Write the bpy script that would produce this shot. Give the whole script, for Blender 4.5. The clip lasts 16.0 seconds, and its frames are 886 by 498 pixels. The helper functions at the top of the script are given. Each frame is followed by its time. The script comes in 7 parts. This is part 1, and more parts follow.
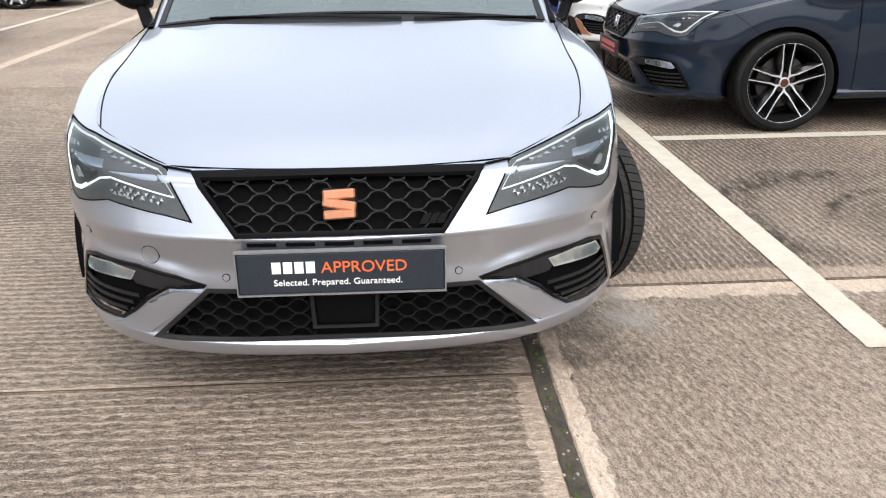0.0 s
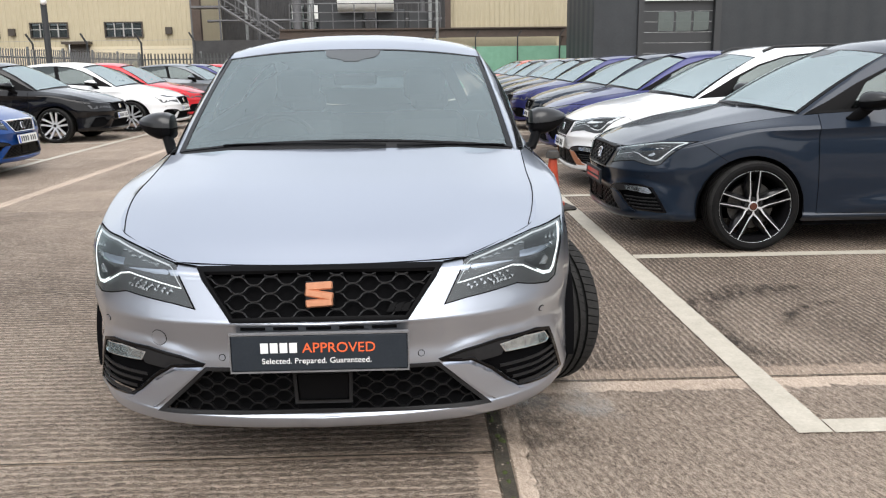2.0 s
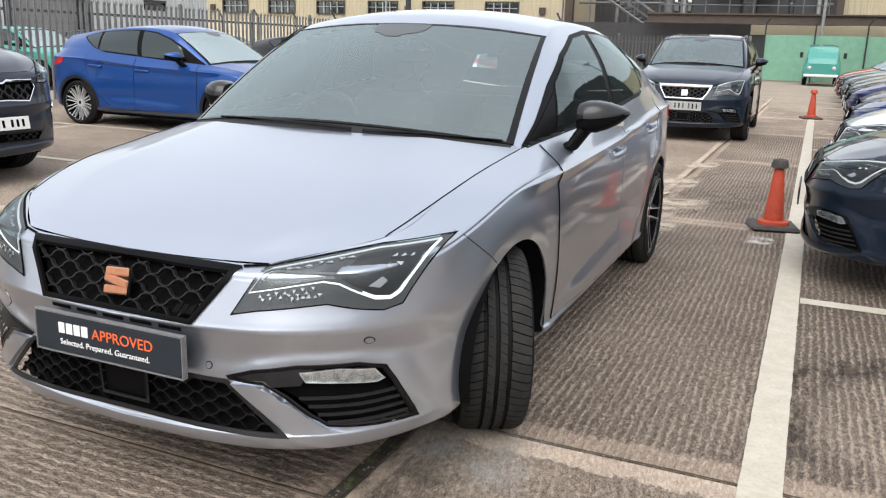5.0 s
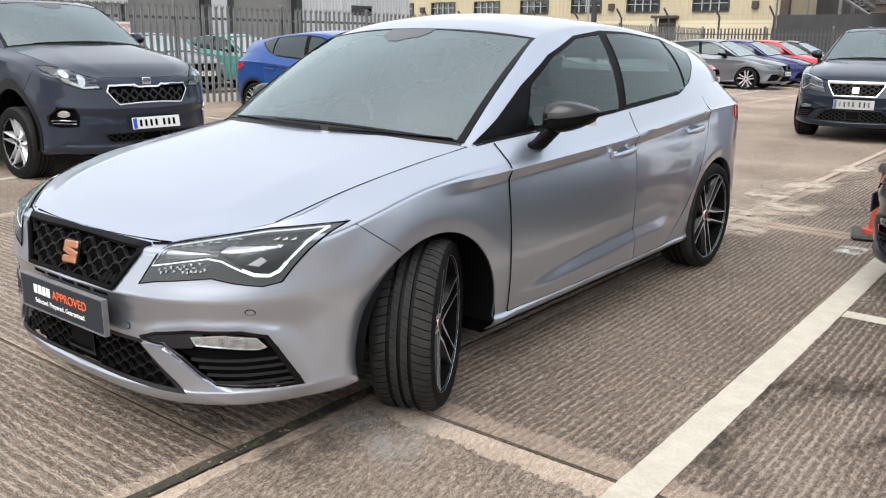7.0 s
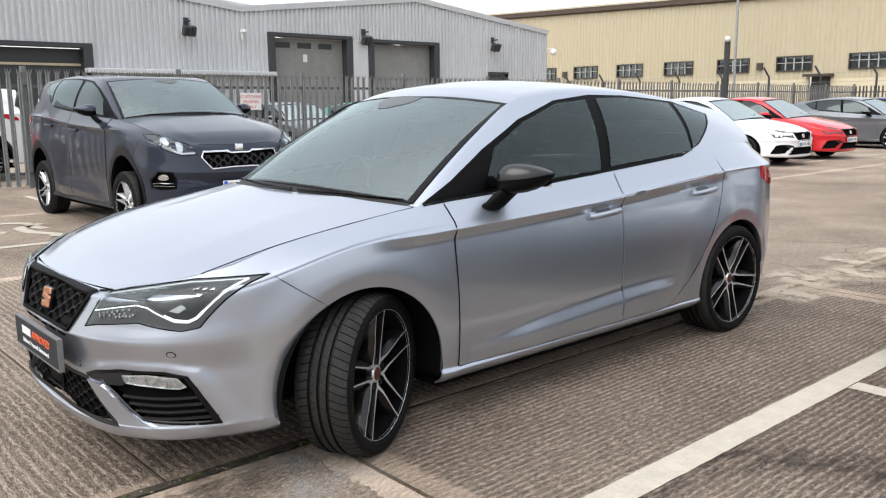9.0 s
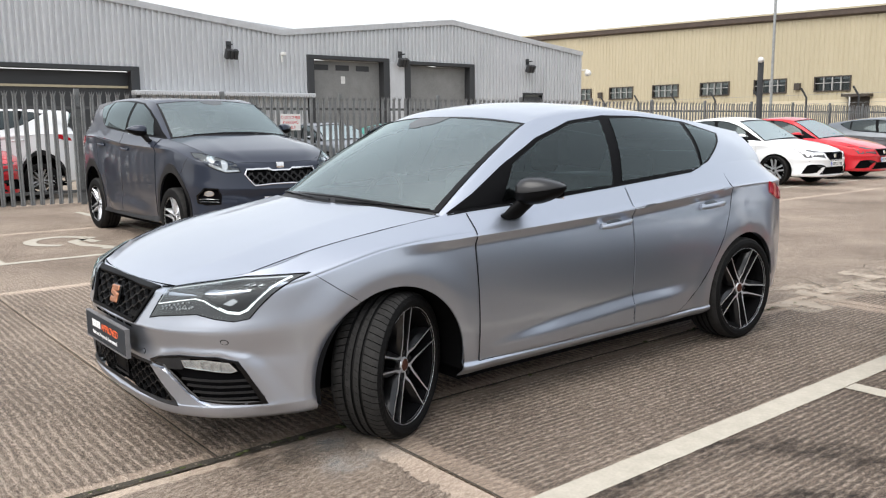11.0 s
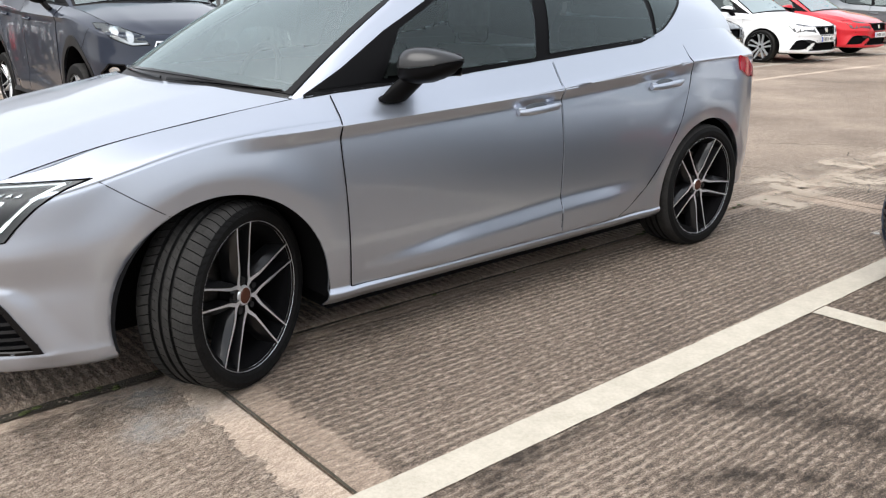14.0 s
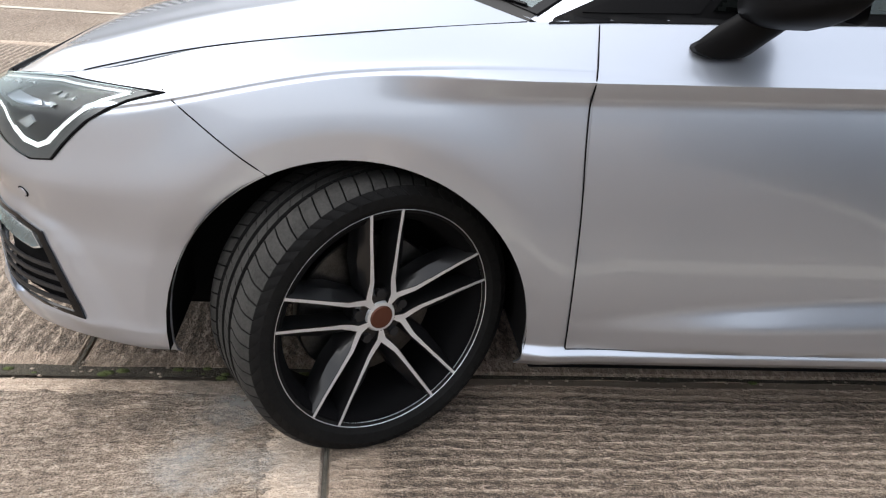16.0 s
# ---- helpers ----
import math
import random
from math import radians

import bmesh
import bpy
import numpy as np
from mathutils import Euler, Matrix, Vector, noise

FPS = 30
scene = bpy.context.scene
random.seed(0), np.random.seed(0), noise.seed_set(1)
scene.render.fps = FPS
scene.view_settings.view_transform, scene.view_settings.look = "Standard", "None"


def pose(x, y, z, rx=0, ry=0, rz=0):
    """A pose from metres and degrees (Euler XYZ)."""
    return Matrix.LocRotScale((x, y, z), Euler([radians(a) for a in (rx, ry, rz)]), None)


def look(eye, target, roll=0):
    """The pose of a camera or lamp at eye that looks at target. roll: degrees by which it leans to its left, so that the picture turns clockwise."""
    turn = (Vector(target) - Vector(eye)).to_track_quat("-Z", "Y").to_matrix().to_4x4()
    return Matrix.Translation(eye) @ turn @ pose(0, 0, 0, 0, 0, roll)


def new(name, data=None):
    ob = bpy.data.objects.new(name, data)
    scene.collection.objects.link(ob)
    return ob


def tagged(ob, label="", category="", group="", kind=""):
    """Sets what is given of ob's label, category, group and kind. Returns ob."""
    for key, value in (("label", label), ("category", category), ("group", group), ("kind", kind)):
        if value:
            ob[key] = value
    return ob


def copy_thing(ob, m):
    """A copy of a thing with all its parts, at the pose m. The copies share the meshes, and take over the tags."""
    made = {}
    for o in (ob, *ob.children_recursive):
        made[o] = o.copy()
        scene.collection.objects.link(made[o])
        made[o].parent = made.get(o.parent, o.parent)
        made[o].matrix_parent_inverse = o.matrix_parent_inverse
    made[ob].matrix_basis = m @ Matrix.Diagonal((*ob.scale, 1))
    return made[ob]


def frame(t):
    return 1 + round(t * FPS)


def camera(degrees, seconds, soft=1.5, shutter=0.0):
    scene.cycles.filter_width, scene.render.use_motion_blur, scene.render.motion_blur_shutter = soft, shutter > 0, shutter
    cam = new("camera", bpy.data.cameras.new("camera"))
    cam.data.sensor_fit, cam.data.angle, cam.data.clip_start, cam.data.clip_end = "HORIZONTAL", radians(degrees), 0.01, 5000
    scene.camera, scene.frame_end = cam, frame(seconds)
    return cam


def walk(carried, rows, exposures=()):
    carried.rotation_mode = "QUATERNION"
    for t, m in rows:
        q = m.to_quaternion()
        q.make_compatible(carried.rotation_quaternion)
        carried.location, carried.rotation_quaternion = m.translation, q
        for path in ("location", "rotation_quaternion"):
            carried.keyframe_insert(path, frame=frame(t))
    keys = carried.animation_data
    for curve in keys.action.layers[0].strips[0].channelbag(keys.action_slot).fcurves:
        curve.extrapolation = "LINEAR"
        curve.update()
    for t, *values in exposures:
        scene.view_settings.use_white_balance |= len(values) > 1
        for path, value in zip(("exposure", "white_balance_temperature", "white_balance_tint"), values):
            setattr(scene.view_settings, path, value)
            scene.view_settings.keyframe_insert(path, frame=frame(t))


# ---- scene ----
cam = camera(56.3, 16.0, soft=1.2)
PATH = [
    (0, (0.158, -2.015, 1.306), (0.257, -0.157, 0.574), -0.6),
    (0.5, (0.108, -2.277, 1.331), (0.221, -0.380, 0.709), -0.2),
    (1, (0.094, -2.395, 1.352), (0.190, -0.469, 0.818), -0.3),
    (1.5, (0.160, -2.461, 1.339), (0.231, -0.517, 0.876), -0.9),
    (2, (0.304, -2.429, 1.314), (0.365, -0.476, 0.881), -0.7),
    (2.5, (0.563, -2.239, 1.310), (0.512, -0.289, 0.870), -0.9),
    (3, (0.794, -2.174, 1.333), (0.573, -0.242, 0.868), -2.3),
    (3.5, (1.075, -2.125, 1.341), (0.666, -0.223, 0.878), -1.4),
    (4, (1.243, -2.021, 1.312), (0.738, -0.142, 0.848), 0.1),
    (4.2, (1.330, -1.934, 1.304), (0.776, -0.069, 0.841), 0.5),
    (6.3, (2.336, -1.445, 1.328), (1.257, 0.159, 0.815), 1.8),
    (6.5, (2.411, -1.417, 1.335), (1.298, 0.164, 0.823), 1.5),
    (7, (2.677, -1.336, 1.344), (1.479, 0.189, 0.855), 0.6),
    (7.5, (2.797, -1.217, 1.339), (1.539, 0.266, 0.876), 1.3),
    (8, (2.894, -1.018, 1.352), (1.566, 0.416, 0.921), 1.7),
    (8.5, (3.123, -0.913, 1.350), (1.714, 0.452, 0.959), 0.4),
    (9, (3.367, -0.891, 1.356), (1.887, 0.411, 1.012), -0.5),
    (9.2, (3.497, -0.914, 1.328), (1.996, 0.368, 1.009), -1.2),
    (11.5, (3.695, -1.106, 1.355), (2.149, 0.128, 1.061), -0.6),
    (12, (3.665, -1.092, 1.344), (2.117, 0.136, 1.040), -1.1),
    (12.5, (3.633, -1.015, 1.335), (2.095, 0.216, 0.991), -1.5),
    (13, (3.584, -0.774, 1.309), (2.051, 0.451, 0.923), -1.2),
    (13.5, (3.515, -0.536, 1.301), (1.994, 0.685, 0.861), -1.5),
    (14, (3.300, -0.199, 1.268), (1.828, 1.027, 0.691), -0.4),
    (14.5, (3.134, 0.072, 1.271), (1.644, 1.217, 0.583), 1.4),
    (15, (2.915, 0.364, 1.236), (1.277, 1.283, 0.549), 2.4),
    (15.5, (2.631, 0.624, 1.169), (0.878, 1.257, 0.442), 4.4),
    (16, (2.446, 0.896, 1.151), (0.614, 1.121, 0.381), 4.6),
]
walk(cam, [(t, look(eye, target, roll)) for t, eye, target, roll in PATH], [(0.0, 1.60), (1.5, 1.28), (4.0, 1.30), (7.0, 1.45), (9.0, 1.38), (11.5, 1.30), (13.0, 1.33), (14.5, 1.58), (16.0, 1.68)])

# ---- light: an overcast sky and a wide, weak sun behind the cloud ----
world = bpy.data.worlds.new("overcast_sky")
scene.world = world
world.use_nodes = True
wn, wl = world.node_tree.nodes, world.node_tree.links
wn.clear()
sky = wn.new("ShaderNodeTexSky")
sky.sky_type = "NISHITA"
sky.sun_disc = False
sky.sun_elevation, sky.sun_rotation = radians(52), radians(172)
sky.air_density, sky.dust_density = 1.0, 4.0
soft_sky = wn.new("ShaderNodeHueSaturation")
soft_sky.inputs["Saturation"].default_value = 0.7
even = wn.new("ShaderNodeGamma")  # the cloud layer spreads the glow round the sun
even.inputs["Gamma"].default_value = 0.3
cloud = wn.new("ShaderNodeTexNoise")
cloud.inputs["Scale"].default_value, cloud.inputs["Detail"].default_value = 2.2, 5.0
cloud_ramp = wn.new("ShaderNodeMapRange")
cloud_ramp.inputs["To Min"].default_value, cloud_ramp.inputs["To Max"].default_value = 0.72, 1.25
wco = wn.new("ShaderNodeTexCoord")
wsep = wn.new("ShaderNodeSeparateXYZ")
lift = wn.new("ShaderNodeMapRange")  # an overcast sky is brighter overhead than low down
lift.inputs["To Min"].default_value, lift.inputs["To Max"].default_value = 2.25, 2.6
lift_mul = wn.new("ShaderNodeMath")
lift_mul.operation = "MULTIPLY"
cloud_mix = wn.new("ShaderNodeVectorMath")
cloud_mix.operation = "SCALE"
back = wn.new("ShaderNodeBackground")
back.inputs["Strength"].default_value = 0.15
wout = wn.new("ShaderNodeOutputWorld")
wl.new(sky.outputs[0], soft_sky.inputs["Color"])
wl.new(cloud.outputs["Fac"], cloud_ramp.inputs["Value"])
wl.new(soft_sky.outputs[0], even.inputs[0])
wl.new(even.outputs[0], cloud_mix.inputs[0])
wl.new(wco.outputs["Generated"], wsep.inputs[0])
wl.new(wsep.outputs["Z"], lift.inputs["Value"])
wl.new(cloud_ramp.outputs[0], lift_mul.inputs[0])
wl.new(lift.outputs[0], lift_mul.inputs[1])
wl.new(lift_mul.outputs[0], cloud_mix.inputs["Scale"])
wl.new(cloud_mix.outputs[0], back.inputs["Color"])
wl.new(back.outputs[0], wout.inputs["Surface"])
sun = new("sun", bpy.data.lights.new("sun", "SUN"))
sun.data.energy, sun.data.angle, sun.data.color = 1.05, radians(60), (1.0, 0.985, 0.965)
sun.matrix_world = look((2, -10, 15), (0, 2, 0))


# ---- materials ----
def material(name, colour, rough=0.5, metal=0.0, coat=0.0, **extra):
    m = bpy.data.materials.new(name)
    m.use_nodes = True
    b = m.node_tree.nodes["Principled BSDF"]
    b.inputs["Base Color"].default_value = (*colour, 1)
    b.inputs["Roughness"].default_value, b.inputs["Metallic"].default_value = rough, metal
    b.inputs["Coat Weight"].default_value = coat
    b.inputs["Coat Roughness"].default_value = 0.03
    for k, v in extra.items():
        b.inputs[k.replace("_", " ")].default_value = v
    return m


def node(m, kind, **inputs):
    n = m.node_tree.nodes.new(kind)
    for k, v in inputs.items():
        n.inputs[k.replace("_", " ")].default_value = v
    return n


def vary(m, scale, low, high, detail=6.0, bump=0.0, bump_scale=None, stretch=(1, 1, 1), distance=0.01):
    """Colour that wanders between low and high at two scales, with a fine relief."""
    t, b = m.node_tree, m.node_tree.nodes["Principled BSDF"]
    co = t.nodes.new("ShaderNodeTexCoord")
    mp = t.nodes.new("ShaderNodeMapping")
    mp.inputs["Scale"].default_value = stretch
    t.links.new(co.outputs["Object"], mp.inputs[0])
    a = node(m, "ShaderNodeTexNoise", Scale=scale, Detail=detail, Roughness=0.65)
    c = node(m, "ShaderNodeTexNoise", Scale=scale * 9, Detail=4.0, Roughness=0.7)
    mix = t.nodes.new("ShaderNodeMath")
    mix.operation = "ADD"
    half = t.nodes.new("ShaderNodeMath")
    half.operation = "MULTIPLY"
    half.inputs[1].default_value = 0.5
    ramp = t.nodes.new("ShaderNodeValToRGB")
    ramp.color_ramp.elements[0].position, ramp.color_ramp.elements[1].position = 0.34, 0.66
    ramp.color_ramp.elements[0].color, ramp.color_ramp.elements[1].color = (*low, 1), (*high, 1)
    for n in (a, c):
        t.links.new(mp.outputs[0], n.inputs["Vector"])
    t.links.new(a.outputs["Fac"], mix.inputs[0])
    t.links.new(c.outputs["Fac"], mix.inputs[1])
    t.links.new(mix.outputs[0], half.inputs[0])
    t.links.new(half.outputs[0], ramp.inputs[0])
    t.links.new(ramp.outputs[0], b.inputs["Base Color"])
    if bump:
        d = node(m, "ShaderNodeTexNoise", Scale=bump_scale or scale * 20, Detail=5.0, Roughness=0.7)
        t.links.new(mp.outputs[0], d.inputs["Vector"])
        bp = node(m, "ShaderNodeBump", Strength=bump, Distance=distance)
        t.links.new(d.outputs["Fac"], bp.inputs["Height"])
        t.links.new(bp.outputs[0], b.inputs["Normal"])
    return m


def paint(name, colour, metal=0.55, rough=0.34, coat_ior=1.42):
    """Clear-coated metallic car paint with fine flake."""
    m = material(name, colour, rough, metal, 1.0, Specular_IOR_Level=0.12, Coat_IOR=coat_ior)
    t, b = m.node_tree, m.node_tree.nodes["Principled BSDF"]
    co = t.nodes.new("ShaderNodeTexCoord")
    fl = node(m, "ShaderNodeTexNoise", Scale=900.0, Detail=1.0)
    dirt = node(m, "ShaderNodeTexNoise", Scale=2.3, Detail=6.0, Roughness=0.6)
    t.links.new(co.outputs["Object"], fl.inputs["Vector"])
    t.links.new(co.outputs["Object"], dirt.inputs["Vector"])
    mr = node(m, "ShaderNodeMapRange", To_Min=rough - 0.02, To_Max=rough + 0.03)
    t.links.new(fl.outputs["Fac"], mr.inputs["Value"])
    t.links.new(mr.outputs[0], b.inputs["Roughness"])
    cr = node(m, "ShaderNodeMapRange", To_Min=0.02, To_Max=0.07)
    t.links.new(dirt.outputs["Fac"], cr.inputs["Value"])
    t.links.new(cr.outputs[0], b.inputs["Coat Roughness"])
    return m


def glazing(name, tint, see, gloss=2.25, veil=0.012):
    """Tinted pane: lets part of the light through, and mirrors by its Fresnel gloss."""
    m = bpy.data.materials.new(name)
    m.use_nodes = True
    t = m.node_tree
    t.nodes.clear()
    out = t.nodes.new("ShaderNodeOutputMaterial")
    tr, gl, dk, mx, m2, fr = (t.nodes.new(k) for k in ("ShaderNodeBsdfTransparent", "ShaderNodeBsdfGlossy", "ShaderNodeBsdfDiffuse", "ShaderNodeMixShader", "ShaderNodeMixShader", "ShaderNodeFresnel"))
    tr.inputs[0].default_value = (*tint, 1)
    dk.inputs[0].default_value = (veil * 0.92, veil, veil, 1)
    gl.inputs["Roughness"].default_value = 0.01
    gl.inputs[0].default_value = (0.82, 0.95, 0.95, 1)
    fr.inputs[0].default_value = gloss
    m2.inputs[0].default_value = see
    t.links.new(dk.outputs[0], m2.inputs[1])
    t.links.new(tr.outputs[0], m2.inputs[2])
    t.links.new(fr.outputs[0], mx.inputs[0])
    t.links.new(m2.outputs[0], mx.inputs[1])
    t.links.new(gl.outputs[0], mx.inputs[2])
    t.links.new(mx.outputs[0], out.inputs[0])
    return m


SILVER = paint("silver_paint", (0.452, 0.487, 0.556), 0.92, 0.335, 1.55)
PAINTS = {
    "grey": paint("dark_grey_paint", (0.010, 0.017, 0.030), 0.2, 0.28, 1.36),
    "white": paint("white_paint", (0.78, 0.79, 0.80), 0.0, 0.3),
    "purple": paint("deep_blue_paint", (0.022, 0.025, 0.115), 0.35, 0.3),
    "black": paint("black_paint", (0.005, 0.005, 0.006), 0.1, 0.2, 1.36),
    "blue": paint("bright_blue_paint", (0.006, 0.055, 0.235), 0.35, 0.3),
    "red": paint("red_paint", (0.55, 0.02, 0.03), 0.1, 0.3),
    "mid": paint("mid_grey_paint", (0.15, 0.165, 0.18), 0.5, 0.32),
    "slate": paint("slate_blue_grey_paint", (0.026, 0.032, 0.049), 0.3, 0.32, 1.36),
    "orange": paint("orange_red_paint", (0.6, 0.09, 0.04), 0.1, 0.3),
    "mint": paint("mint_green_paint", (0.06, 0.27, 0.23), 0.0, 0.4),
}
BLACK = material("gloss_black", (0.003, 0.003, 0.0035), 0.14, 0, 0.1, Specular_IOR_Level=0.2)
TRIM = vary(material("black_plastic", (0.015, 0.015, 0.016), 0.5, Specular_IOR_Level=0.3), 30, (0.008, 0.008, 0.009), (0.016, 0.016, 0.017))
CAP_BLACK = material("satin_black_cap", (0.012, 0.012, 0.013), 0.28, 0, 0.3, Specular_IOR_Level=0.4)
SATIN = material("satin_black", (0.004, 0.004, 0.0045), 0.45, 0, 0.0, Specular_IOR_Level=0.06)
GAP = material("panel_gap", (0.004, 0.004, 0.0045), 0.9, Specular_IOR_Level=0.05)
RUBBER = vary(material("tyre_rubber", (0.02, 0.02, 0.02), 0.7, Specular_IOR_Level=0.12), 14, (0.004, 0.004, 0.0043), (0.009, 0.009, 0.009), bump=0.2, bump_scale=160, distance=0.002)
TREAD = vary(material("dusty_tread_rubber", (0.05, 0.048, 0.045), 0.85, Specular_IOR_Level=0.2), 18, (0.012, 0.0118, 0.0115), (0.034, 0.033, 0.032), bump=0.3, bump_scale=190, distance=0.002)
ALLOY = vary(material("machined_alloy", (0.8, 0.8, 0.8), 0.3, 0.7), 60, (0.70, 0.72, 0.75), (0.80, 0.82, 0.85))
DARK_ALLOY = material("gloss_black_alloy", (0.007, 0.007, 0.008), 0.35, 0.2, 0.25)
STEEL = vary(material("brake_steel", (0.3, 0.3, 0.3), 0.4, 1.0), 40, (0.05, 0.048, 0.046), (0.12, 0.118, 0.115))
CHROME = material("chrome", (0.8, 0.8, 0.82), 0.08, 1.0)
NET = vary(material("satin_grille_plastic", (0.05, 0.052, 0.055), 0.34), 30, (0.014, 0.0145, 0.016), (0.026, 0.027, 0.029))
NET_LOW = material("dull_grille_plastic", (0.006, 0.006, 0.0065), 0.45, Specular_IOR_Level=0.3)
CAP = material("dark_copper_cap", (0.10, 0.034, 0.020), 0.4, 0.5)
COPPER = vary(material("copper_badge", (0.55, 0.25, 0.14), 0.32, 0.75), 50, (0.46, 0.20, 0.11), (0.62, 0.30, 0.18))
# Windscreens: their diffuse grey stands in for part of the reflected sky.
SCREEN = glazing("windscreen_glass", (0.76, 0.86, 0.84), 0.84, 2.75, 0.22)
SCREEN_SKY_PALE = glazing("sky_pale_windscreen", (0.62, 0.70, 0.70), 0.75, 5.5, 0.55)
TINT = glazing("tinted_glass", (0.14, 0.17, 0.165), 0.6, 1.75)
SIDE_GLASS = glazing("door_window_glass", (0.46, 0.53, 0.51), 0.9, 1.60)
PRIVACY = glazing("privacy_glass", (0.27, 0.32, 0.31), 0.87, 1.62)
LENS = glazing("lamp_lens", (0.92, 0.94, 0.95), 0.97, 1.22)
LAMP = material("lamp_reflector", (0.62, 0.64, 0.66), 0.24, 0.7)
HOUSING = material("lamp_housing", (0.085, 0.088, 0.092), 0.35, 0.3)
DRL = material("running_light", (0.9, 0.95, 0.97), 0.3, 0, 0, Emission_Color=(0.93, 1.0, 0.97, 1), Emission_Strength=0.32)
LINE_SOFT = material("unlit_light_line", (0.50, 0.52, 0.53), 0.3)
MOUNT = material("screen_mount_grey", (0.055, 0.06, 0.062), 0.35)
BAY = material("lamp_bay_grey", (0.026, 0.027, 0.029), 0.45, 0.1)
BEZEL = material("lamp_bezel_grey", (0.10, 0.103, 0.107), 0.36, 0.4)
BOARD_EDGE = vary(material("pale_plastic_edge", (0.16, 0.16, 0.17), 0.4), 30, (0.12, 0.12, 0.125), (0.20, 0.20, 0.205))
FOG = vary(material("fog_reflector", (0.6, 0.62, 0.64), 0.15, 0.8), 45, (0.25, 0.26, 0.27), (0.85, 0.87, 0.88))
DRL_OFF = material("light_line_unlit", (0.75, 0.77, 0.78), 0.25)
TAIL = material("tail_lamp_red", (0.45, 0.01, 0.02), 0.15, 0, 0.8)
INTERIOR = vary(material("interior_cloth", (0.05, 0.052, 0.055), 0.8), 40, (0.035, 0.036, 0.038), (0.08, 0.082, 0.085))
BOARD = vary(material("board_slate", (0.03, 0.038, 0.048), 0.5, Specular_IOR_Level=0.25), 20, (0.017, 0.022, 0.029), (0.024, 0.030, 0.038))
WHITE_PRINT = material("white_print", (0.85, 0.85, 0.85), 0.5)
ORANGE_PRINT = material("orange_print", (0.85, 0.14, 0.04), 0.5)
BLUE_PRINT = material("blue_print", (0.02, 0.08, 0.5), 0.5)
PLATE_WHITE = vary(material("plate_white", (0.75, 0.75, 0.73), 0.4), 30, (0.68, 0.68, 0.66), (0.8, 0.8, 0.78))


# ---- mesh tools ----
def link(name, bm, mat, parent=None, label="", smooth=True, angle=None):
    me = bpy.data.meshes.new(name)
    bmesh.ops.recalc_face_normals(bm, faces=bm.faces)
    bm.to_mesh(me)
    bm.free()
    for m in mat if isinstance(mat, (list, tuple)) else [mat]:
        me.materials.append(m)
    if smooth:
        me.shade_smooth()
        if angle:
            me.set_sharp_from_angle(angle=radians(angle))
    ob = new(name, me)
    if parent:
        ob.parent = parent
    if label:
        tagged(ob, label)
    return ob


def part(name, bm, mat, parent, label="", angle=35):
    """One mesh under a thing or under a part."""
    return link(name, bm, mat, parent, label, True, angle)


def empty(name, label, category, group="", kind="", place=None):
    ob = new(name)
    if place:
        ob.matrix_world = place
    return tagged(ob, label, category, group, kind)


def box(bm, x0, x1, y0, y1, z0, z1, bevel=0.0, m=None):
    r = bmesh.ops.create_cube(bm, size=1)
    mt = Matrix.Translation(((x0 + x1) / 2, (y0 + y1) / 2, (z0 + z1) / 2)) @ Matrix.Diagonal((abs(x1 - x0), abs(y1 - y0), abs(z1 - z0), 1))
    bmesh.ops.transform(bm, matrix=(m or Matrix()) @ mt, verts=r["verts"])
    if bevel:
        es = list({e for v in r["verts"] for e in v.link_edges})
        bmesh.ops.bevel(bm, geom=es, offset=bevel, segments=1, affect="EDGES")
    return bm


def boxes(*dims, bevel=0.0):
    bm = bmesh.new()
    for d in dims:
        box(bm, *d, bevel=bevel)
    return bm


def hermite(keys, n):
    """Smooth curve through the keys (rows of numbers), n samples, even in chord length."""
    k = np.array(keys, float)
    d = np.concatenate([[0], np.cumsum(np.linalg.norm(np.diff(k[:, : min(3, k.shape[1])], axis=0), axis=1))])
    return hermite_at(d / d[-1], k, np.linspace(0, 1, n))


def hermite_at(t, k, q):
    """Values at q of a smooth curve with rows k at parameters t."""
    t, k, q = np.array(t, float), np.array(k, float), np.array(q, float)
    if k.ndim == 1:
        return hermite_at(t, k[:, None], q)[:, 0]
    s = np.diff(k, axis=0) / np.diff(t)[:, None]
    m = np.vstack([s[:1], (s[:-1] + s[1:]) / 2, s[-1:]])
    i = np.clip(np.searchsorted(t, q, side="right") - 1, 0, len(t) - 2)
    h = (t[i + 1] - t[i])[:, None]
    u = ((q - t[i]) / (t[i + 1] - t[i]))[:, None]
    return k[i] * (2 * u**3 - 3 * u**2 + 1) + m[i] * h * (u**3 - 2 * u**2 + u) + k[i + 1] * (3 * u**2 - 2 * u**3) + m[i + 1] * h * (u**3 - u**2)


def grid(rows, bm=None, closed=False):
    """Faces between rows of points."""
    bm = bm or bmesh.new()
    vs = [[bm.verts.new(p) for p in r] for r in rows]
    n = len(rows[0])
    for a, b in zip(vs, vs[1:]):
        for j in range(n if closed else n - 1):
            bm.faces.new((a[j], a[(j + 1) % n], b[(j + 1) % n], b[j]))
    return bm


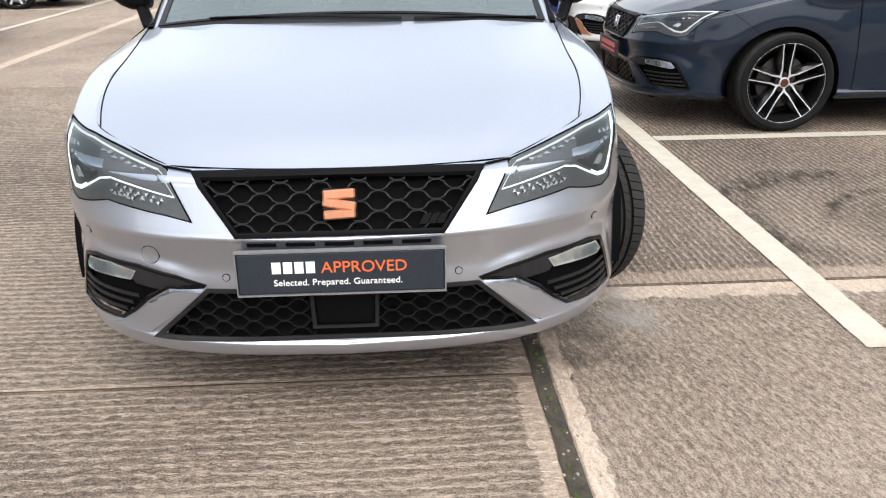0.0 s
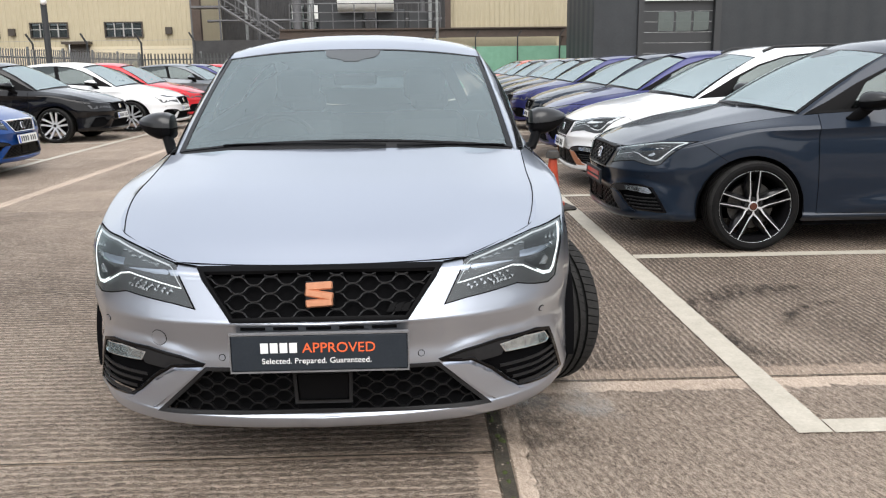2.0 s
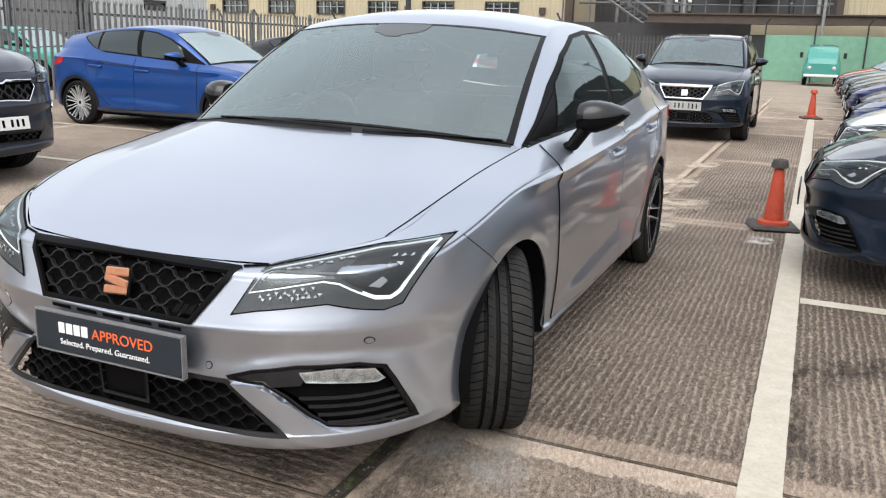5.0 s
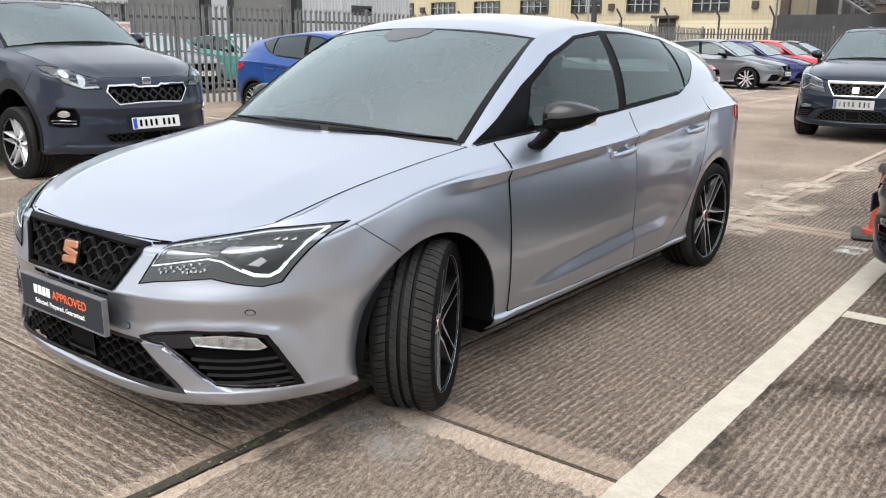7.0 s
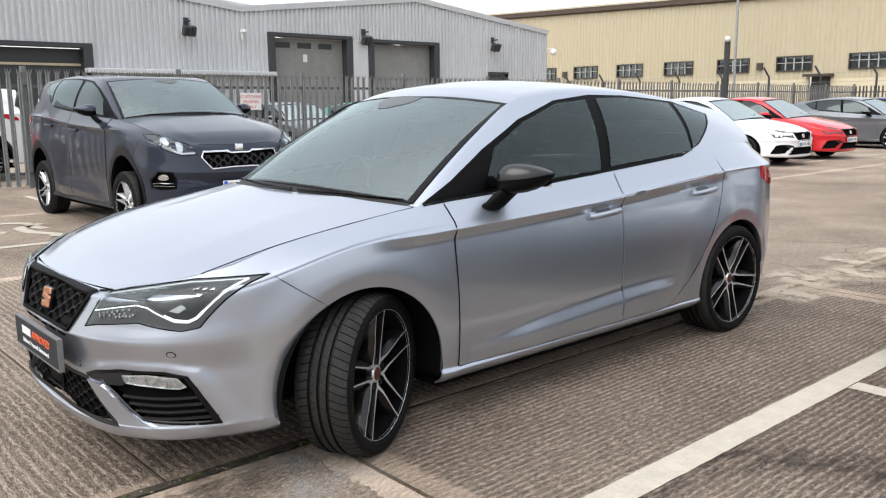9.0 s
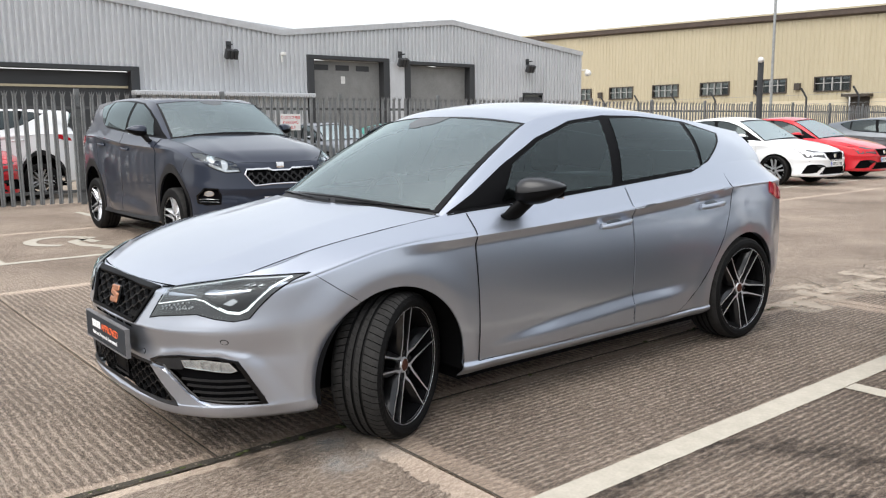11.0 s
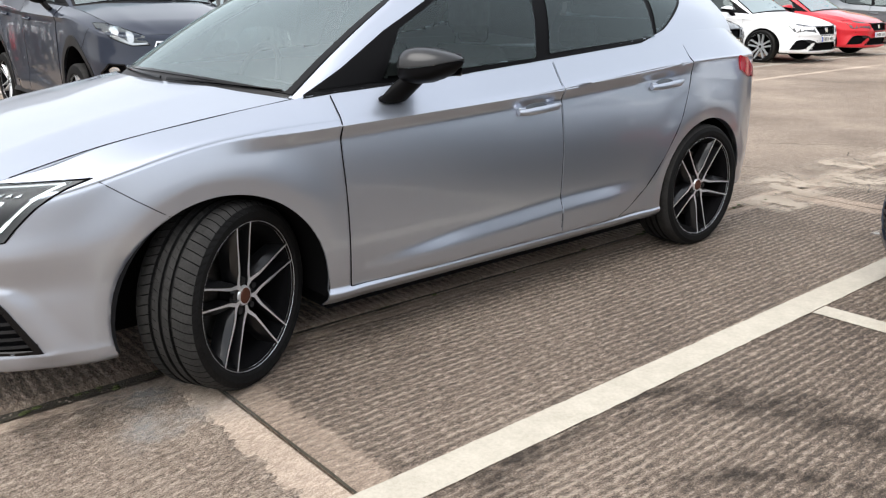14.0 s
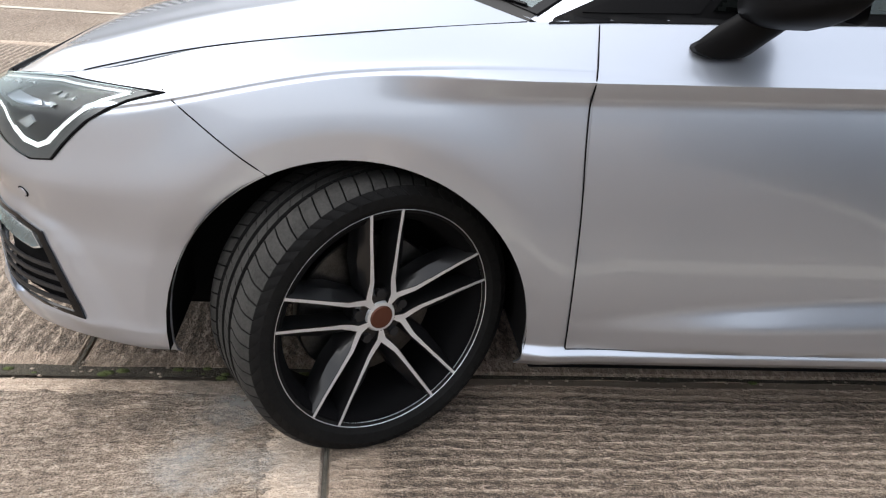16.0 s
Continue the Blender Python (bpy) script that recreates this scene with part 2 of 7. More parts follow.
def tube(bm, points, radius, sides=6):
    """A round bar along points."""
    pts = [Vector(p) for p in points]
    rings = []
    for i, p in enumerate(pts):
        d = (pts[min(i + 1, len(pts) - 1)] - pts[max(i - 1, 0)]).normalized()
        a = d.orthogonal().normalized() if i == 0 else (a - d * a.dot(d)).normalized()
        b = d.cross(a)
        rings.append([p + radius * (math.cos(2 * math.pi * k / sides) * a + math.sin(2 * math.pi * k / sides) * b) for k in range(sides)])
    grid(rings, bm, True)
    bm.verts.ensure_lookup_table()
    n = len(bm.verts)
    for base in (n - sides * len(pts), n - sides):
        bm.faces.new([bm.verts[base + k] for k in range(sides)])
    return bm


def lathe(profile, sides=40, bm=None, a0=0.0, a1=2 * math.pi):
    """A profile of (radius, height) turned round the x axis: height runs along x."""
    full = abs(a1 - a0 - 2 * math.pi) < 1e-6
    n = sides if full else sides + 1
    rows = [[(h, r * math.cos(a0 + (a1 - a0) * k / sides), r * math.sin(a0 + (a1 - a0) * k / sides)) for k in range(n)] for r, h in profile]
    return grid(rows, bm, full)


def clip_cell(poly, x0, x1, y0, y1):
    for ax, lim, sign in ((0, x0, 1), (0, x1, -1), (1, y0, 1), (1, y1, -1)):
        out = []
        for p, q in zip(poly, poly[1:] + poly[:1]):
            dp, dq = sign * (p[ax] - lim), sign * (q[ax] - lim)
            if dp >= 0:
                out.append(p)
            if (dp > 0 > dq) or (dp < 0 < dq):
                f = dp / (dp - dq)
                out.append((p[0] + f * (q[0] - p[0]), p[1] + f * (q[1] - p[1])))
        poly = out
        if len(poly) < 3:
            return []
    return poly


class Skin:
    """The car's outer surface, onto which panels, lamps and glass are laid."""

    def __init__(self, bms):
        from mathutils.bvhtree import BVHTree
        self.trees = [BVHTree.FromBMesh(b) for b in bms]

    def hit(self, axis, a, b):
        if axis == "front":
            o, d = Vector((a, -2, b)), Vector((0, 1, 0))
        elif axis == "side":
            x = FLANK.skin(a, b)
            if x is not None:
                e = 0.003
                dy = [FLANK.skin(a + k * e, b) for k in (-1, 1)]
                dz = [FLANK.skin(a, b + k * e) for k in (-1, 1)]
                dy, dz = [((q[1] if q[1] is not None else x) - (q[0] if q[0] is not None else x)) / (2 * e) for q in (dy, dz)]
                return Vector((x, a, b)), Vector((1, -dy, -dz)).normalized()
            o, d = Vector((3, a, b)), Vector((-1, 0, 0))
        else:
            o, d = Vector((a, b, 4)), Vector((0, 0, -1))
        best = None
        for t in self.trees:
            p, n, _, dist = t.ray_cast(o, d)
            if p is not None and (best is None or dist < best[2]):
                best = (p, n if n.dot(d) < 0 else -n, dist)
        if best is None:
            for t in self.trees:
                p, n, _, dist = t.find_nearest(o + d * (2.05 if axis != "side" else 2.1))
                if best is None or dist < best[2]:
                    best = (p, n if n.dot(d) < 0 else -n, dist)
        return best[0], best[1]

    def drape(self, poly, axis, lift, depth=0.006, cell=0.03, bm=None, crease=None):
        """A panel in the outline poly on the skin, lift above it, with an edge of that depth."""
        bm = bm or bmesh.new()
        slope = (lambda a: float(np.interp(a, crease[0], crease[1]))) if crease else (lambda a: 0.0)
        if crease:
            # rows follow a crease, so that its edge stays clean
            fine = []
            for p, q in zip(poly, poly[1:] + poly[:1]):
                k = max(1, math.ceil(abs(q[0] - p[0]) / 0.05))
                fine += [(p[0] + (q[0] - p[0]) * i / k, p[1] + (q[1] - p[1]) * i / k) for i in range(k)]
            poly = [(a, b - slope(a)) for a, b in fine]
        xs, ys = [p[0] for p in poly], [p[1] for p in poly]
        seen = {}

        def vert(p):
            k = (round(p[0], 5), round(p[1], 5))
            if k not in seen:
                q, n = self.hit(axis, k[0], k[1] + slope(k[0]))
                seen[k] = bm.verts.new(q + n * lift), n
            return seen[k][0]

        faces = []
        nx, ny = max(1, round((max(xs) - min(xs)) / cell)), max(1, round((max(ys) - min(ys)) / cell))
        gx, gy = np.linspace(min(xs), max(xs), nx + 1), np.linspace(min(ys), max(ys), ny + 1)
        if crease:
            gy = np.arange(math.floor(min(ys) / cell), math.ceil(max(ys) / cell) + 1) * cell
            ny = len(gy) - 1
        for i in range(nx):
            for j in range(ny):
                c = clip_cell(list(poly), gx[i], gx[i + 1], gy[j], gy[j + 1])
                vs = []
                for p in c:
                    v = vert(p)
                    if v not in vs:
                        vs.append(v)
                if len(vs) > 2 and not bm.faces.get(vs):
                    try:
                        faces.append(bm.faces.new(vs))
                    except ValueError:
                        pass
        if depth:
            normals = {v: n for v, n in seen.values()}
            rim = [e for e in {e for f in faces for e in f.edges} if len(e.link_faces) == 1]
            low = {}
            for e in rim:
                for v in e.verts:
                    if v not in low:
                        low[v] = bm.verts.new(v.co - normals[v] * depth)
            for e in rim:
                a, b = e.verts
                bm.faces.new((a, b, low[b], low[a]))
        return bm

    def strip(self, line, axis, width, lift, height=0.002, bm=None, step=0.03):
        """A raised or dark strip that follows a line on the skin."""
        bm = bm or bmesh.new()
        pts = []
        for p, q in zip(line, line[1:]):
            n = max(1, math.ceil(math.dist(p, q) / step))
            pts += [(p[0] + (q[0] - p[0]) * k / n, p[1] + (q[1] - p[1]) * k / n) for k in range(n)]
        pts.append(line[-1])
        on = [self.hit(axis, *p) for p in pts]
        rows = []
        for i, (p, n) in enumerate(on):
            d = on[min(i + 1, len(on) - 1)][0] - on[max(i - 1, 0)][0]
            s = d.cross(n).normalized() * width / 2
            rows.append([p - s - n * 0.003, p - s + n * lift, p + s + n * lift, p + s - n * 0.003])
        return grid(rows, bm)


def flip(poly):
    return [(-x, z) for x, z in reversed(poly)]


def offset_poly(poly, d):
    """Outline moved inwards by d (outwards if negative)."""
    n, out = len(poly), []
    area = sum(p[0] * q[1] - q[0] * p[1] for p, q in zip(poly, poly[1:] + poly[:1]))
    s = 1 if area > 0 else -1
    for i in range(n):
        a, p, b = Vector(poly[i - 1]), Vector(poly[i]), Vector(poly[(i + 1) % n])
        u, v = (p - a).normalized(), (b - p).normalized()
        nu, nv = Vector((-u.y, u.x)) * s, Vector((-v.y, v.x)) * s
        m = (nu + nv).normalized()
        out.append(tuple(p + m * d / max(0.35, m.dot(nu))))
    return out


# ---- the hatchback: x across (left of the car positive), y back from the nose, z up ----
OUTLINE = [(0, 0), (0.30, 0.012), (0.506, 0.057), (0.69, 0.173), (0.807, 0.353), (0.865, 0.58), (0.895, 0.90), (0.905, 1.35), (0.908, 2.1), (0.906, 2.8),
           (0.902, 3.2), (0.90, 3.6), (0.872, 3.95), (0.78, 4.17), (0.5, 4.28), (0, 4.31)]
SHOULDER = [(0, 0.092, 0.712), (0.30, 0.104, 0.714), (0.45, 0.13, 0.722), (0.60, 0.255, 0.757), (0.70, 0.37, 0.787), (0.738, 0.6, 0.85), (0.748, 0.90, 0.899),
            (0.785, 1.36, 0.957), (0.842, 2.1, 0.998), (0.842, 2.8, 1.062), (0.832, 3.2, 1.095), (0.80, 3.6, 1.115), (0.74, 3.93, 1.105), (0.66, 4.1, 1.06), (0.42, 4.17, 1.03), (0, 4.2, 1.02)]
# inset from the outline and height, at the nose, the front corner, the front axle, the doors, the rear axle and the tail
LEVELS = [
    ((0.062, 0.038, 0.04, 0.05, 0.05, 0.08), (0.180, 0.205, 0.205, 0.208, 0.225, 0.30)),
    ((0.030, 0.012, 0.012, 0.022, 0.02, 0.03), (0.198, 0.222, 0.235, 0.235, 0.25, 0.34)),
    ((0.016, 0.004, 0.010, 0.016, 0.016, 0.02), (0.230, 0.256, 0.262, 0.256, 0.275, 0.37)),
    ((0.026, 0.008, 0.012, 0.034, 0.018, 0.01), (0.256, 0.29, 0.29, 0.268, 0.30, 0.40)),
    ((0.018, 0.012, 0.010, 0.006, 0.004, 0.0), (0.40, 0.41, 0.38, 0.318, 0.38, 0.47)),
    ((0.021, 0.015, 0.004, 0.005, 0.000, 0.0), (0.46, 0.47, 0.46, 0.395, 0.46, 0.55)),
    ((0.0055, 0.004, 0.000, 0.001, -0.003, 0.0), (0.532, 0.540, 0.575, 0.57, 0.59, 0.63)),
    ((0.000, 0.0015, -0.001, 0.000, -0.004, 0.0), (0.545, 0.565, 0.61, 0.61, 0.63, 0.67)),
    ((0.0065, 0.0035, -0.002, 0.002, -0.004, 0.008), (0.556, 0.590, 0.645, 0.66, 0.69, 0.72)),
    ((0.026, 0.010, 0.004, 0.006, -0.004, 0.03), (0.600, 0.635, 0.73, 0.78, 0.84, 0.84)),
    ((0.055, 0.018, 0.016, 0.004, 0.002, 0.04), (0.66, 0.70, 0.825, 0.868, 0.958, 0.92)),
    ((0.060, 0.023, 0.021, -0.001, -0.002, 0.045), (0.67, 0.72, 0.842, 0.882, 0.976, 0.94)),
    ((0.068, 0.034, 0.038, 0.018, 0.020, 0.05), (0.685, 0.74, 0.862, 0.900, 0.995, 0.96)),
]
RAIL = [(0.752, 1.262, 0.942), (0.722, 1.45, 1.075), (0.686, 1.68, 1.22), (0.650, 1.93, 1.355), (0.630, 2.2, 1.402), (0.622, 2.6, 1.415), (0.612, 3.0, 1.397), (0.595, 3.4, 1.357), (0.575, 3.75, 1.312), (0.56, 3.98, 1.282)]
BELT = [(0.764, 1.272, 0.935), (0.786, 1.40, 0.950), (0.806, 1.65, 0.966), (0.826, 1.93, 0.980), (0.841, 2.25, 1.006), (0.843, 2.65, 1.043), (0.835, 3.05, 1.078), (0.813, 3.4, 1.100), (0.773, 3.78, 1.105), (0.713, 4.03, 1.075)]
ARCHES = ((0.905, 0.302, 0.377), (3.592, 0.315, 0.362))
AXLES, HUB, RADIUS = (0.935, 3.592), 0.318, 0.322
FOG_POCKET = [(0.362, 0.416), (0.441, 0.443), (0.553, 0.462), (0.69, 0.464), (0.742, 0.446), (0.760, 0.405), (0.782, 0.338), (0.803, 0.270), (0.70, 0.276), (0.625, 0.284), (0.585, 0.314), (0.53, 0.364), (0.47, 0.403), (0.372, 0.406)]


def ease(u):
    u = np.clip(u, 0.0, 1.0)
    return u * u * (3 - 2 * u)


def flare(y, z):
    """The wheel arches swell to a soft edge a hand's width round the opening."""
    out = np.zeros(np.broadcast(y, z).shape)
    for cy, cz, rad in ARCHES:
        d = np.hypot(np.asarray(y) - cy, np.asarray(z) - cz) - rad
        out = np.maximum(out, np.where(d < 0.052, 0.0075 * (0.1 + 0.9 * np.clip(d, 0, 1) / 0.052), 0.0075 * (1 - ease((d - 0.052) / 0.14))))
    return out


class Flank:
    """The door side below the shoulder crease: undercut band, soft belly, rising ledge, sill."""

    Y, Z = np.arange(0.80, 3.701, 0.01), np.arange(0.19, 1.021, 0.002)

    def __init__(self):
        base = np.array(OUTLINE)
        t = np.concatenate([[0], np.cumsum(np.linalg.norm(np.diff(base, axis=0), axis=1))])
        p = hermite_at(t / t[-1], base, np.linspace(0.15, 0.75, 900))
        self.width = np.interp(self.Y, p[:, 1], p[:, 0])
        self.table = np.zeros((len(self.Y), len(self.Z)))
        kernel = np.exp(-0.5 * (np.arange(-4, 5) / 1.5) ** 2)
        kernel /= kernel.sum()
        belly = lambda z: 0.003 + np.where(np.asarray(z) > 0.62, 0.34, 0.20) * (z - 0.62) ** 2
        for i, y in enumerate(self.Y):
            zc = self.crease(y)
            grow = float(ease((y - 1.36) / 0.5) * ease((3.12 - y) / 0.35))
            lb = float(np.interp(y, [1.385, 1.6, 2.0, 2.5, 3.0], [0.318, 0.326, 0.342, 0.372, 0.385]))
            lt = float(np.interp(y, [1.385, 1.6, 1.95, 2.5, 3.0], [0.330, 0.362, 0.397, 0.43, 0.432]))
            mids = np.linspace(lt + 0.004, zc - 0.041, 30)
            low = float(belly(lb)) - 0.0245 * grow
            zs = [0.19, 0.205, 0.216, 0.236, 0.253, 0.263, 0.272, lb] + list(mids) + [zc, zc + 0.05]
            xs = [0.08, 0.060, 0.044, 0.019, 0.013, 0.022, low + 0.006, low] + list(belly(mids)) + [-0.001, 0.004]
            row = np.interp(self.Z, zs, xs)
            self.table[i] = np.convolve(np.pad(row, 4, "edge"), kernel, "valid")

    @staticmethod
    def crease(y):
        return float(np.interp(y, [0.9, 1.125, 1.36, 1.64, 1.95, 2.45, 3.0, 3.4, 3.6], [0.842, 0.848, 0.857, 0.867, 0.878, 0.898, 0.930, 0.957, 0.970]))

    def weight(self, y):
        return float(ease((y - 0.88) / 0.37) * ease((3.52 - y) / 0.4))

    def x(self, y, z):
        u, v = (y - self.Y[0]) / 0.01, (z - self.Z[0]) / 0.002
        i, j = min(max(int(u), 0), len(self.Y) - 2), min(max(int(v), 0), len(self.Z) - 2)
        f, g = u - i, v - j
        T = self.table
        ins = (T[i, j] * (1 - f) + T[i + 1, j] * f) * (1 - g) + (T[i, j + 1] * (1 - f) + T[i + 1, j + 1] * f) * g
        return float(np.interp(y, self.Y, self.width)) - ins

    def skin(self, y, z):
        """The finished surface where this shape rules alone, else nothing."""
        zc = self.crease(y)
        if not 1.255 < y < 3.115 or z > zc + 0.0018 or z < 0.205:
            return None
        return self.x(y, min(z, zc - 0.0004)) + float(flare(y, z))




FLANK = Flank()


def lower_body(n, m):
    """Bumpers, wings, doors and tail as one skin up to the shoulder, with the arches cut out."""
    base = np.array(OUTLINE)
    t = np.concatenate([[0], np.cumsum(np.linalg.norm(np.diff(base, axis=0), axis=1))])
    t /= t[-1]
    nf = int(n * 0.42)
    q = np.concatenate([np.linspace(0, 0.20, nf)[:-1], np.linspace(0.20, 1, n - nf + 1)])
    p = hermite_at(t, base, q)
    d = np.gradient(p, axis=0)
    nrm = np.stack([d[:, 1], -d[:, 0]], 1)
    nrm /= np.linalg.norm(nrm, axis=1)[:, None]
    nrm[0], nrm[-1] = (0, -1), (0, 1)
    ks = t[[0, 4, 6, 8, 11, 15]]
    rows = []
    for ins, zz in LEVELS:
        ii, z = hermite_at(ks, np.array(ins), q), hermite_at(ks, np.array(zz), q)
        rows.append(np.column_stack([p - nrm * ii[:, None], z]))
    rows.append(hermite_at(t, SHOULDER, q))
    rows = np.array(rows)
    lev = np.linspace(0, 1, m) ** 1.0 * (len(rows) - 1)
    out = np.stack([hermite_at(range(len(rows)), rows[:, j, :], lev) for j in range(n)], 1)
    out[:, 0, 0] = out[:, -1, 0] = 0
    top = round((m - 1) * 11 / 13)
    for j in range(n):
        w = FLANK.weight(out[top, j, 1])
        if w > 0 and out[top, j, 0] > 0.7:
            dz = FLANK.crease(out[top, j, 1]) - out[top, j, 2]
            for i in range(m):
                if i <= top:
                    out[i, j, 2] += w * dz * (i / top) ** 3
                    out[i, j, 0] += w * (FLANK.x(out[i, j, 1], min(out[i, j, 2], FLANK.crease(out[i, j, 1]))) - out[i, j, 0])
    side = (out[..., 0] > 0.7) & (out[..., 1] > 0.3)
    out[..., 0] += np.where(side, flare(out[..., 1], out[..., 2]), 0.0)
    # a rounded brow over and beside the fog lamp pocket
    px, pz, near = out[..., 0], out[..., 2], np.full(out.shape[:2], 9.0)
    inside = np.zeros(out.shape[:2], bool)
    for (ax, az), (bx, bz) in zip(FOG_POCKET, FOG_POCKET[1:] + FOG_POCKET[:1]):
        u = np.clip(((px - ax) * (bx - ax) + (pz - az) * (bz - az)) / ((bx - ax) ** 2 + (bz - az) ** 2), 0, 1)
        if not (az < 0.30 and bz < 0.30):
            near = np.minimum(near, np.hypot(px - ax - u * (bx - ax), pz - az - u * (bz - az)))
        inside ^= ((az > pz) != (bz > pz)) & (px < (bx - ax) * (pz - az) / (bz - az + 1e-12) + ax)
    brow = 0.010 * np.where(inside, 1.0, 1 - ease((near - 0.006) / 0.034)) * ((out[..., 1] < 0.6) & (px > 0.30)) * ease((px - 0.36) / 0.10)
    keep = (pz > 0.40) | inside | (px > 0.66)
    out[..., 1] -= 0.85 * brow * keep
    out[..., 0] += 0.45 * brow * keep
    edge = out[top]
    lower_body.crease = ([v[1] for v in edge], [v[2] for v in edge])
    bm = bmesh.new()
    for s in (1, -1):
        grid([[(s * v[0], v[1], v[2]) for v in r] for r in out], bm)
    bmesh.ops.remove_doubles(bm, verts=bm.verts, dist=0.0006)
    for cy, cz, rad in ARCHES:
        inside = lambda v: math.hypot(v.y - cy, v.z - cz) < rad
        gone = [f for f in bm.faces if inside(f.calc_center_median()) and abs(f.calc_center_median().x) > 0.55]
        edge = {v for f in gone for v in f.verts if any(g not in gone for g in v.link_faces)} if len(gone) < 4000 else set()
        bmesh.ops.delete(bm, geom=gone, context="FACES")
        rim = []
        for v in bm.verts:
            if v.is_valid and abs(v.co.x) > 0.55 and any(len(e.link_faces) == 1 for e in v.link_edges) and math.hypot(v.co.y - cy, v.co.z - cz) < rad + 0.05 and v.co.z > 0.21:
                a = math.atan2(v.co.z - cz, v.co.y - cy)
                v.co.y, v.co.z = cy + rad * math.cos(a), max(v.co.z if v.co.z < 0.24 else 0, cz + rad * math.sin(a))
                rim.append(v)
        es = [e for e in bm.edges if len(e.link_faces) == 1 and e.verts[0] in set(rim) and e.verts[1] in set(rim)]
        low = {v: bm.verts.new((v.co.x - math.copysign(0.007, v.co.x), v.co.y, v.co.z)) for v in {v for e in es for v in e.verts}}
        for e in es:
            bm.faces.new((e.verts[0], e.verts[1], low[e.verts[1]], low[e.verts[0]]))
    return bm


def upper_body(n, m):
    """Pillars, roof and tailgate."""
    t = np.concatenate([[0], np.cumsum(np.linalg.norm(np.diff(np.array(RAIL), axis=0), axis=1))])
    rail = hermite_at(t / t[-1], RAIL, np.linspace(0, 1, n))
    belt = hermite_at(t / t[-1], BELT, np.linspace(0, 1, n))
    bm = bmesh.new()
    for s in (1, -1):
        rows = []
        for f in np.linspace(0, 1, m):
            r = belt * (1 - f) + rail * f
            bow = 0.030 * math.sin(math.pi * f) * np.clip((r[:, 1] - 1.25) / 0.6, 0, 1)
            rows.append([(s * (a[0] + b), a[1], a[2]) for a, b in zip(r, bow)])
        # turn-in at the top edge, then the roof
        rows.append([(s * (a[0] - 0.012), a[1], a[2] + 0.010) for a in rail])
        grid(rows, bm)
    head = [i for i in range(n) if rail[i, 1] >= 1.925]
    rows = []
    for i in head:
        x, y, z = rail[i]
        u = (y - 1.93) / 2.05
        crown, pull = 0.043 + 0.024 * min(1, max(0, u) * 6) ** 0.8 * (1 - u) - 0.008 * u, -0.085 * max(0, 1 - u * 4) + 0.05 * max(0, u * 3 - 2)
        rows.append([((x - 0.012) * f, y + pull * (1 - f * f), z + 0.010 * min(1, 0.1 + u * 18) + crown * (1 - abs(f) ** 2.4)) for f in np.linspace(-1, 1, 25)])
    grid(rows, bm)
    # tailgate: spoiler edge, rear screen, down to the shoulder
    x, y, z = rail[-1]
    rows = []
    for g in np.linspace(0, 1, 8):
        rows.append([((x - 0.01 + (0.70 - x) * g) * f, y + 0.05 * (1 - f * f) * (1 - g) + (0.03 + 0.16 * (1 - f * f)) * g, (z + 0.01 + 0.03 * (1 - f * f)) * (1 - g) + (1.075 - 0.055 * (1 - f * f)) * g) for f in np.linspace(-1, 1, 17)])
    grid(rows, bm)
    # screen frame: A pillars and header behind the glass edge
    rows = []
    for g in np.linspace(0, 1, 14):
        rows.append([screen_point(f, g, 0.0) for f in np.linspace(0.945, 1, 4)])
    grid(rows, bm)
    grid([[(-x, y, z) for x, y, z in r] for r in rows], bm)
    bmesh.ops.remove_doubles(bm, verts=bm.verts, dist=0.0015)
    return bm


def screen_point(f, g, lift):
    """A point of the windscreen: f across, g from the scuttle up."""
    e = 1 - f * f
    t = np.concatenate([[0], np.cumsum(np.linalg.norm(np.diff(np.array(RAIL[:4]), axis=0), axis=1))])
    side = hermite_at(t / t[-1], RAIL[:4], [g])[0]
    y = side[1] + e * (-0.235 * (1 - g) - 0.085 * g)
    z = side[2] + e * (0.058 * (1 - g) + 0.043 * g) + 0.012 * math.sin(math.pi * g) * e + lift
    return (side[0] * f, y - lift * 0.6, z)


def bonnet_rows(n, m):
    side = [(0.45, 0.13, 0.722), (0.60, 0.255, 0.757), (0.70, 0.37, 0.787), (0.738, 0.6, 0.85), (0.748, 0.9, 0.899), (0.776, 1.245, 0.943)]
    mid = [(0, 0.092, 0.714), (0, 0.20, 0.775), (0, 0.32, 0.82), (0, 0.56, 0.888), (0, 0.8, 0.940), (0, 1.0, 0.985)]
    t = [0, 0.14, 0.26, 0.48, 0.72, 1]
    q = np.linspace(0, 1, n)
    s, c = hermite_at(t, side, q), hermite_at(t, mid, q)
    rows = []
    for a, b, g in zip(s, c, q):
        r = []
        for f in np.linspace(-1, 1, m):
            h = abs(f)
            ridge = 0.007 * math.exp(-(((h - 0.72 + 0.1 * g) / 0.10) ** 2)) * min(1, g * 5) * (1 - g * 0.4)
            r.append((a[0] * f, b[1] + (a[1] - b[1]) * h**2.2, b[2] + (a[2] - b[2]) * h**2.6 + ridge * (1 - h**8)))
        rows.append(r)
    return rows


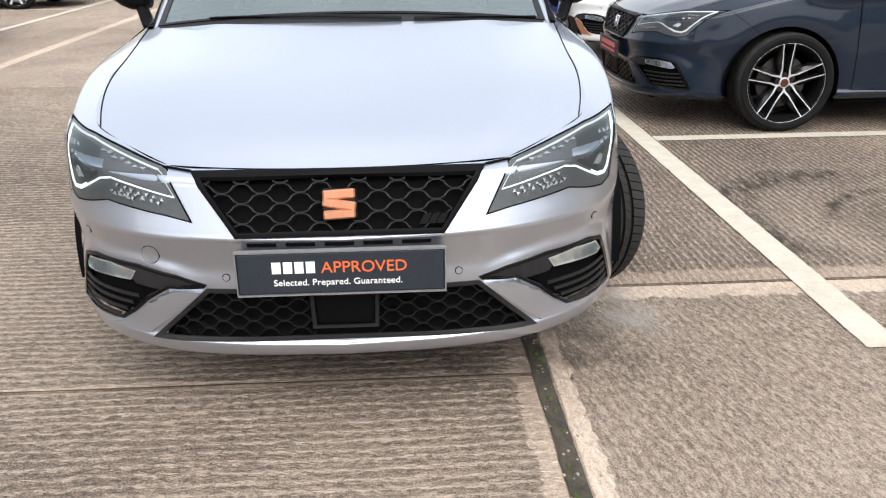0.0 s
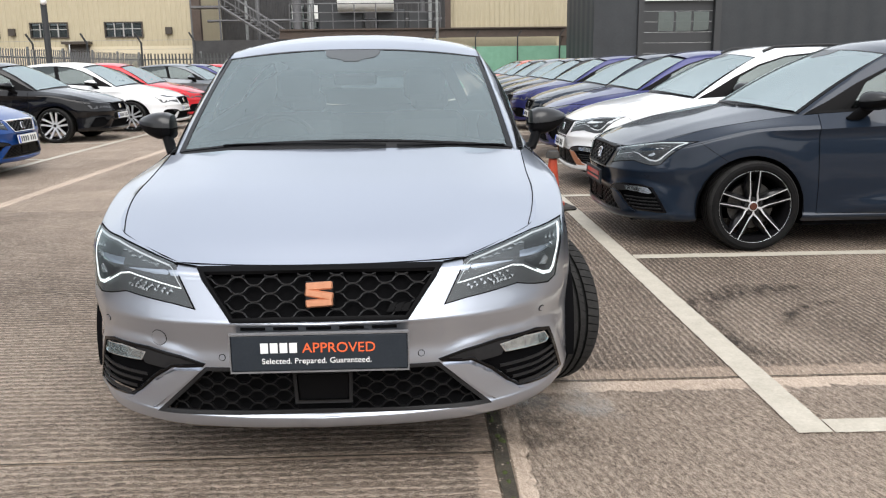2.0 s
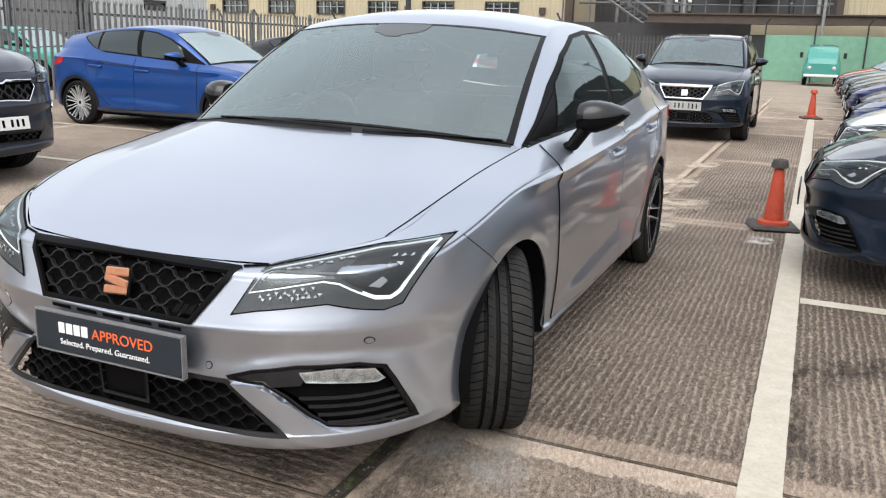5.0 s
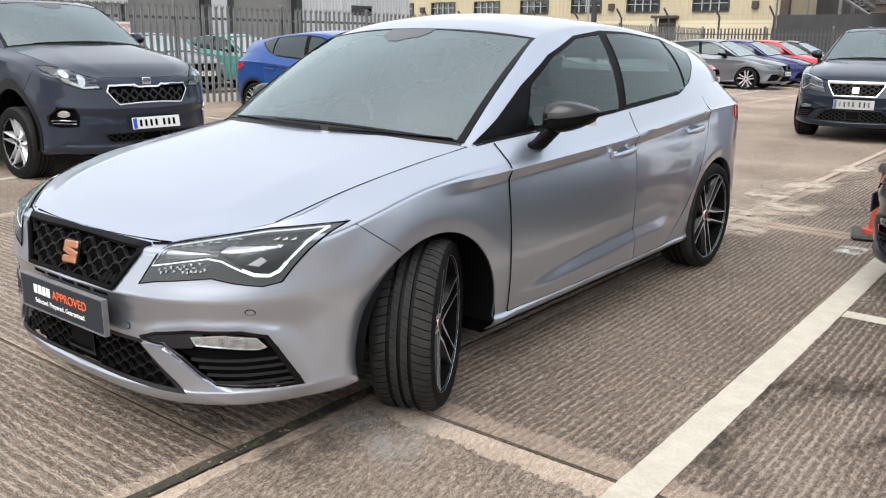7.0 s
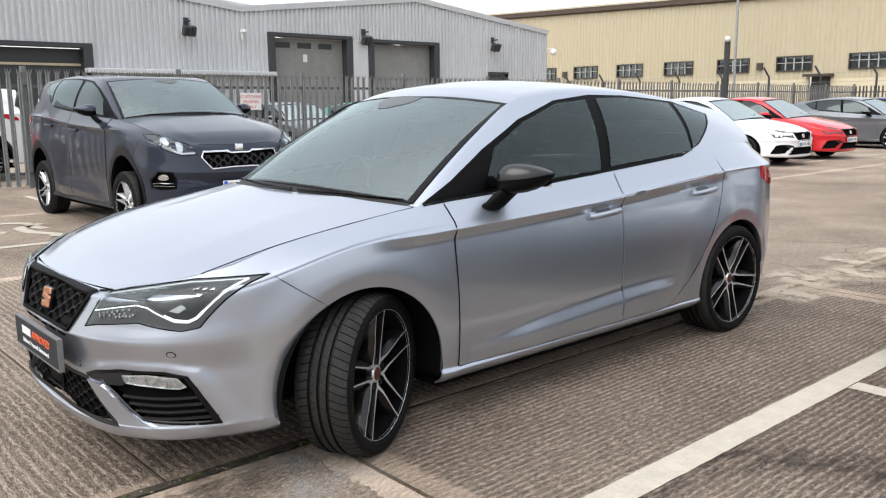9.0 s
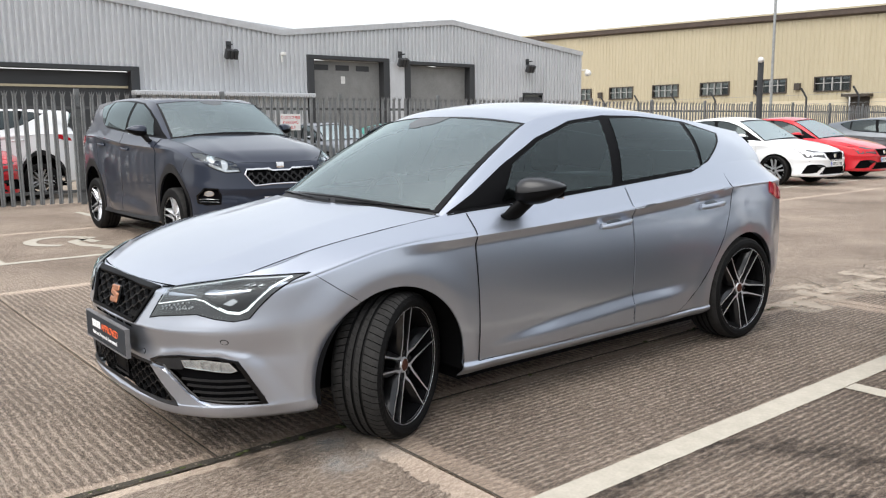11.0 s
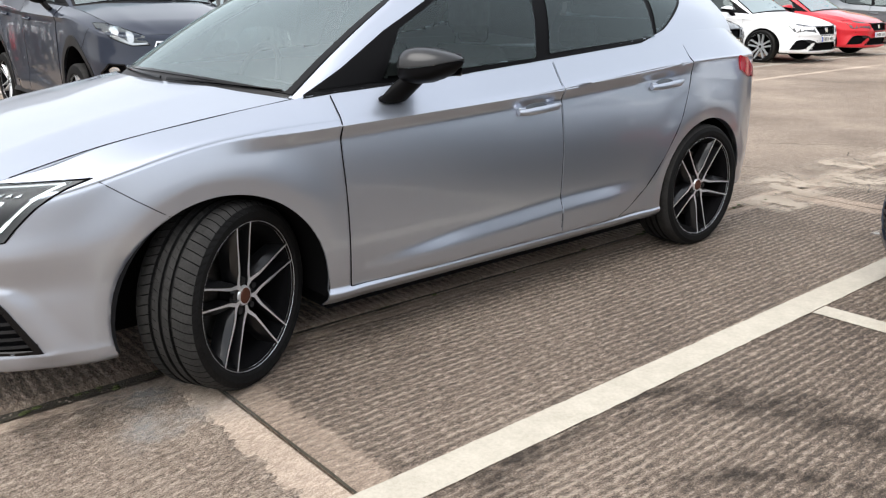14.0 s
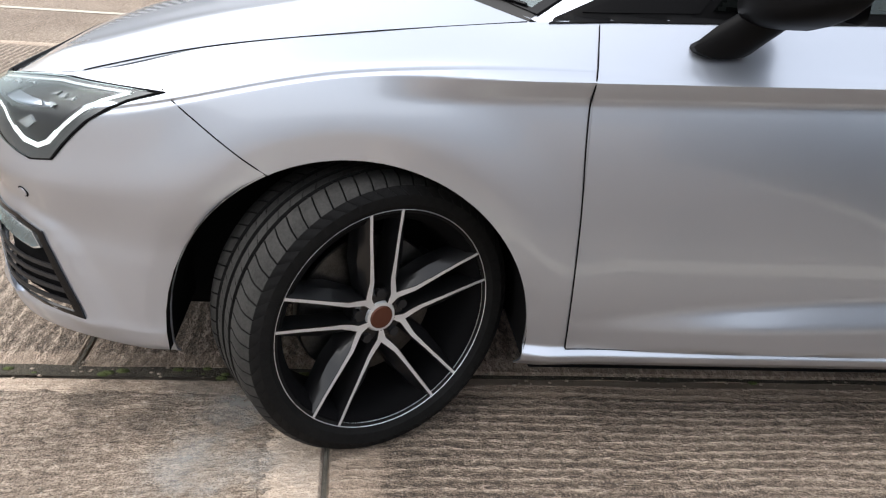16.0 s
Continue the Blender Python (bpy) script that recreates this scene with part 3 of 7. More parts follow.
def wheel(style, steer_parent, detail):
    """Tyre, rim, spokes, disc and hub, turning round x with the face at +x."""
    r = RADIUS
    inch = Matrix.Diagonal((1, 0.88, 0.88, 1)) if style == "silver_twin" else Matrix()
    sides = 256 if detail > 1 else 64 if detail else 40
    tyre = lathe([(0.247, -0.108), (0.256, -0.112), (0.29, -0.118), (r - 0.014, -0.110), (r - 0.003, -0.094), (r, -0.07),
                  (r, -0.048), (r - 0.008, -0.046), (r - 0.008, -0.036), (r, -0.034), (r, -0.022), (r, -0.010), (r - 0.008, -0.008), (r - 0.008, 0.002), (r, 0.004),
                  (r, 0.016), (r, 0.028), (r - 0.008, 0.030), (r - 0.008, 0.040), (r, 0.042), (r, 0.058), (r, 0.074), (r - 0.003, 0.090), (r - 0.014, 0.107), (0.29, 0.116), (0.268, 0.113), (0.259, 0.106), (0.247, 0.100)], sides)
    bmesh.ops.transform(tyre, matrix=inch, verts=[v for v in tyre.verts if math.hypot(v.co.y, v.co.z) < 0.275])
    for f in tyre.faces:
        c = f.calc_center_median()
        q = math.hypot(c.y, c.z)
        f.material_index = 1 if q > r - 0.0035 or (abs(c.x) > 0.073 and q > r - 0.0125) else 0
    if detail > 1:
        # narrow cross cuts on the shoulders, short slanting sipes on the ribs between
        cut = set()
        for v in tyre.verts:
            rad = math.hypot(v.co.y, v.co.z)
            k = round(math.atan2(v.co.z, v.co.y) / (2 * math.pi / sides)) % sides
            shoulder = abs(v.co.x) > 0.041 and rad > r - 0.016 and abs(v.co.x) < 0.1075
            sipe = rad > r - 0.002 and (0.010 < v.co.x < 0.03 or -0.036 < v.co.x < -0.015)
            dip = 0.0065 if shoulder and k % 4 == 0 else 0.004 if sipe and k % 4 == 0 else 0.0
            turn = (2 * math.pi / sides) * ((k % 4 == 3) - (k % 4 == 1)) * (0.76 if shoulder else 0.86)
            if dip:
                cut.add(v)
            a = 2 * math.pi * k / sides + turn + (0.9 * (abs(v.co.x) - 0.04) if shoulder else 1.6 * v.co.x if sipe else 0)
            v.co.y, v.co.z = (rad - dip) * math.cos(a), (rad - dip) * math.sin(a)
        # Cut walls take the blacker rubber, so groove shade sits in the colour.
        for f in tyre.faces:
            if sum(v in cut for v in f.verts) > 1:
                f.material_index = 0
    ty = part("tyre", tyre, [RUBBER, TREAD], steer_parent, "black low-profile tyre", angle=30)
    rim = lathe([(0.247, -0.10), (0.252, -0.105), (0.240, -0.095), (0.225, -0.06), (0.222, 0.06), (0.234, 0.09), (0.246, 0.098)], sides)
    bmesh.ops.transform(rim, matrix=inch, verts=rim.verts)
    part("rim_barrel", rim, GAP, steer_parent)
    face = ALLOY
    lip = lathe([(0.2510, 0.1000), (0.2550, 0.1045), (0.2590, 0.1035), (0.2490, 0.096)], sides)
    bmesh.ops.transform(lip, matrix=inch, verts=lip.verts)
    part("rim_lip", lip, face, steer_parent, "machined bright rim edge")
    # spokes, each with a dark body and a bright face
    if style in ("twin", "silver_twin"):
        dark = DARK_ALLOY if style == "twin" else ALLOY
        for k in range(5):
            bm = bmesh.new()
            base = Matrix.Rotation(2 * math.pi * k / 5 + 0.05, 4, "X")
            for s in (-1, 1):
                prof = [(0.028, 0.0195, 0.0050, 0.074), (0.050, 0.0300, 0.0066, 0.075), (0.070, 0.0275, 0.0062, 0.077), (0.092, 0.0252, 0.0050, 0.081), (0.140, 0.0285, 0.0037, 0.087), (0.195, 0.0325, 0.0033, 0.093), (0.2535, 0.0365, 0.0033, 0.1015)]
                rows_f, rows_s = [], []
                for rad, off, ww, x in prof:
                    c, fan = s * off, 0.004 + 0.022 * min(1, max(0, (rad - 0.05) / 0.06)) * min(1, max(0.45, (0.30 - rad) / 0.15))
                    rows_f.append([base @ Vector((x + 0.0022, c - ww, rad)), base @ Vector((x + 0.0022, c + ww, rad))])
                    o, i = c + s * ww * 1.1, c - s * ww * 1.1
                    rows_s.append([base @ Vector(v) for v in ((x - 0.055, o + s * fan, rad), (x - 0.016, o + s * fan * 0.85, rad), (x + 0.001, o, rad), (x + 0.001, i, rad), (x - 0.012, i - s * 0.003, rad), (x - 0.055, i - s * 0.004, rad))])
                grid(rows_s, bm)
                nf = len(bm.faces)
                grid(rows_f, bm)
                bm.faces.ensure_lookup_table()
                for f in bm.faces[nf:]:
                    f.material_index = 1
            bmesh.ops.transform(bm, matrix=inch, verts=bm.verts)
            part("spoke", bm, [dark, ALLOY], steer_parent, "gloss black double spoke with a machined face" if style == "twin" else "silver double spoke", angle=40)
        bm = lathe([(0.0, 0.070), (0.054, 0.068), (0.062, 0.060), (0.064, 0.02)], 24)
        part("hub", bm, dark, steer_parent)
        part("hub_ring", lathe([(0.024, 0.072), (0.027, 0.0770), (0.033, 0.0760), (0.036, 0.070)], 30), ALLOY, steer_parent, "machined ring round the centre cap")
        for k in range(5):
            bm = bmesh.new()
            bmesh.ops.create_cone(bm, cap_ends=True, segments=10, radius1=0.0115, radius2=0.0105, depth=0.012, matrix=Matrix.Rotation(2 * math.pi * k / 5 + 0.05, 4, "X") @ Matrix.Translation((0.070, 0, 0.056)) @ Matrix.Rotation(math.pi / 2, 4, "Y"))
            part("wheel_bolt", bm, TRIM, steer_parent)
    else:
        count, tw = {"ten": (10, 0.016), "five": (5, 0.034), "multi": (10, 0.013)}[style]
        for k in range(count):
            bm = bmesh.new()
            base = Matrix.Rotation(2 * math.pi * k / count, 4, "X")
            for s in ((-1, 1) if style != "ten" else (0,)):
                rows_f = []
                for rad, x, ww in ((0.04, 0.074, tw * 0.8), (0.13, 0.084, tw * 0.8), (0.245, 0.098, tw)):
                    c = s * (0.010 + 0.10 * rad) * (1.6 if style == "five" else 0.8)
                    q = 0.5 if s else 1
                    rows_f.append([base @ Vector(v) for v in ((x - 0.03, c - ww * q * 1.3, rad), (x, c - ww * q, rad), (x, c + ww * q, rad), (x - 0.03, c + ww * q * 1.3, rad))])
                grid(rows_f, bm)
            part("spoke", bm, ALLOY, steer_parent, "silver alloy spoke")
        part("hub", lathe([(0.0, 0.076), (0.052, 0.074), (0.058, 0.066), (0.060, 0.03)], 24), ALLOY, steer_parent)
    part("hub_cap", lathe([(0.0, 0.081), (0.024, 0.080), (0.028, 0.076)], 20), CAP if style == "twin" else TRIM, steer_parent)
    if detail:
        part("brake_disc", lathe([(0.06, 0.012), (0.165, 0.012), (0.168, 0.008), (0.168, -0.01), (0.06, -0.012)], 40), STEEL, steer_parent)
        bm = bmesh.new()
        box(bm, -0.035, 0.035, -0.06, 0.06, 0.10, 0.185, 0.012, Matrix.Rotation(-1.3, 4, "X"))
        part("brake_caliper", bm, GAP, steer_parent)


def hex_net(skin, poly, w, h, bar, lift, inner=0.0, side=0):
    """Honeycomb bars inside the outline."""
    bm = bmesh.new()
    xs, zs = [p[0] for p in poly], [p[1] for p in poly]
    inside = lambda x, z: sum(((a[1] > z) != (b[1] > z)) and x < (b[0] - a[0]) * (z - a[1]) / (b[1] - a[1]) + a[0] for a, b in zip(poly, poly[1:] + poly[:1])) % 2

    def rod(a, b):
        if side and (a[0] + b[0]) * side < 0:
            return
        if not (inside(*a) and inside(*b)) or (inner and (abs(a[0]) < inner and abs(b[0]) < inner)):
            return
        d = Vector((b[0] - a[0], b[1] - a[1])).normalized()
        n2 = Vector((-d.y, d.x)) * bar / 2
        rows = []
        for p in (a, b):
            q, n = skin.hit("front", *p)
            o = Vector((n2.x, 0, n2.y))
            rows.append([q - o * 1.2 + n * (lift - 0.014), q - o + n * lift, q + o + n * lift, q + o * 1.2 + n * (lift - 0.014)])
        grid(rows, bm)

    nx, nz = math.ceil((max(xs) - min(xs)) / w) + 2, math.ceil((max(zs) - min(zs)) / h) + 2
    z0 = min(zs) - h / 2
    for j in range(-1, nz * 2):
        for i in range(-nx, nx):
            cx, cz = (i + 0.5 * (j % 2)) * w, z0 + j * h / 2
            # each strand swings from knot to knot
            pts = [(cx + s * w * u, cz + h * g) for s, u, g in ((-1, 0.5, 0.02), (-1, 0.40, 0.035), (-1, 0.30, 0.13), (-1, 0.20, 0.37), (-1, 0.10, 0.465), (1, 0.0, 0.48), (1, 0.10, 0.465), (1, 0.20, 0.37), (1, 0.30, 0.13), (1, 0.40, 0.035), (1, 0.5, 0.02))]
            for a, b in zip(pts, pts[1:]):
                rod(a, b)
    return bm


def text(body, size, mat, name, parent, m, align="LEFT"):
    """Raised lettering in the built-in font."""
    cu = bpy.data.curves.new(name, "FONT")
    cu.body, cu.size, cu.extrude, cu.align_x = body, size, 0.0008, align
    ob = new("lettering_source", cu)
    dg = bpy.context.evaluated_depsgraph_get()
    me = bpy.data.meshes.new_from_object(ob.evaluated_get(dg))
    bpy.data.objects.remove(ob)
    bpy.data.curves.remove(cu)
    me.materials.clear()
    me.materials.append(mat)
    t = new(name, me)
    t.parent = parent
    t.matrix_local = m
    return t


def number_plate(car, y, z, lean=8):
    """White plate whose characters are plain bars."""
    m = Matrix.Translation((0, y, z)) @ Matrix.Rotation(radians(-lean), 4, "X")
    pl = part("number_plate", box(bmesh.new(), -0.26, 0.26, -0.006, 0.004, -0.055, 0.055, 0.003, m), PLATE_WHITE, car, "white number plate with dark bars")
    bm = bmesh.new()
    for i in range(7):
        x = -0.185 + i * 0.056 + (0.03 if i > 3 else 0)
        box(bm, x, x + 0.024, -0.0085, -0.005, -0.032, 0.032, 0, m)
    part("plate_bars", bm, GAP, pl)
    part("plate_band", box(bmesh.new(), -0.254, -0.215, -0.0085, -0.005, -0.048, 0.048, 0, m), BLUE_PRINT, pl)
    return pl


def build_car(name, label, colour, detail=1, steer=0.0, style="twin", accents="copper", board="bars", group="", roof_bars=False, warp=None, face="sport", wheel_scale=1.0, fin=None):
    """A five-door hatchback from one skin; detail 2 is the car close to the camera."""
    car = empty(name, label, "car", group)
    n, m = {2: (440, 157), 1: (150, 53), 0: (96, 27)}[detail]
    lower, upper = lower_body(n, m), upper_body({2: 170, 1: 48, 0: 32}[detail], {2: 30, 1: 12, 0: 12}[detail])
    hood = grid(bonnet_rows({2: 48, 1: 30, 0: 20}[detail], {2: 49, 1: 33, 0: 21}[detail]))
    for b in (lower, upper, hood):
        bmesh.ops.recalc_face_normals(b, faces=b.faces)
    skin = Skin((lower, upper, hood))
    cell = {2: 0.022, 1: 0.035, 0: 0.06}[detail]
    P = lambda nm, bm, mat, lab="", parent=None: part(nm, bm, mat, parent or car, lab)

    # front: upper grille
    suv, holes = face == "suv", []
    gr = [(-0.378, 0.708), (-0.262, 0.560), (0.262, 0.560), (0.378, 0.708)]
    frame_ = [(-0.384, 0.709), (-0.270, 0.553), (0.270, 0.553), (0.384, 0.709)]
    if suv:
        frame_ = [(-0.40, 0.690), (-0.425, 0.650), (-0.33, 0.570), (-0.12, 0.578), (0.12, 0.578), (0.33, 0.570), (0.425, 0.650), (0.40, 0.690), (0.14, 0.688), (0.10, 0.678), (-0.10, 0.678), (-0.14, 0.688)]
        gr = offset_poly(frame_, 0.012)
    holes.append(offset_poly(frame_, 0.004))
    P("grille_backing", skin.drape(frame_, "front", -0.030, 0.0, cell), GAP)
    P("grille_frame", frame_ring(skin, frame_, 0.010 if suv else 0.015, 0.010), CHROME if suv or face == "chrome" else SATIN, "bright grille surround" if suv or face == "chrome" else "gloss black grille surround")
    if detail:
        P("grille_mesh", hex_net(skin, offset_poly(gr, 0.004), 0.101, 0.0490, 0.0032 if detail > 1 else 0.008, -0.003), NET, "black honeycomb mesh")
    # badge: stacked slanting bars in a rounded square
    bz = 0.703 if suv else 0.634
    q, nn = skin.hit("front", 0, bz)
    up = Matrix.Translation((0, q.y - 0.014, bz)) @ Matrix.Rotation(radians(-14), 4, "X")
    bd = P("badge", box(bmesh.new(), -0.047, 0.047, -0.003, 0.008, -0.013 if suv else -0.042, 0.013 if suv else 0.042, 0.006, up), BLACK if detail > 1 else CHROME)
    if detail > 1:
        bm = bmesh.new()
        for z, tilt, w in ((0.026, -3, 0.042), (0.0, 10, 0.044), (-0.026, -3, 0.042)):
            box(bm, -w, w, -0.010, 0.0, -0.0125, 0.0125, 0.004, up @ Matrix.Translation((0, 0, z)) @ Matrix.Rotation(radians(tilt), 4, "Y"))
        part("badge_bar", bm, COPPER, bd, "copper-coloured plain bars")
        for k in range(3):
            sx = 0.205 + 0.022 * k
            P("grille_emblem", skin.drape([(sx, 0.578), (sx + 0.02, 0.578), (sx + 0.034, 0.606), (sx + 0.012, 0.600)], "front", 0.006, 0.006, 0.02), SATIN)
    # slots under the grille
    for k in range(0 if suv else 5):
        x = -0.205 + 0.1005 * k
        P("air_slot", skin.drape([(x - 0.038, 0.5285), (x + 0.038, 0.5285), (x + 0.038, 0.5395), (x - 0.038, 0.5395)], "front", 0.0012, 0.003, 0.02), GAP)
    # lower grille
    lg = [(-0.528, 0.250), (0.528, 0.250), (0.364, 0.402), (-0.364, 0.402)]
    if suv:
        lg = [(-0.42, 0.272), (0.42, 0.272), (0.50, 0.352), (-0.50, 0.352)]
    holes.append(offset_poly(lg, 0.002))
    P("lower_grille_backing", skin.drape(offset_poly(lg, -0.006), "front", -0.040, 0.0, cell), GAP)
    P("lower_grille_backing", boxes((-0.50, 0.50, 0.13, 0.15, 0.225, 0.43)), GAP)
    P("lower_grille_edge", frame_ring(skin, offset_poly(lg, -0.003), 0.014, 0.003), TRIM)
    if detail:
        for s in (1, -1):
            P("lower_grille_mesh", hex_net(skin, offset_poly(lg, 0.006), 0.084, 0.043, 0.0034 if detail > 1 else 0.008, -0.016, 0.085, s), NET_LOW, "black honeycomb mesh")
    if detail and not suv:
        P("radar_cover", skin.drape([(-0.075, 0.288), (0.075, 0.288), (0.08, 0.378), (-0.08, 0.378)], "front", -0.012, 0.02, 0.03), SATIN, "smooth black radar panel")
        P("radar_frame", frame_ring(skin, [(-0.090, 0.278), (0.090, 0.278), (0.094, 0.390), (-0.094, 0.390)], 0.012, -0.006), TRIM)
    # board or plate
    if board == "board":
        pl = P("dealer_board", box(bmesh.new(), -0.268, 0.268, -0.030, -0.016, 0.410, 0.524, 0.004), BOARD, "dark slate board with white and orange print")
        bm = boxes((-0.272, 0.272, -0.031, -0.012, 0.405, 0.4095), (-0.272, 0.272, -0.031, -0.012, 0.5245, 0.529), (-0.272, -0.2685, -0.031, -0.012, 0.4095, 0.5245), (0.2685, 0.272, -0.031, -0.012, 0.4095, 0.5245))
        part("board_frame", bm, BOARD_EDGE, pl)
        stand = lambda x, z: Matrix.Translation((x, -0.0305, z)) @ Matrix.Rotation(math.pi / 2, 4, "X")
        for k in range(4):
            x = -0.178 + 0.0292 * k
            part("brand_block", boxes((x, x + 0.023, -0.0315, -0.0295, 0.4685, 0.5)), WHITE_PRINT, pl)
        text("APPROVED", 0.044, ORANGE_PRINT, "board_lettering", pl, stand(-0.052, 0.4685) @ Matrix.Diagonal((1.02, 1, 1, 1)))
        text("Selected. Prepared. Guaranteed.", 0.0245, WHITE_PRINT, "board_lettering", pl, stand(-0.176, 0.4345) @ Matrix.Diagonal((1.04, 1, 1, 1)))
    elif board == "red":
        pl = P("dealer_board", box(bmesh.new(), -0.262, 0.262, -0.024, -0.014, 0.412, 0.522, 0.003), BOARD, "dark board with red bars")
        part("board_bar", boxes((-0.2, 0.2, -0.0265, -0.0235, 0.435, 0.452), (-0.2, 0.2, -0.0265, -0.0235, 0.468, 0.50)), PAINTS["red"], pl)
    elif not suv:
        number_plate(car, -0.018, 0.467)
    # lamps, fog pockets, sensors, both sides
    head = [(0.385, 0.593), (0.450, 0.716), (0.60, 0.748), (0.69, 0.766), (0.822, 0.774), (0.808, 0.735), (0.777, 0.650), (0.766, 0.614), (0.735, 0.604), (0.68, 0.615), (0.62, 0.630), (0.45, 0.607)]
    fog = FOG_POCKET
    if suv:
        head = [(0.46, 0.672), (0.50, 0.712), (0.60, 0.752), (0.72, 0.800), (0.79, 0.812), (0.80, 0.765), (0.74, 0.705), (0.60, 0.668)]
        fog = [(0.65, 0.50), (0.68, 0.562), (0.78, 0.568), (0.82, 0.50), (0.815, 0.425), (0.77, 0.40), (0.66, 0.41)]
    for s in (1, -1):
        F = (lambda p: p) if s > 0 else flip
        hl = P("headlamp", skin.drape(F(head), "front", 0.0012, 0.0, cell), HOUSING, "dark-housed headlamp with a white light line")
        part("headlamp_edge", frame_ring(skin, F(offset_poly(head, -0.002)), 0.0035, 0.004), GAP, hl)
        if detail:
            bm = bmesh.new()
            if suv:
                for x, z, r in ((0.605, 0.708, 0.028), (0.70, 0.742, 0.028)):
                    skin.drape(F([(x + r * math.cos(a), z + r * math.sin(a)) for a in np.linspace(0, 2 * math.pi, 13)[:-1]]), "front", 0.008, 0.006, 0.03, bm)
                part("light_line", skin.strip(F([(0.48, 0.680), (0.60, 0.678), (0.73, 0.714)]), "front", 0.010, 0.006), LAMP, hl)
            else:
                stripe = [(0.425, 0.652), (0.458, 0.706), (0.470, 0.712), (0.60, 0.738), (0.69, 0.757), (0.802, 0.765), (0.782, 0.705), (0.758, 0.648), (0.744, 0.634), (0.715, 0.638), (0.640, 0.682), (0.605, 0.688)]
                lit = DRL if detail > 1 else DRL_OFF
                part("light_line", skin.strip(F(stripe[2:6]), "front", 0.0065, 0.004), LINE_SOFT if detail > 1 else DRL_OFF, hl, "white running-light line")
                part("light_line", skin.strip(F(stripe[5:10]), "front", 0.0065, 0.004), lit, hl, "white running-light line")
                part("light_line", skin.strip(F([(0.768, 0.672), (0.758, 0.648), (0.744, 0.636), (0.715, 0.641), (0.690, 0.656)]), "front", 0.0095, 0.0045), lit, hl, "broad white corner of the running light")
                part("light_line", skin.strip(F(stripe[9:12]), "front", 0.0045, 0.004), lit, hl, "white running-light line")
                part("light_line", skin.strip(F([stripe[11], (0.54, 0.676), stripe[0]]), "front", 0.0030, 0.004), lit, hl)
                part("light_line", skin.strip(F([stripe[0], stripe[1], stripe[2]]), "front", 0.0018, 0.004), LINE_SOFT if detail > 1 else DRL_OFF, hl)
                # the pale bezel between the light lines, and a dark bay behind the outer lamp
                part("bezel", skin.drape(F([(0.438, 0.656), (0.472, 0.706), (0.60, 0.731), (0.638, 0.737), (0.628, 0.694), (0.60, 0.694), (0.54, 0.683)]), "front", 0.0030, 0.0, 0.03), BEZEL, hl, "grey lamp bezel")
                part("lamp_bay", skin.drape(F([(0.645, 0.692), (0.655, 0.742), (0.70, 0.751), (0.793, 0.757), (0.775, 0.706), (0.752, 0.650), (0.742, 0.641), (0.72, 0.645)]), "front", 0.0026, 0.0, 0.03), BAY, hl)
                cells = random.Random(11)
                # wedge-shaped crystals in two ranks under the inner light line, a few under the brow
                # wedge-shaped crystals in ranks under the inner light line, slim ones under the brow and in the bay
                ranks = [(0.456 + 0.0105 * k, 0.646 + 0.0021 * k - 0.0105 * (k % 2), 1.0, 0.9) for k in range(13)]
                ranks += [(0.540 + 0.0125 * k, 0.643 + 0.0022 * k, 1.0, 1.0) for k in range(6)]
                ranks += [(0.515 + 0.021 * k, 0.711 + 0.0042 * k, 1.7, 0.4) for k in range(7)]
                ranks += [(0.735 + 0.016 * (k % 3), 0.738 - 0.018 * (k // 3), 1.0, 0.7) for k in range(5)]
                for x, z, kw, kh in ranks:
                    w, h = kw * cells.uniform(0.0042, 0.0066), kh * cells.uniform(0.0042, 0.0064)
                    x, z, turn = x + cells.uniform(-0.002, 0.002), z + cells.uniform(-0.0015, 0.0015), 1 if cells.random() > 0.5 else -1
                    skin.drape(F([(x - w, z - turn * h), (x + w, z - turn * h * 0.7), (x + cells.uniform(-0.002, 0.003), z + turn * h)][::turn]), "front", 0.006 + cells.uniform(0, 0.003), 0.004, 0.03, bm)
                skin.drape(F([(0.700, 0.672), (0.722, 0.665), (0.735, 0.682), (0.724, 0.694)]), "front", 0.006, 0.004, 0.03, bm)
            part("reflector", bm, LAMP, hl, "bright reflector cells")
            lens = part("lens", skin.drape(F(offset_poly(head, 0.004)), "front", 0.0105, 0.003, cell), LENS, hl, "clear lamp cover")
            lens.visible_shadow = False
        holes.append(F(offset_poly(fog, 0.003)))
        fp = P("fog_pocket", skin.drape(F(fog), "front", -0.022, 0.0, cell), GAP, "black fog lamp pocket")
        part("pocket_edge", frame_ring(skin, F(fog), 0.011, 0.005), BLACK, fp)
        if not suv:
            part("pocket_blade", skin.drape(F([(0.372, 0.410), (0.441, 0.440), (0.553, 0.458), (0.60, 0.459), (0.565, 0.405), (0.50, 0.398)]), "front", 0.002, 0.010, cell), TRIM, fp)
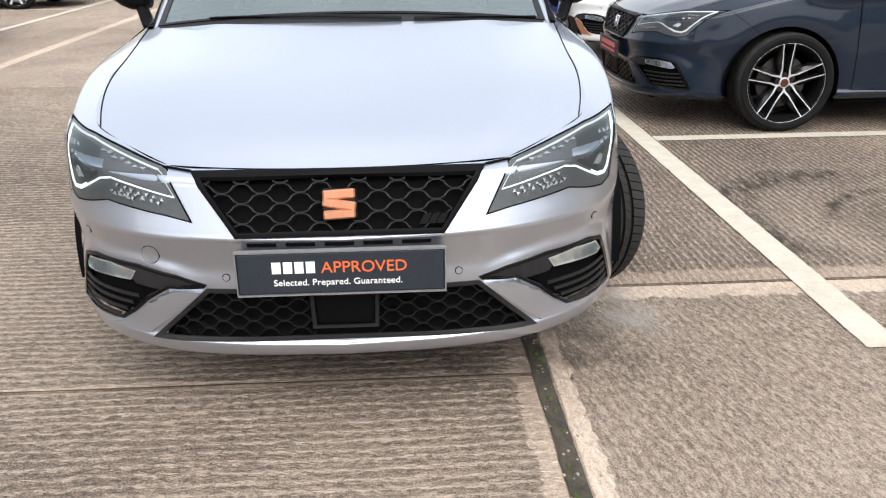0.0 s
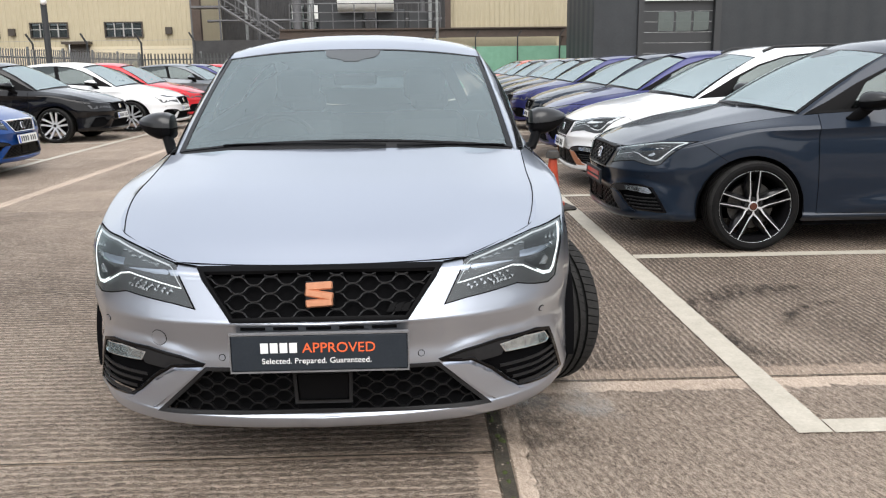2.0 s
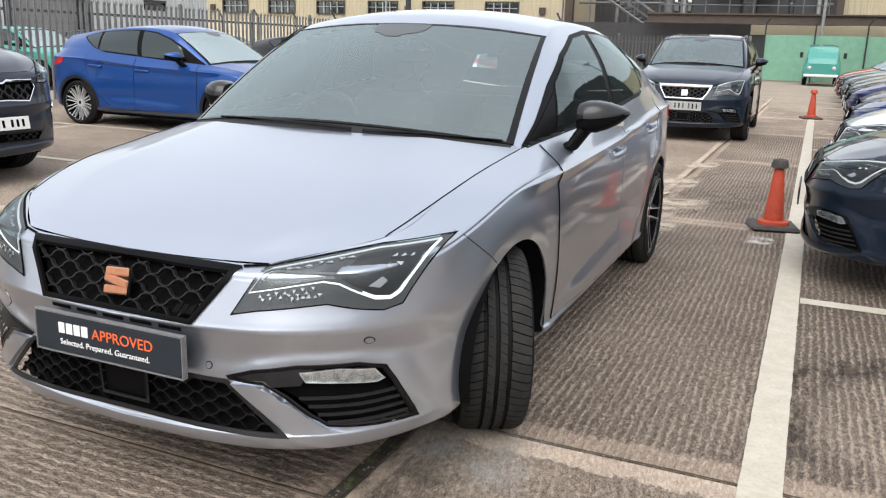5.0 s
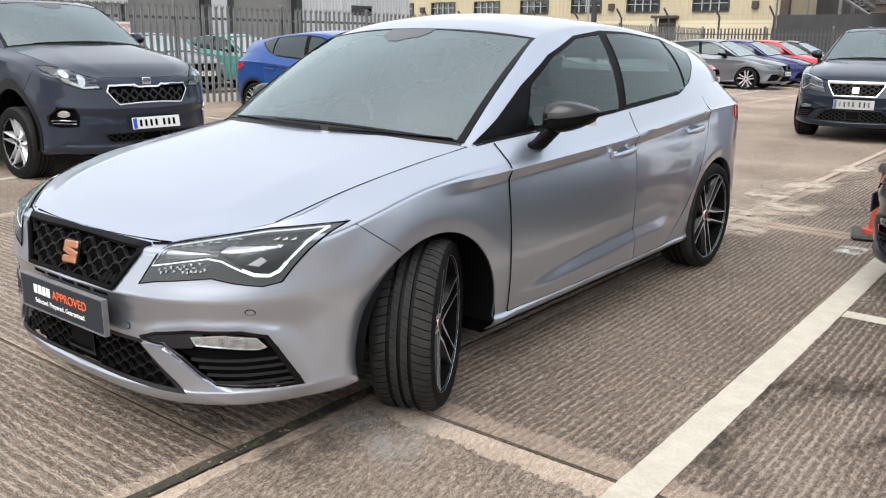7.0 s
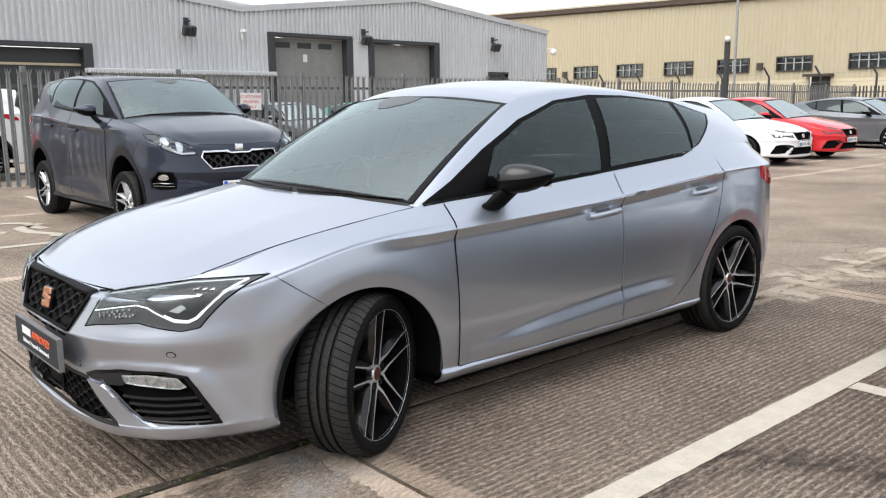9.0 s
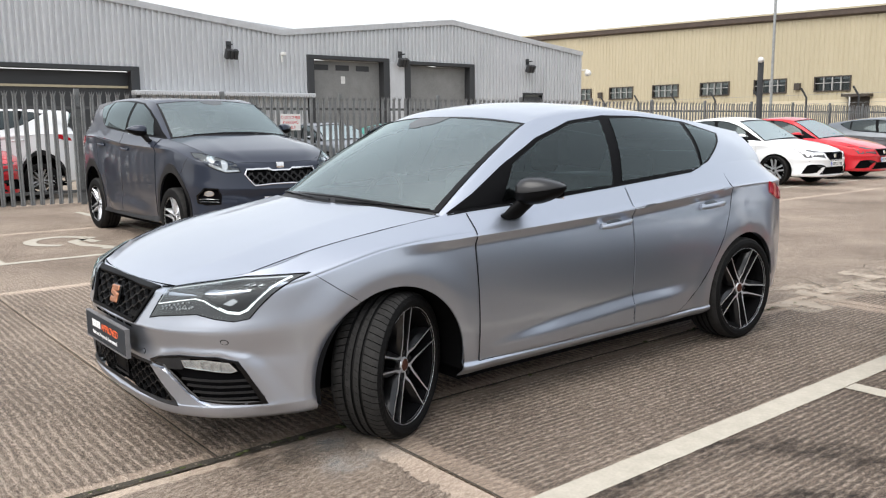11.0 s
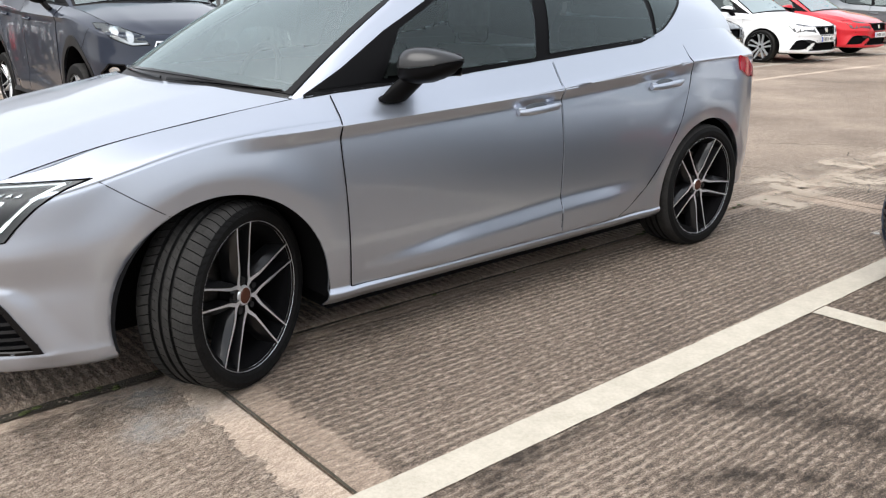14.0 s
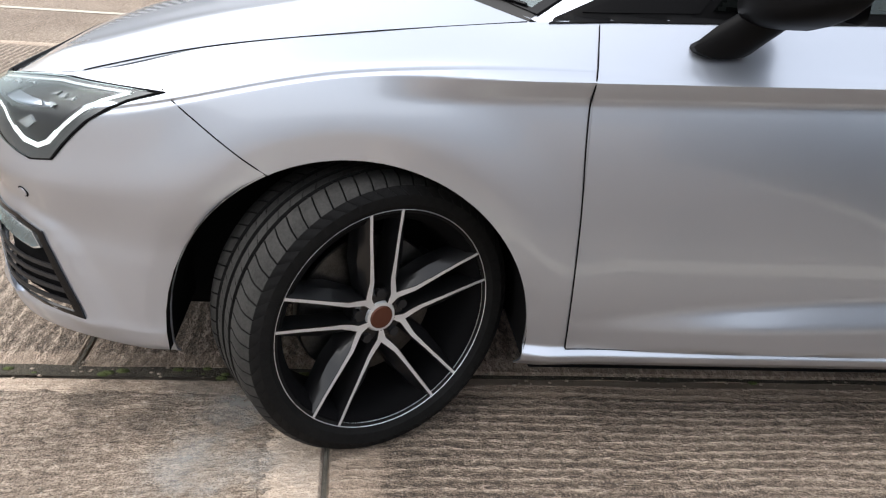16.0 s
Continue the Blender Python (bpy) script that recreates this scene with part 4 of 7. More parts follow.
        if detail:
            if suv:
                ring = [(0.740 + 0.034 * math.cos(a), 0.518 + 0.030 * math.sin(a)) for a in np.linspace(0, 2 * math.pi, 17)[:-1]]
                fl = part("fog_lamp", skin.drape(F(ring), "front", 0.014, 0.012, 0.02), CHROME, fp, "round fog lamp")
                part("lens", skin.drape(F(offset_poly(ring, 0.008)), "front", 0.018, 0.004, 0.03), LAMP, fl)
                for z in (0.432, 0.455):
                    part("bright_strip", skin.strip(F([(0.675, z), (0.80, z + 0.004)]), "front", 0.006, 0.008), CHROME, fp)
            else:
                for k in range(4):
                    z = 0.296 + 0.024 * k
                    part("slat", skin.strip(F([(0.628 - 0.022 * k, z), (0.70, z - 0.001), (0.795 - 0.009 * k, z + 0.002)]), "front", 0.009, 0.002), TRIM, fp)
                lamp = [(0.560, 0.441), (0.65, 0.450), (0.722, 0.440), (0.742, 0.408), (0.728, 0.400), (0.66, 0.408), (0.578, 0.413)]
                fl = part("fog_lamp", skin.drape(F(lamp), "front", 0.003, 0.016, 0.02), FOG, fp, "clear oblong fog lamp")
                part("lens", skin.drape(F(offset_poly(lamp, 0.004)), "front", 0.006, 0.003, 0.03), LENS, fl)
                P("bumper_fin", skin.drape(F([(0.378, 0.396), (0.47, 0.394), (0.525, 0.357), (0.580, 0.307), (0.622, 0.276), (0.66, 0.262), (0.545, 0.256)]), "front", 0.012, 0.014, cell), fin or colour)
        for x, z in (() if suv else ((0.309, 0.437), (0.711, 0.523))):
            ring = [(s * x + 0.011 * math.cos(a), z + 0.011 * math.sin(a)) for a in np.linspace(0, 2 * math.pi, 13)[:-1]]
            sn = P("parking_sensor", skin.drape(ring, "front", 0.0012, 0.003, 0.03), GAP)
            part("sensor_face", skin.drape(offset_poly(ring, 0.0022), "front", 0.0028, 0.003, 0.03), colour, sn)
    if detail > 1:
        ring = [(-0.511 + 0.026 * math.cos(a), 0.494 + 0.026 * math.sin(a)) for a in np.linspace(0, 2 * math.pi, 21)[:-1]]
        te = P("towing_eye_cover", skin.drape(ring, "front", 0.0008, 0.002, 0.03), GAP)
        part("cover_face", skin.drape(offset_poly(ring, 0.0016), "front", 0.0022, 0.002, 0.03), colour, te)
    door1 = [(1.374, 0.268), (2.470, 0.268), (2.473, 0.62), (2.466, 0.89), (2.440, 1.012), (1.90, 0.972), (1.374, 0.948), (1.354, 0.858), (1.363, 0.56)]
    door2 = [(2.480, 0.268), (2.86, 0.270), (2.97, 0.310), (3.09, 0.380), (3.225, 0.535), (3.33, 0.69), (3.378, 0.82), (3.40, 0.95), (3.375, 1.045), (2.9, 1.050), (2.450, 1.012), (2.476, 0.89), (2.483, 0.62)]
    glass1 = [(1.60, 0.990), (2.358, 1.032), (2.448, 1.372), (2.211, 1.352), (1.93, 1.268), (1.72, 1.160)]
    glass2 = [(2.438, 1.046), (3.165, 1.092), (3.215, 1.350), (2.794, 1.380), (2.538, 1.378)]
    glass3 = [(3.195, 1.104), (3.29, 1.142), (3.49, 1.240), (3.555, 1.282), (3.27, 1.345)]
    corner = [(1.345, 0.968), (1.575, 0.984), (1.68, 1.130)]
    dlo = [(1.275, 0.945), (1.405, 0.956), (1.967, 0.989), (2.40, 1.022), (3.056, 1.068), (3.274, 1.123), (3.515, 1.236), (3.60, 1.285), (3.276, 1.361), (2.794, 1.394), (2.499, 1.398), (2.211, 1.370), (1.919, 1.285), (1.664, 1.160), (1.449, 1.035)]
    pieces = [("window_surround", dlo, 0.0025, 0.004, SATIN, "gloss black window surround"), ("front_door", door1, 0.0035, 0.006, colour, ""), ("rear_door", door2, 0.0035, 0.006, colour, ""),
              ("door_glass", glass1, 0.0065, 0.003, TINT, "dark tinted window"), ("door_glass", glass2, 0.0065, 0.003, TINT, "dark tinted window"), ("quarter_glass", glass3, 0.0065, 0.003, TINT, "dark tinted window"), ("corner_trim", corner, 0.0052, 0.003, SATIN, "")]
    for nm, poly, lift, depth, mt, lab in pieces:
        fine = 0.010 if nm.endswith("door") else 0.008 if nm == "window_surround" else 0.014
        if detail > 1 and nm.endswith("glass"):
            mt, lab = (SIDE_GLASS, "clear green-tinted door window") if poly is glass1 else (PRIVACY, "dark privacy glass")
        bm = skin.drape(poly, "side", lift, depth, fine if detail > 1 else cell * 1.2, crease=lower_body.crease if nm.endswith("door") else None)
        if detail > 1 and nm == "window_surround":
            # the panes see into the cabin, so the surround stays open behind them
            panes = [offset_poly(p, 0.006) for p in (glass1, glass2, glass3)]
            bmesh.ops.delete(bm, geom=[f for f in bm.faces if any(within(p, f.calc_center_median().y, f.calc_center_median().z) for p in panes)], context="FACES")
            inner = offset_poly(dlo, 0.016)
            sides = [f for f in upper.faces if abs(f.normal.x) > 0.5]
            bmesh.ops.delete(upper, geom=[f for f in sides if within(inner, f.calc_center_median().y, f.calc_center_median().z)], context="FACES")
        if nm.endswith("door"):
            edge = poly[-3:] + poly[:1] if nm == "front_door" else poly[1:9]
            edge = [tuple(p) for p in hermite(edge, 40)]
            mirror_pair(car, "shut_line", skin.strip(edge, "side", 0.0020 if nm == "front_door" else 0.0018, 0.0040), GAP)
            mirror_pair(car, "sill_line", skin.strip([poly[0], poly[1]], "side", 0.006, 0.0012), GAP)
        mirror_pair(car, nm, bm, mt, lab)
    # slim chrome-less trim, gaps and handles
    for line, w in (([(0.528, 0.780), (0.635, 0.702), (0.732, 0.636)], 0.0026), ([(2.476, 0.27), (2.478, 0.62), (2.471, 0.89), (2.445, 1.01)], 0.0026)):
        mirror_pair(car, "panel_gap", skin.strip(line, "side", w, 0.0009), GAP)
    if not suv:
        mirror_pair(car, "bonnet_gap", skin.strip([(0.384, 0.711), (0.418, 0.7145), (0.452, 0.718)], "front", 0.005, 0.005), GAP)
    mirror_pair(car, "bonnet_gap", skin.strip([tuple(p) for p in hermite([(0.683, 0.345), (0.709, 0.45), (0.732, 0.6), (0.746, 0.9), (0.768, 1.235)], 30)], "top", 0.0034, 0.0016), GAP)
    for y, z in ((2.322, 0.826), (3.212, 0.866)):
        q, nn = skin.hit("side", y, z)
        rec = skin.drape([(y - 0.055 + 0.05 * math.cos(a) * 1.3 + 0.05, z + 0.010 + 0.022 * math.sin(a)) for a in np.linspace(0, 2 * math.pi, 17)[:-1]], "side", 0.005, 0.002, 0.03)
        # Flat oval, grey on the silver car: the handle cup's shade put into colour.
        mirror_pair(car, "handle_recess", rec, PAINTS["mid"] if colour is SILVER else colour)
        bm = bmesh.new()
        rows = []
        for u in np.linspace(-1, 1, 13):
            stand = 0.016 + 0.022 * (1 - abs(u) ** 3)
            w = 0.0155 * (1 - 0.35 * abs(u) ** 4)
            c = Vector((q.x + stand, y + 0.122 * u, z + 0.006 + 0.008 * u))
            rows.append([c + Vector((0.010 * math.cos(a), 0, w * math.sin(a))) for a in np.linspace(0, 2 * math.pi, 11)[:-1]])
        grid(rows, bm, True)
        for r in (rows[0], rows[-1]):
            bm.faces.new([bm.verts.new(v) for v in r])
        for u in (-1, 1):
            box(bm, q.x - 0.01, q.x + 0.02, y + 0.10 * u - 0.02, y + 0.10 * u + 0.02, z - 0.008, z + 0.018, 0.004)
        mirror_pair(car, "door_handle", bm, colour)
    # lower door shadow line and rear lamps
    q = [(3.84, 0.978), (3.95, 0.965), (4.08, 0.90), (4.10, 0.85), (3.98, 0.86), (3.86, 0.905)]
    mirror_pair(car, "tail_lamp", skin.drape(q, "side", 0.006, 0.008, cell), TAIL, "red tail lamp")
    # mirrors: a wedge that tapers outwards, its cap over a lower shell, on a slanting foot
    secs = ((0.868, 1.640, 1.728, 0.995, 1.075), (0.874, 1.612, 1.738, 0.985, 1.094), (0.905, 1.598, 1.748, 0.980, 1.106), (0.945, 1.606, 1.756, 0.982, 1.107), (0.985, 1.630, 1.765, 0.996, 1.100), (1.020, 1.664, 1.772, 1.016, 1.088), (1.045, 1.704, 1.776, 1.040, 1.076), (1.056, 1.742, 1.774, 1.055, 1.067))
    seam = [z0 + (z1 - z0) * 0.45 for _, _, _, z0, z1 in secs]

    def shell(upper):
        rows = []
        for (x, y0, y1, z0, z1), zs in zip(secs, seam):
            h, w = (z1 - zs if upper else zs - z0), (y1 - y0) / 2
            r = []
            for a in np.linspace(0, math.pi, 15):
                c, sn = math.cos(a), math.sin(a)
                yy = (y0 + y1) / 2 - w * math.copysign(abs(c) ** (0.85 if c > 0 else 0.35), c)
                r.append((x, yy, zs + (1 if upper else -1) * (h * sn ** (0.8 if upper else 0.6)) + (0.0012 if upper else -0.0012)))
            rows.append(r if upper else r[::-1])
        b = grid(rows)
        for r in (rows[0], rows[-1]):
            b.faces.new([b.verts.new(v) for v in r])
        bmesh.ops.remove_doubles(b, verts=b.verts, dist=0.0001)
        return b

    arm = bmesh.new()
    arm_rows = []
    for x, y0, y1, z0, z1 in ((0.835, 1.535, 1.655, 0.905, 0.935), (0.868, 1.540, 1.665, 0.912, 0.948), (0.885, 1.568, 1.690, 0.940, 0.985), (0.900, 1.600, 1.715, 0.968, 1.012), (0.915, 1.62, 1.735, 0.990, 1.03)):
        arm_rows.append([(x - 0.016 * math.sin(a), (y0 + y1) / 2 + (y1 - y0) / 2 * math.cos(a) * (1 if math.cos(a) > 0 else 0.9), (z0 + z1) / 2 + (z1 - z0) / 2 * math.sin(a)) for a in np.linspace(0, 2 * math.pi, 17)[:-1]])
    grid(arm_rows, arm, True)
    mirror_pair(car, "door_mirror", shell(True), CAP_BLACK if accents == "copper" else colour, "satin black door mirror")
    mirror_pair(car, "mirror_lower_shell", shell(False), SATIN)
    mirror_pair(car, "mirror_glass", grid([[(x, 1.752 + 0.25 * (x - 0.90) , z) for x in np.linspace(0.885, 1.03, 6)] for z in np.linspace(1.005, 1.085, 4)]), CHROME)
    mirror_pair(car, "mirror_arm", arm, SATIN)
    # screen, frit, wipers
    sc = grid([[screen_point(f, g, 0.004) for f in np.linspace(-0.968, 0.968, 25)] for g in np.linspace(0.03, 0.985, 14)])
    P("windscreen", sc, SCREEN if detail > 1 or suv or warp else SCREEN_SKY_PALE, "large raked windscreen").visible_shadow = False
    bm = bmesh.new()
    edge = [(f, 0.02) for f in np.linspace(-0.972, 0.972, 25)] + [(0.972, g) for g in np.linspace(0.06, 0.97, 12)] + [(f, 0.985) for f in np.linspace(0.972, -0.972, 25)] + [(-0.972, g) for g in np.linspace(0.97, 0.06, 12)]
    ctr = (0, 0.5)
    ring = lambda k, l: [screen_point(ctr[0] + (f - ctr[0]) * k[0], ctr[1] + (g - ctr[1]) * k[1], l) for f, g in edge]
    grid([ring((1.008, 1.01), 0.001), ring((1.008, 1.01), 0.0055), ring((0.975, 0.985), 0.0062), ring((0.975, 0.985), 0.001)], bm, True)
    P("screen_edge", bm, BLACK)
    bm = bmesh.new()
    grid([[(f * 0.735, 1.232 - 0.245 * (1 - f * f), 0.928 + 0.046 * (1 - f * f)) for f in np.linspace(-1, 1, 25)], [screen_point(f, 0.03, 0.003) for f in np.linspace(-0.97, 0.97, 25)]], bm)
    P("scuttle", bm, TRIM)
    if detail:
        P("screen_band", grid([[screen_point(f, g, 0.0022) for f in np.linspace(-0.965, 0.965, 25)] for g in (0.03, 0.055, 0.08)]), BLACK, "black printed band along the screen foot")
        for x0, x1, g0, g1 in ((-0.69, 0.24, 0.026, -0.022), (0.30, 0.93, -0.024, 0.026)):
            bm = bmesh.new()
            tube(bm, [screen_point(x0 + (x1 - x0) * u, g0 + (g1 - g0) * u, 0.008) for u in np.linspace(0, 1, 11)], 0.0042, 6)
            pivot, mid = (x1, x0) if x0 < 0 else (x0, x1)
            tube(bm, [screen_point(pivot + (mid - pivot) * u, min(g0, g1) + abs(g1 - g0) * u * 0.9 + 0.004, 0.009 + 0.003 * (0.55 - u)) for u in np.linspace(0, 0.55, 6)], 0.0042, 6)
            P("wiper", bm, BLACK)
        P("mirror_mount", grid([[screen_point(f * float(np.interp(g, (0.80, 0.83, 0.86, 0.90, 0.98), (0.05, 0.08, 0.16, 0.195, 0.21))), g, 0.0056) for f in np.linspace(-1, 1, 9)] for g in np.linspace(0.80, 0.98, 10)]), MOUNT, "dark sensor and mirror mount")
    # body and bonnet
    P("bonnet", hood, colour, "smooth bonnet")
    cut_openings(lower, holes, skin)
    P("body", lower, colour)
    if detail > 1:
        # the tailgate is open behind its screen
        back = [f for f in upper.faces if f.calc_center_median().y > 3.9 and abs(f.calc_center_median().x) < 0.52 and 1.155 < f.calc_center_median().z < 1.25 and f.normal.y > 0.2]
        bmesh.ops.delete(upper, geom=back, context="FACES")
    P("roof", upper, colour, "roof and pillars")
    rs = bmesh.new()
    grid([[(0.60 * f * k2, 3.99 + 0.05 * (1 - f * f) + y, z - 0.0 + 0.03 * (1 - f * f) * k2) for f in np.linspace(-0.9, 0.9, 11)] for k2, y, z in ((0.9, 0.03, 1.275), (1.02, 0.075, 1.12))], rs)
    P("rear_screen", rs, PRIVACY if detail > 1 else TINT)
    # underside, arch liners; the low wide black box doubles as shade below the sills
    for d in ((-0.80, 0.80, 1.32, 3.2, 0.168, 0.24), (-0.52, 0.52, 0.16, 4.1, 0.175, 0.24), (-0.58, 0.58, 0.25, 1.25, 0.21, 0.66), (-0.60, 0.60, 3.2, 3.95, 0.22, 0.8)):
        P("underbody", boxes(d), GAP)
    for cy, cz, rad in ARCHES:
        bm = lathe([(rad + 0.003, 0.886 if cy < 2 else 0.857), (rad + 0.004, 0.45)], 28, None, -0.16 if cy < 2 else 0.10, math.pi + 0.16)
        bmesh.ops.transform(bm, matrix=Matrix.Translation((0, cy, cz)), verts=bm.verts)
        mirror_pair(car, "arch_liner", bm, GAP)
    # cabin
    if detail:
        cab = empty_part("cabin", car)
        bm = bmesh.new()
        grid([[(x, y, z) for x in np.linspace(-0.66, 0.66, 9)] for y, z in ((1.12, 0.90), (1.25, 0.955), (1.45, 0.965), (1.56, 0.93), (1.58, 0.70))], bm)
        part("dashboard", bm, INTERIOR, cab)
        bm = bmesh.new()
        tube(bm, [(-0.36 + 0.185 * math.cos(a), 1.70 + 0.07 * math.sin(a), 0.90 + 0.17 * math.sin(a)) for a in np.linspace(0, 2 * math.pi, 25)], 0.015, 8)
        tube(bm, [(-0.54, 1.70, 0.90), (-0.18, 1.70, 0.90)], 0.018, 6)
        part("steering_wheel", bm, TRIM, cab)
        for x in (-0.36, 0.36):
            bm = bmesh.new()
            box(bm, x - 0.25, x + 0.25, 1.85, 2.3, 0.42, 0.60, 0.05)
            box(bm, x - 0.24, x + 0.24, 2.25, 2.40, 0.55, 1.08, 0.06, Matrix.Translation((0, 2.3, 0.6)) @ Matrix.Rotation(radians(-14), 4, "X") @ Matrix.Translation((0, -2.3, -0.6)))
            box(bm, x - 0.12, x + 0.12, 2.36, 2.46, 1.12, 1.30, 0.035)
            part("front_seat", bm, INTERIOR, cab)
        bm = bmesh.new()
        box(bm, -0.62, 0.62, 2.95, 3.15, 0.5, 1.02, 0.05)
        for x in (-0.4, 0.4):
            box(bm, x - 0.12, x + 0.12, 3.08, 3.16, 1.03, 1.16, 0.03)
        part("rear_seat", bm, INTERIOR, cab)
        part("rear_view_mirror", box(bmesh.new(), -0.11, 0.11, 1.90, 1.93, 1.22, 1.28, 0.012), TRIM, cab)
        roof = [k for k in RAIL if k[1] > 1.9]
        part("headlining", grid([[((kx - 0.035) * f, ky + 0.03, kz - 0.035 + 0.035 * (1 - f * f)) for f in np.linspace(-1, 1, 9)] for kx, ky, kz in roof]), INTERIOR, cab)
        for sx in (-1, 1):
            part("pillar_lining", grid([[(sx * (kx - 0.035 + 0.12 * g), ky + 0.02, kz - 0.035 - 0.25 * g) for g in (0, 0.5, 1)] for kx, ky, kz in roof[-3:]]), INTERIOR, cab)
        if detail > 1:
            for sx in (-1, 1):
                part("door_lining", grid([[(sx * xx, yy, zz) for yy in np.linspace(1.36, 3.6, 12)] for xx, zz in ((0.78, 0.40), (0.775, 0.72), (0.745, 0.90), (0.77, 0.975))]), INTERIOR, cab)
        part("cabin_floor", boxes((-0.7, 0.7, 1.3, 3.9, 0.33, 0.36)), INTERIOR, cab)
    if roof_bars:
        bm = bmesh.new()
        tube(bm, [(0.60, 2.0, 1.42), (0.60, 2.12, 1.465), (0.595, 2.7, 1.48), (0.58, 3.4, 1.43), (0.57, 3.55, 1.38)], 0.016, 8)
        mirror_pair(car, "roof_rail", bm, CHROME if roof_bars == "chrome" else TRIM)
    for i, y in enumerate(AXLES):
        for s in (1, -1):
            hub = new("wheel")
            hub.parent = car
            hub.matrix_local = Matrix.Translation((s * (0.762 if steer and s < 0 and i == 0 else 0.786), y, HUB)) @ Matrix.Rotation(radians(steer if i == 0 else 0), 4, "Z") @ Matrix.Rotation(math.pi if s < 0 else 0, 4, "Z") @ Matrix.Rotation(0.7 * i, 4, "X")
            wheel(style, hub, detail if not (detail == 2 and i == 1) else 1)
    if suv or face == "chrome":
        for cy, cz, rad in ARCHES:
            mirror_pair(car, "arch_trim", skin.strip([(cy + (rad + 0.022) * math.cos(a), cz + (rad + 0.022) * math.sin(a)) for a in np.linspace(-0.15, math.pi + 0.15, 26)], "side", 0.045, 0.008), TRIM)
        mirror_pair(car, "sill_trim", skin.strip([(1.30, 0.255), (2.2, 0.255), (3.2, 0.262)], "side", 0.07, 0.010), TRIM)
    if warp:
        for o in car.children_recursive:
            if o.type == "MESH" and not (o.parent and o.parent.name.startswith("wheel")):
                for v in o.data.vertices:
                    v.co = warp(v.co)
            elif o.type == "EMPTY" and o.name.startswith("wheel"):
                l, r, _ = o.matrix_basis.decompose()
                p = warp(l)
                o.matrix_basis = Matrix.LocRotScale(Vector((p[0], p[1], HUB * wheel_scale)), r, Vector((wheel_scale,) * 3))
    if suv:
        number_plate(car, -0.045, 0.545)
    return car


def within(poly, x, z):
    return sum(((a[1] > z) != (b[1] > z)) and x < (b[0] - a[0]) * (z - a[1]) / (b[1] - a[1]) + a[0] for a, b in zip(poly, poly[1:] + poly[:1])) % 2


def cut_openings(bm, holes, skin):
    """Opens the nose behind grilles and pockets."""
    gone = []
    for f in bm.faces:
        c = f.calc_center_median()
        if c.y < 0.45 and any(within(h, c.x, c.z) for h in holes):
            gone.append(f)
    hot = {v for f in gone for v in f.verts}
    bmesh.ops.delete(bm, geom=gone, context="FACES")
    # the border is drawn onto the outline, so that the opening has a clean edge
    for v in [v for v in hot if v.is_valid and v.link_faces]:
        best = None
        for h in holes:
            for a, b in zip(h, h[1:] + h[:1]):
                a, b, p = Vector(a), Vector(b), Vector((v.co.x, v.co.z))
                u = max(0.0, min(1.0, (p - a).dot(b - a) / max(1e-9, (b - a).length_squared)))
                q = a + (b - a) * u
                if best is None or (q - p).length < best[0]:
                    best = ((q - p).length, q)
        if best and best[0] < 0.022:
            v.co = skin.hit("front", best[1].x, best[1].y)[0]


def empty_part(name, parent):
    ob = new(name)
    ob.parent = parent
    return ob


def frame_ring(skin, poly, width, lift):
    """A raised frame that follows an outline on the front."""
    bm = bmesh.new()
    inner = offset_poly(poly, width)
    pts_o, pts_i = [], []
    for k in range(len(poly)):
        a, b = poly[k], poly[(k + 1) % len(poly)]
        c, d = inner[k], inner[(k + 1) % len(poly)]
        n = max(1, math.ceil(math.dist(a, b) / 0.04))
        for j in range(n):
            u = j / n
            pts_o.append((a[0] + (b[0] - a[0]) * u, a[1] + (b[1] - a[1]) * u))
            pts_i.append((c[0] + (d[0] - c[0]) * u, c[1] + (d[1] - c[1]) * u))
    O, I = [skin.hit("front", *p) for p in pts_o], [skin.hit("front", *p) for p in pts_i]
    rows = [[p - n * 0.003 for p, n in O], [p + n * lift * 0.8 for p, n in O], [p * 0.7 + q * 0.3 + n * lift for (p, n), (q, _) in zip(O, I)], [p * 0.1 + q * 0.9 + n * lift * 0.9 for (p, n), (q, _) in zip(O, I)], [q - n * 0.001 for q, n in I]]
    return grid(rows, bm, True)


def mirror_pair(car, name, bm, mat, label=""):
    """The part on the left side and its mirror image on the right."""
    other = bm.copy()
    for v in other.verts:
        v.co.x = -v.co.x
    bmesh.ops.reverse_faces(other, faces=other.faces)
    return part(name, bm, mat, car, label), part(name, other, mat, car, label)


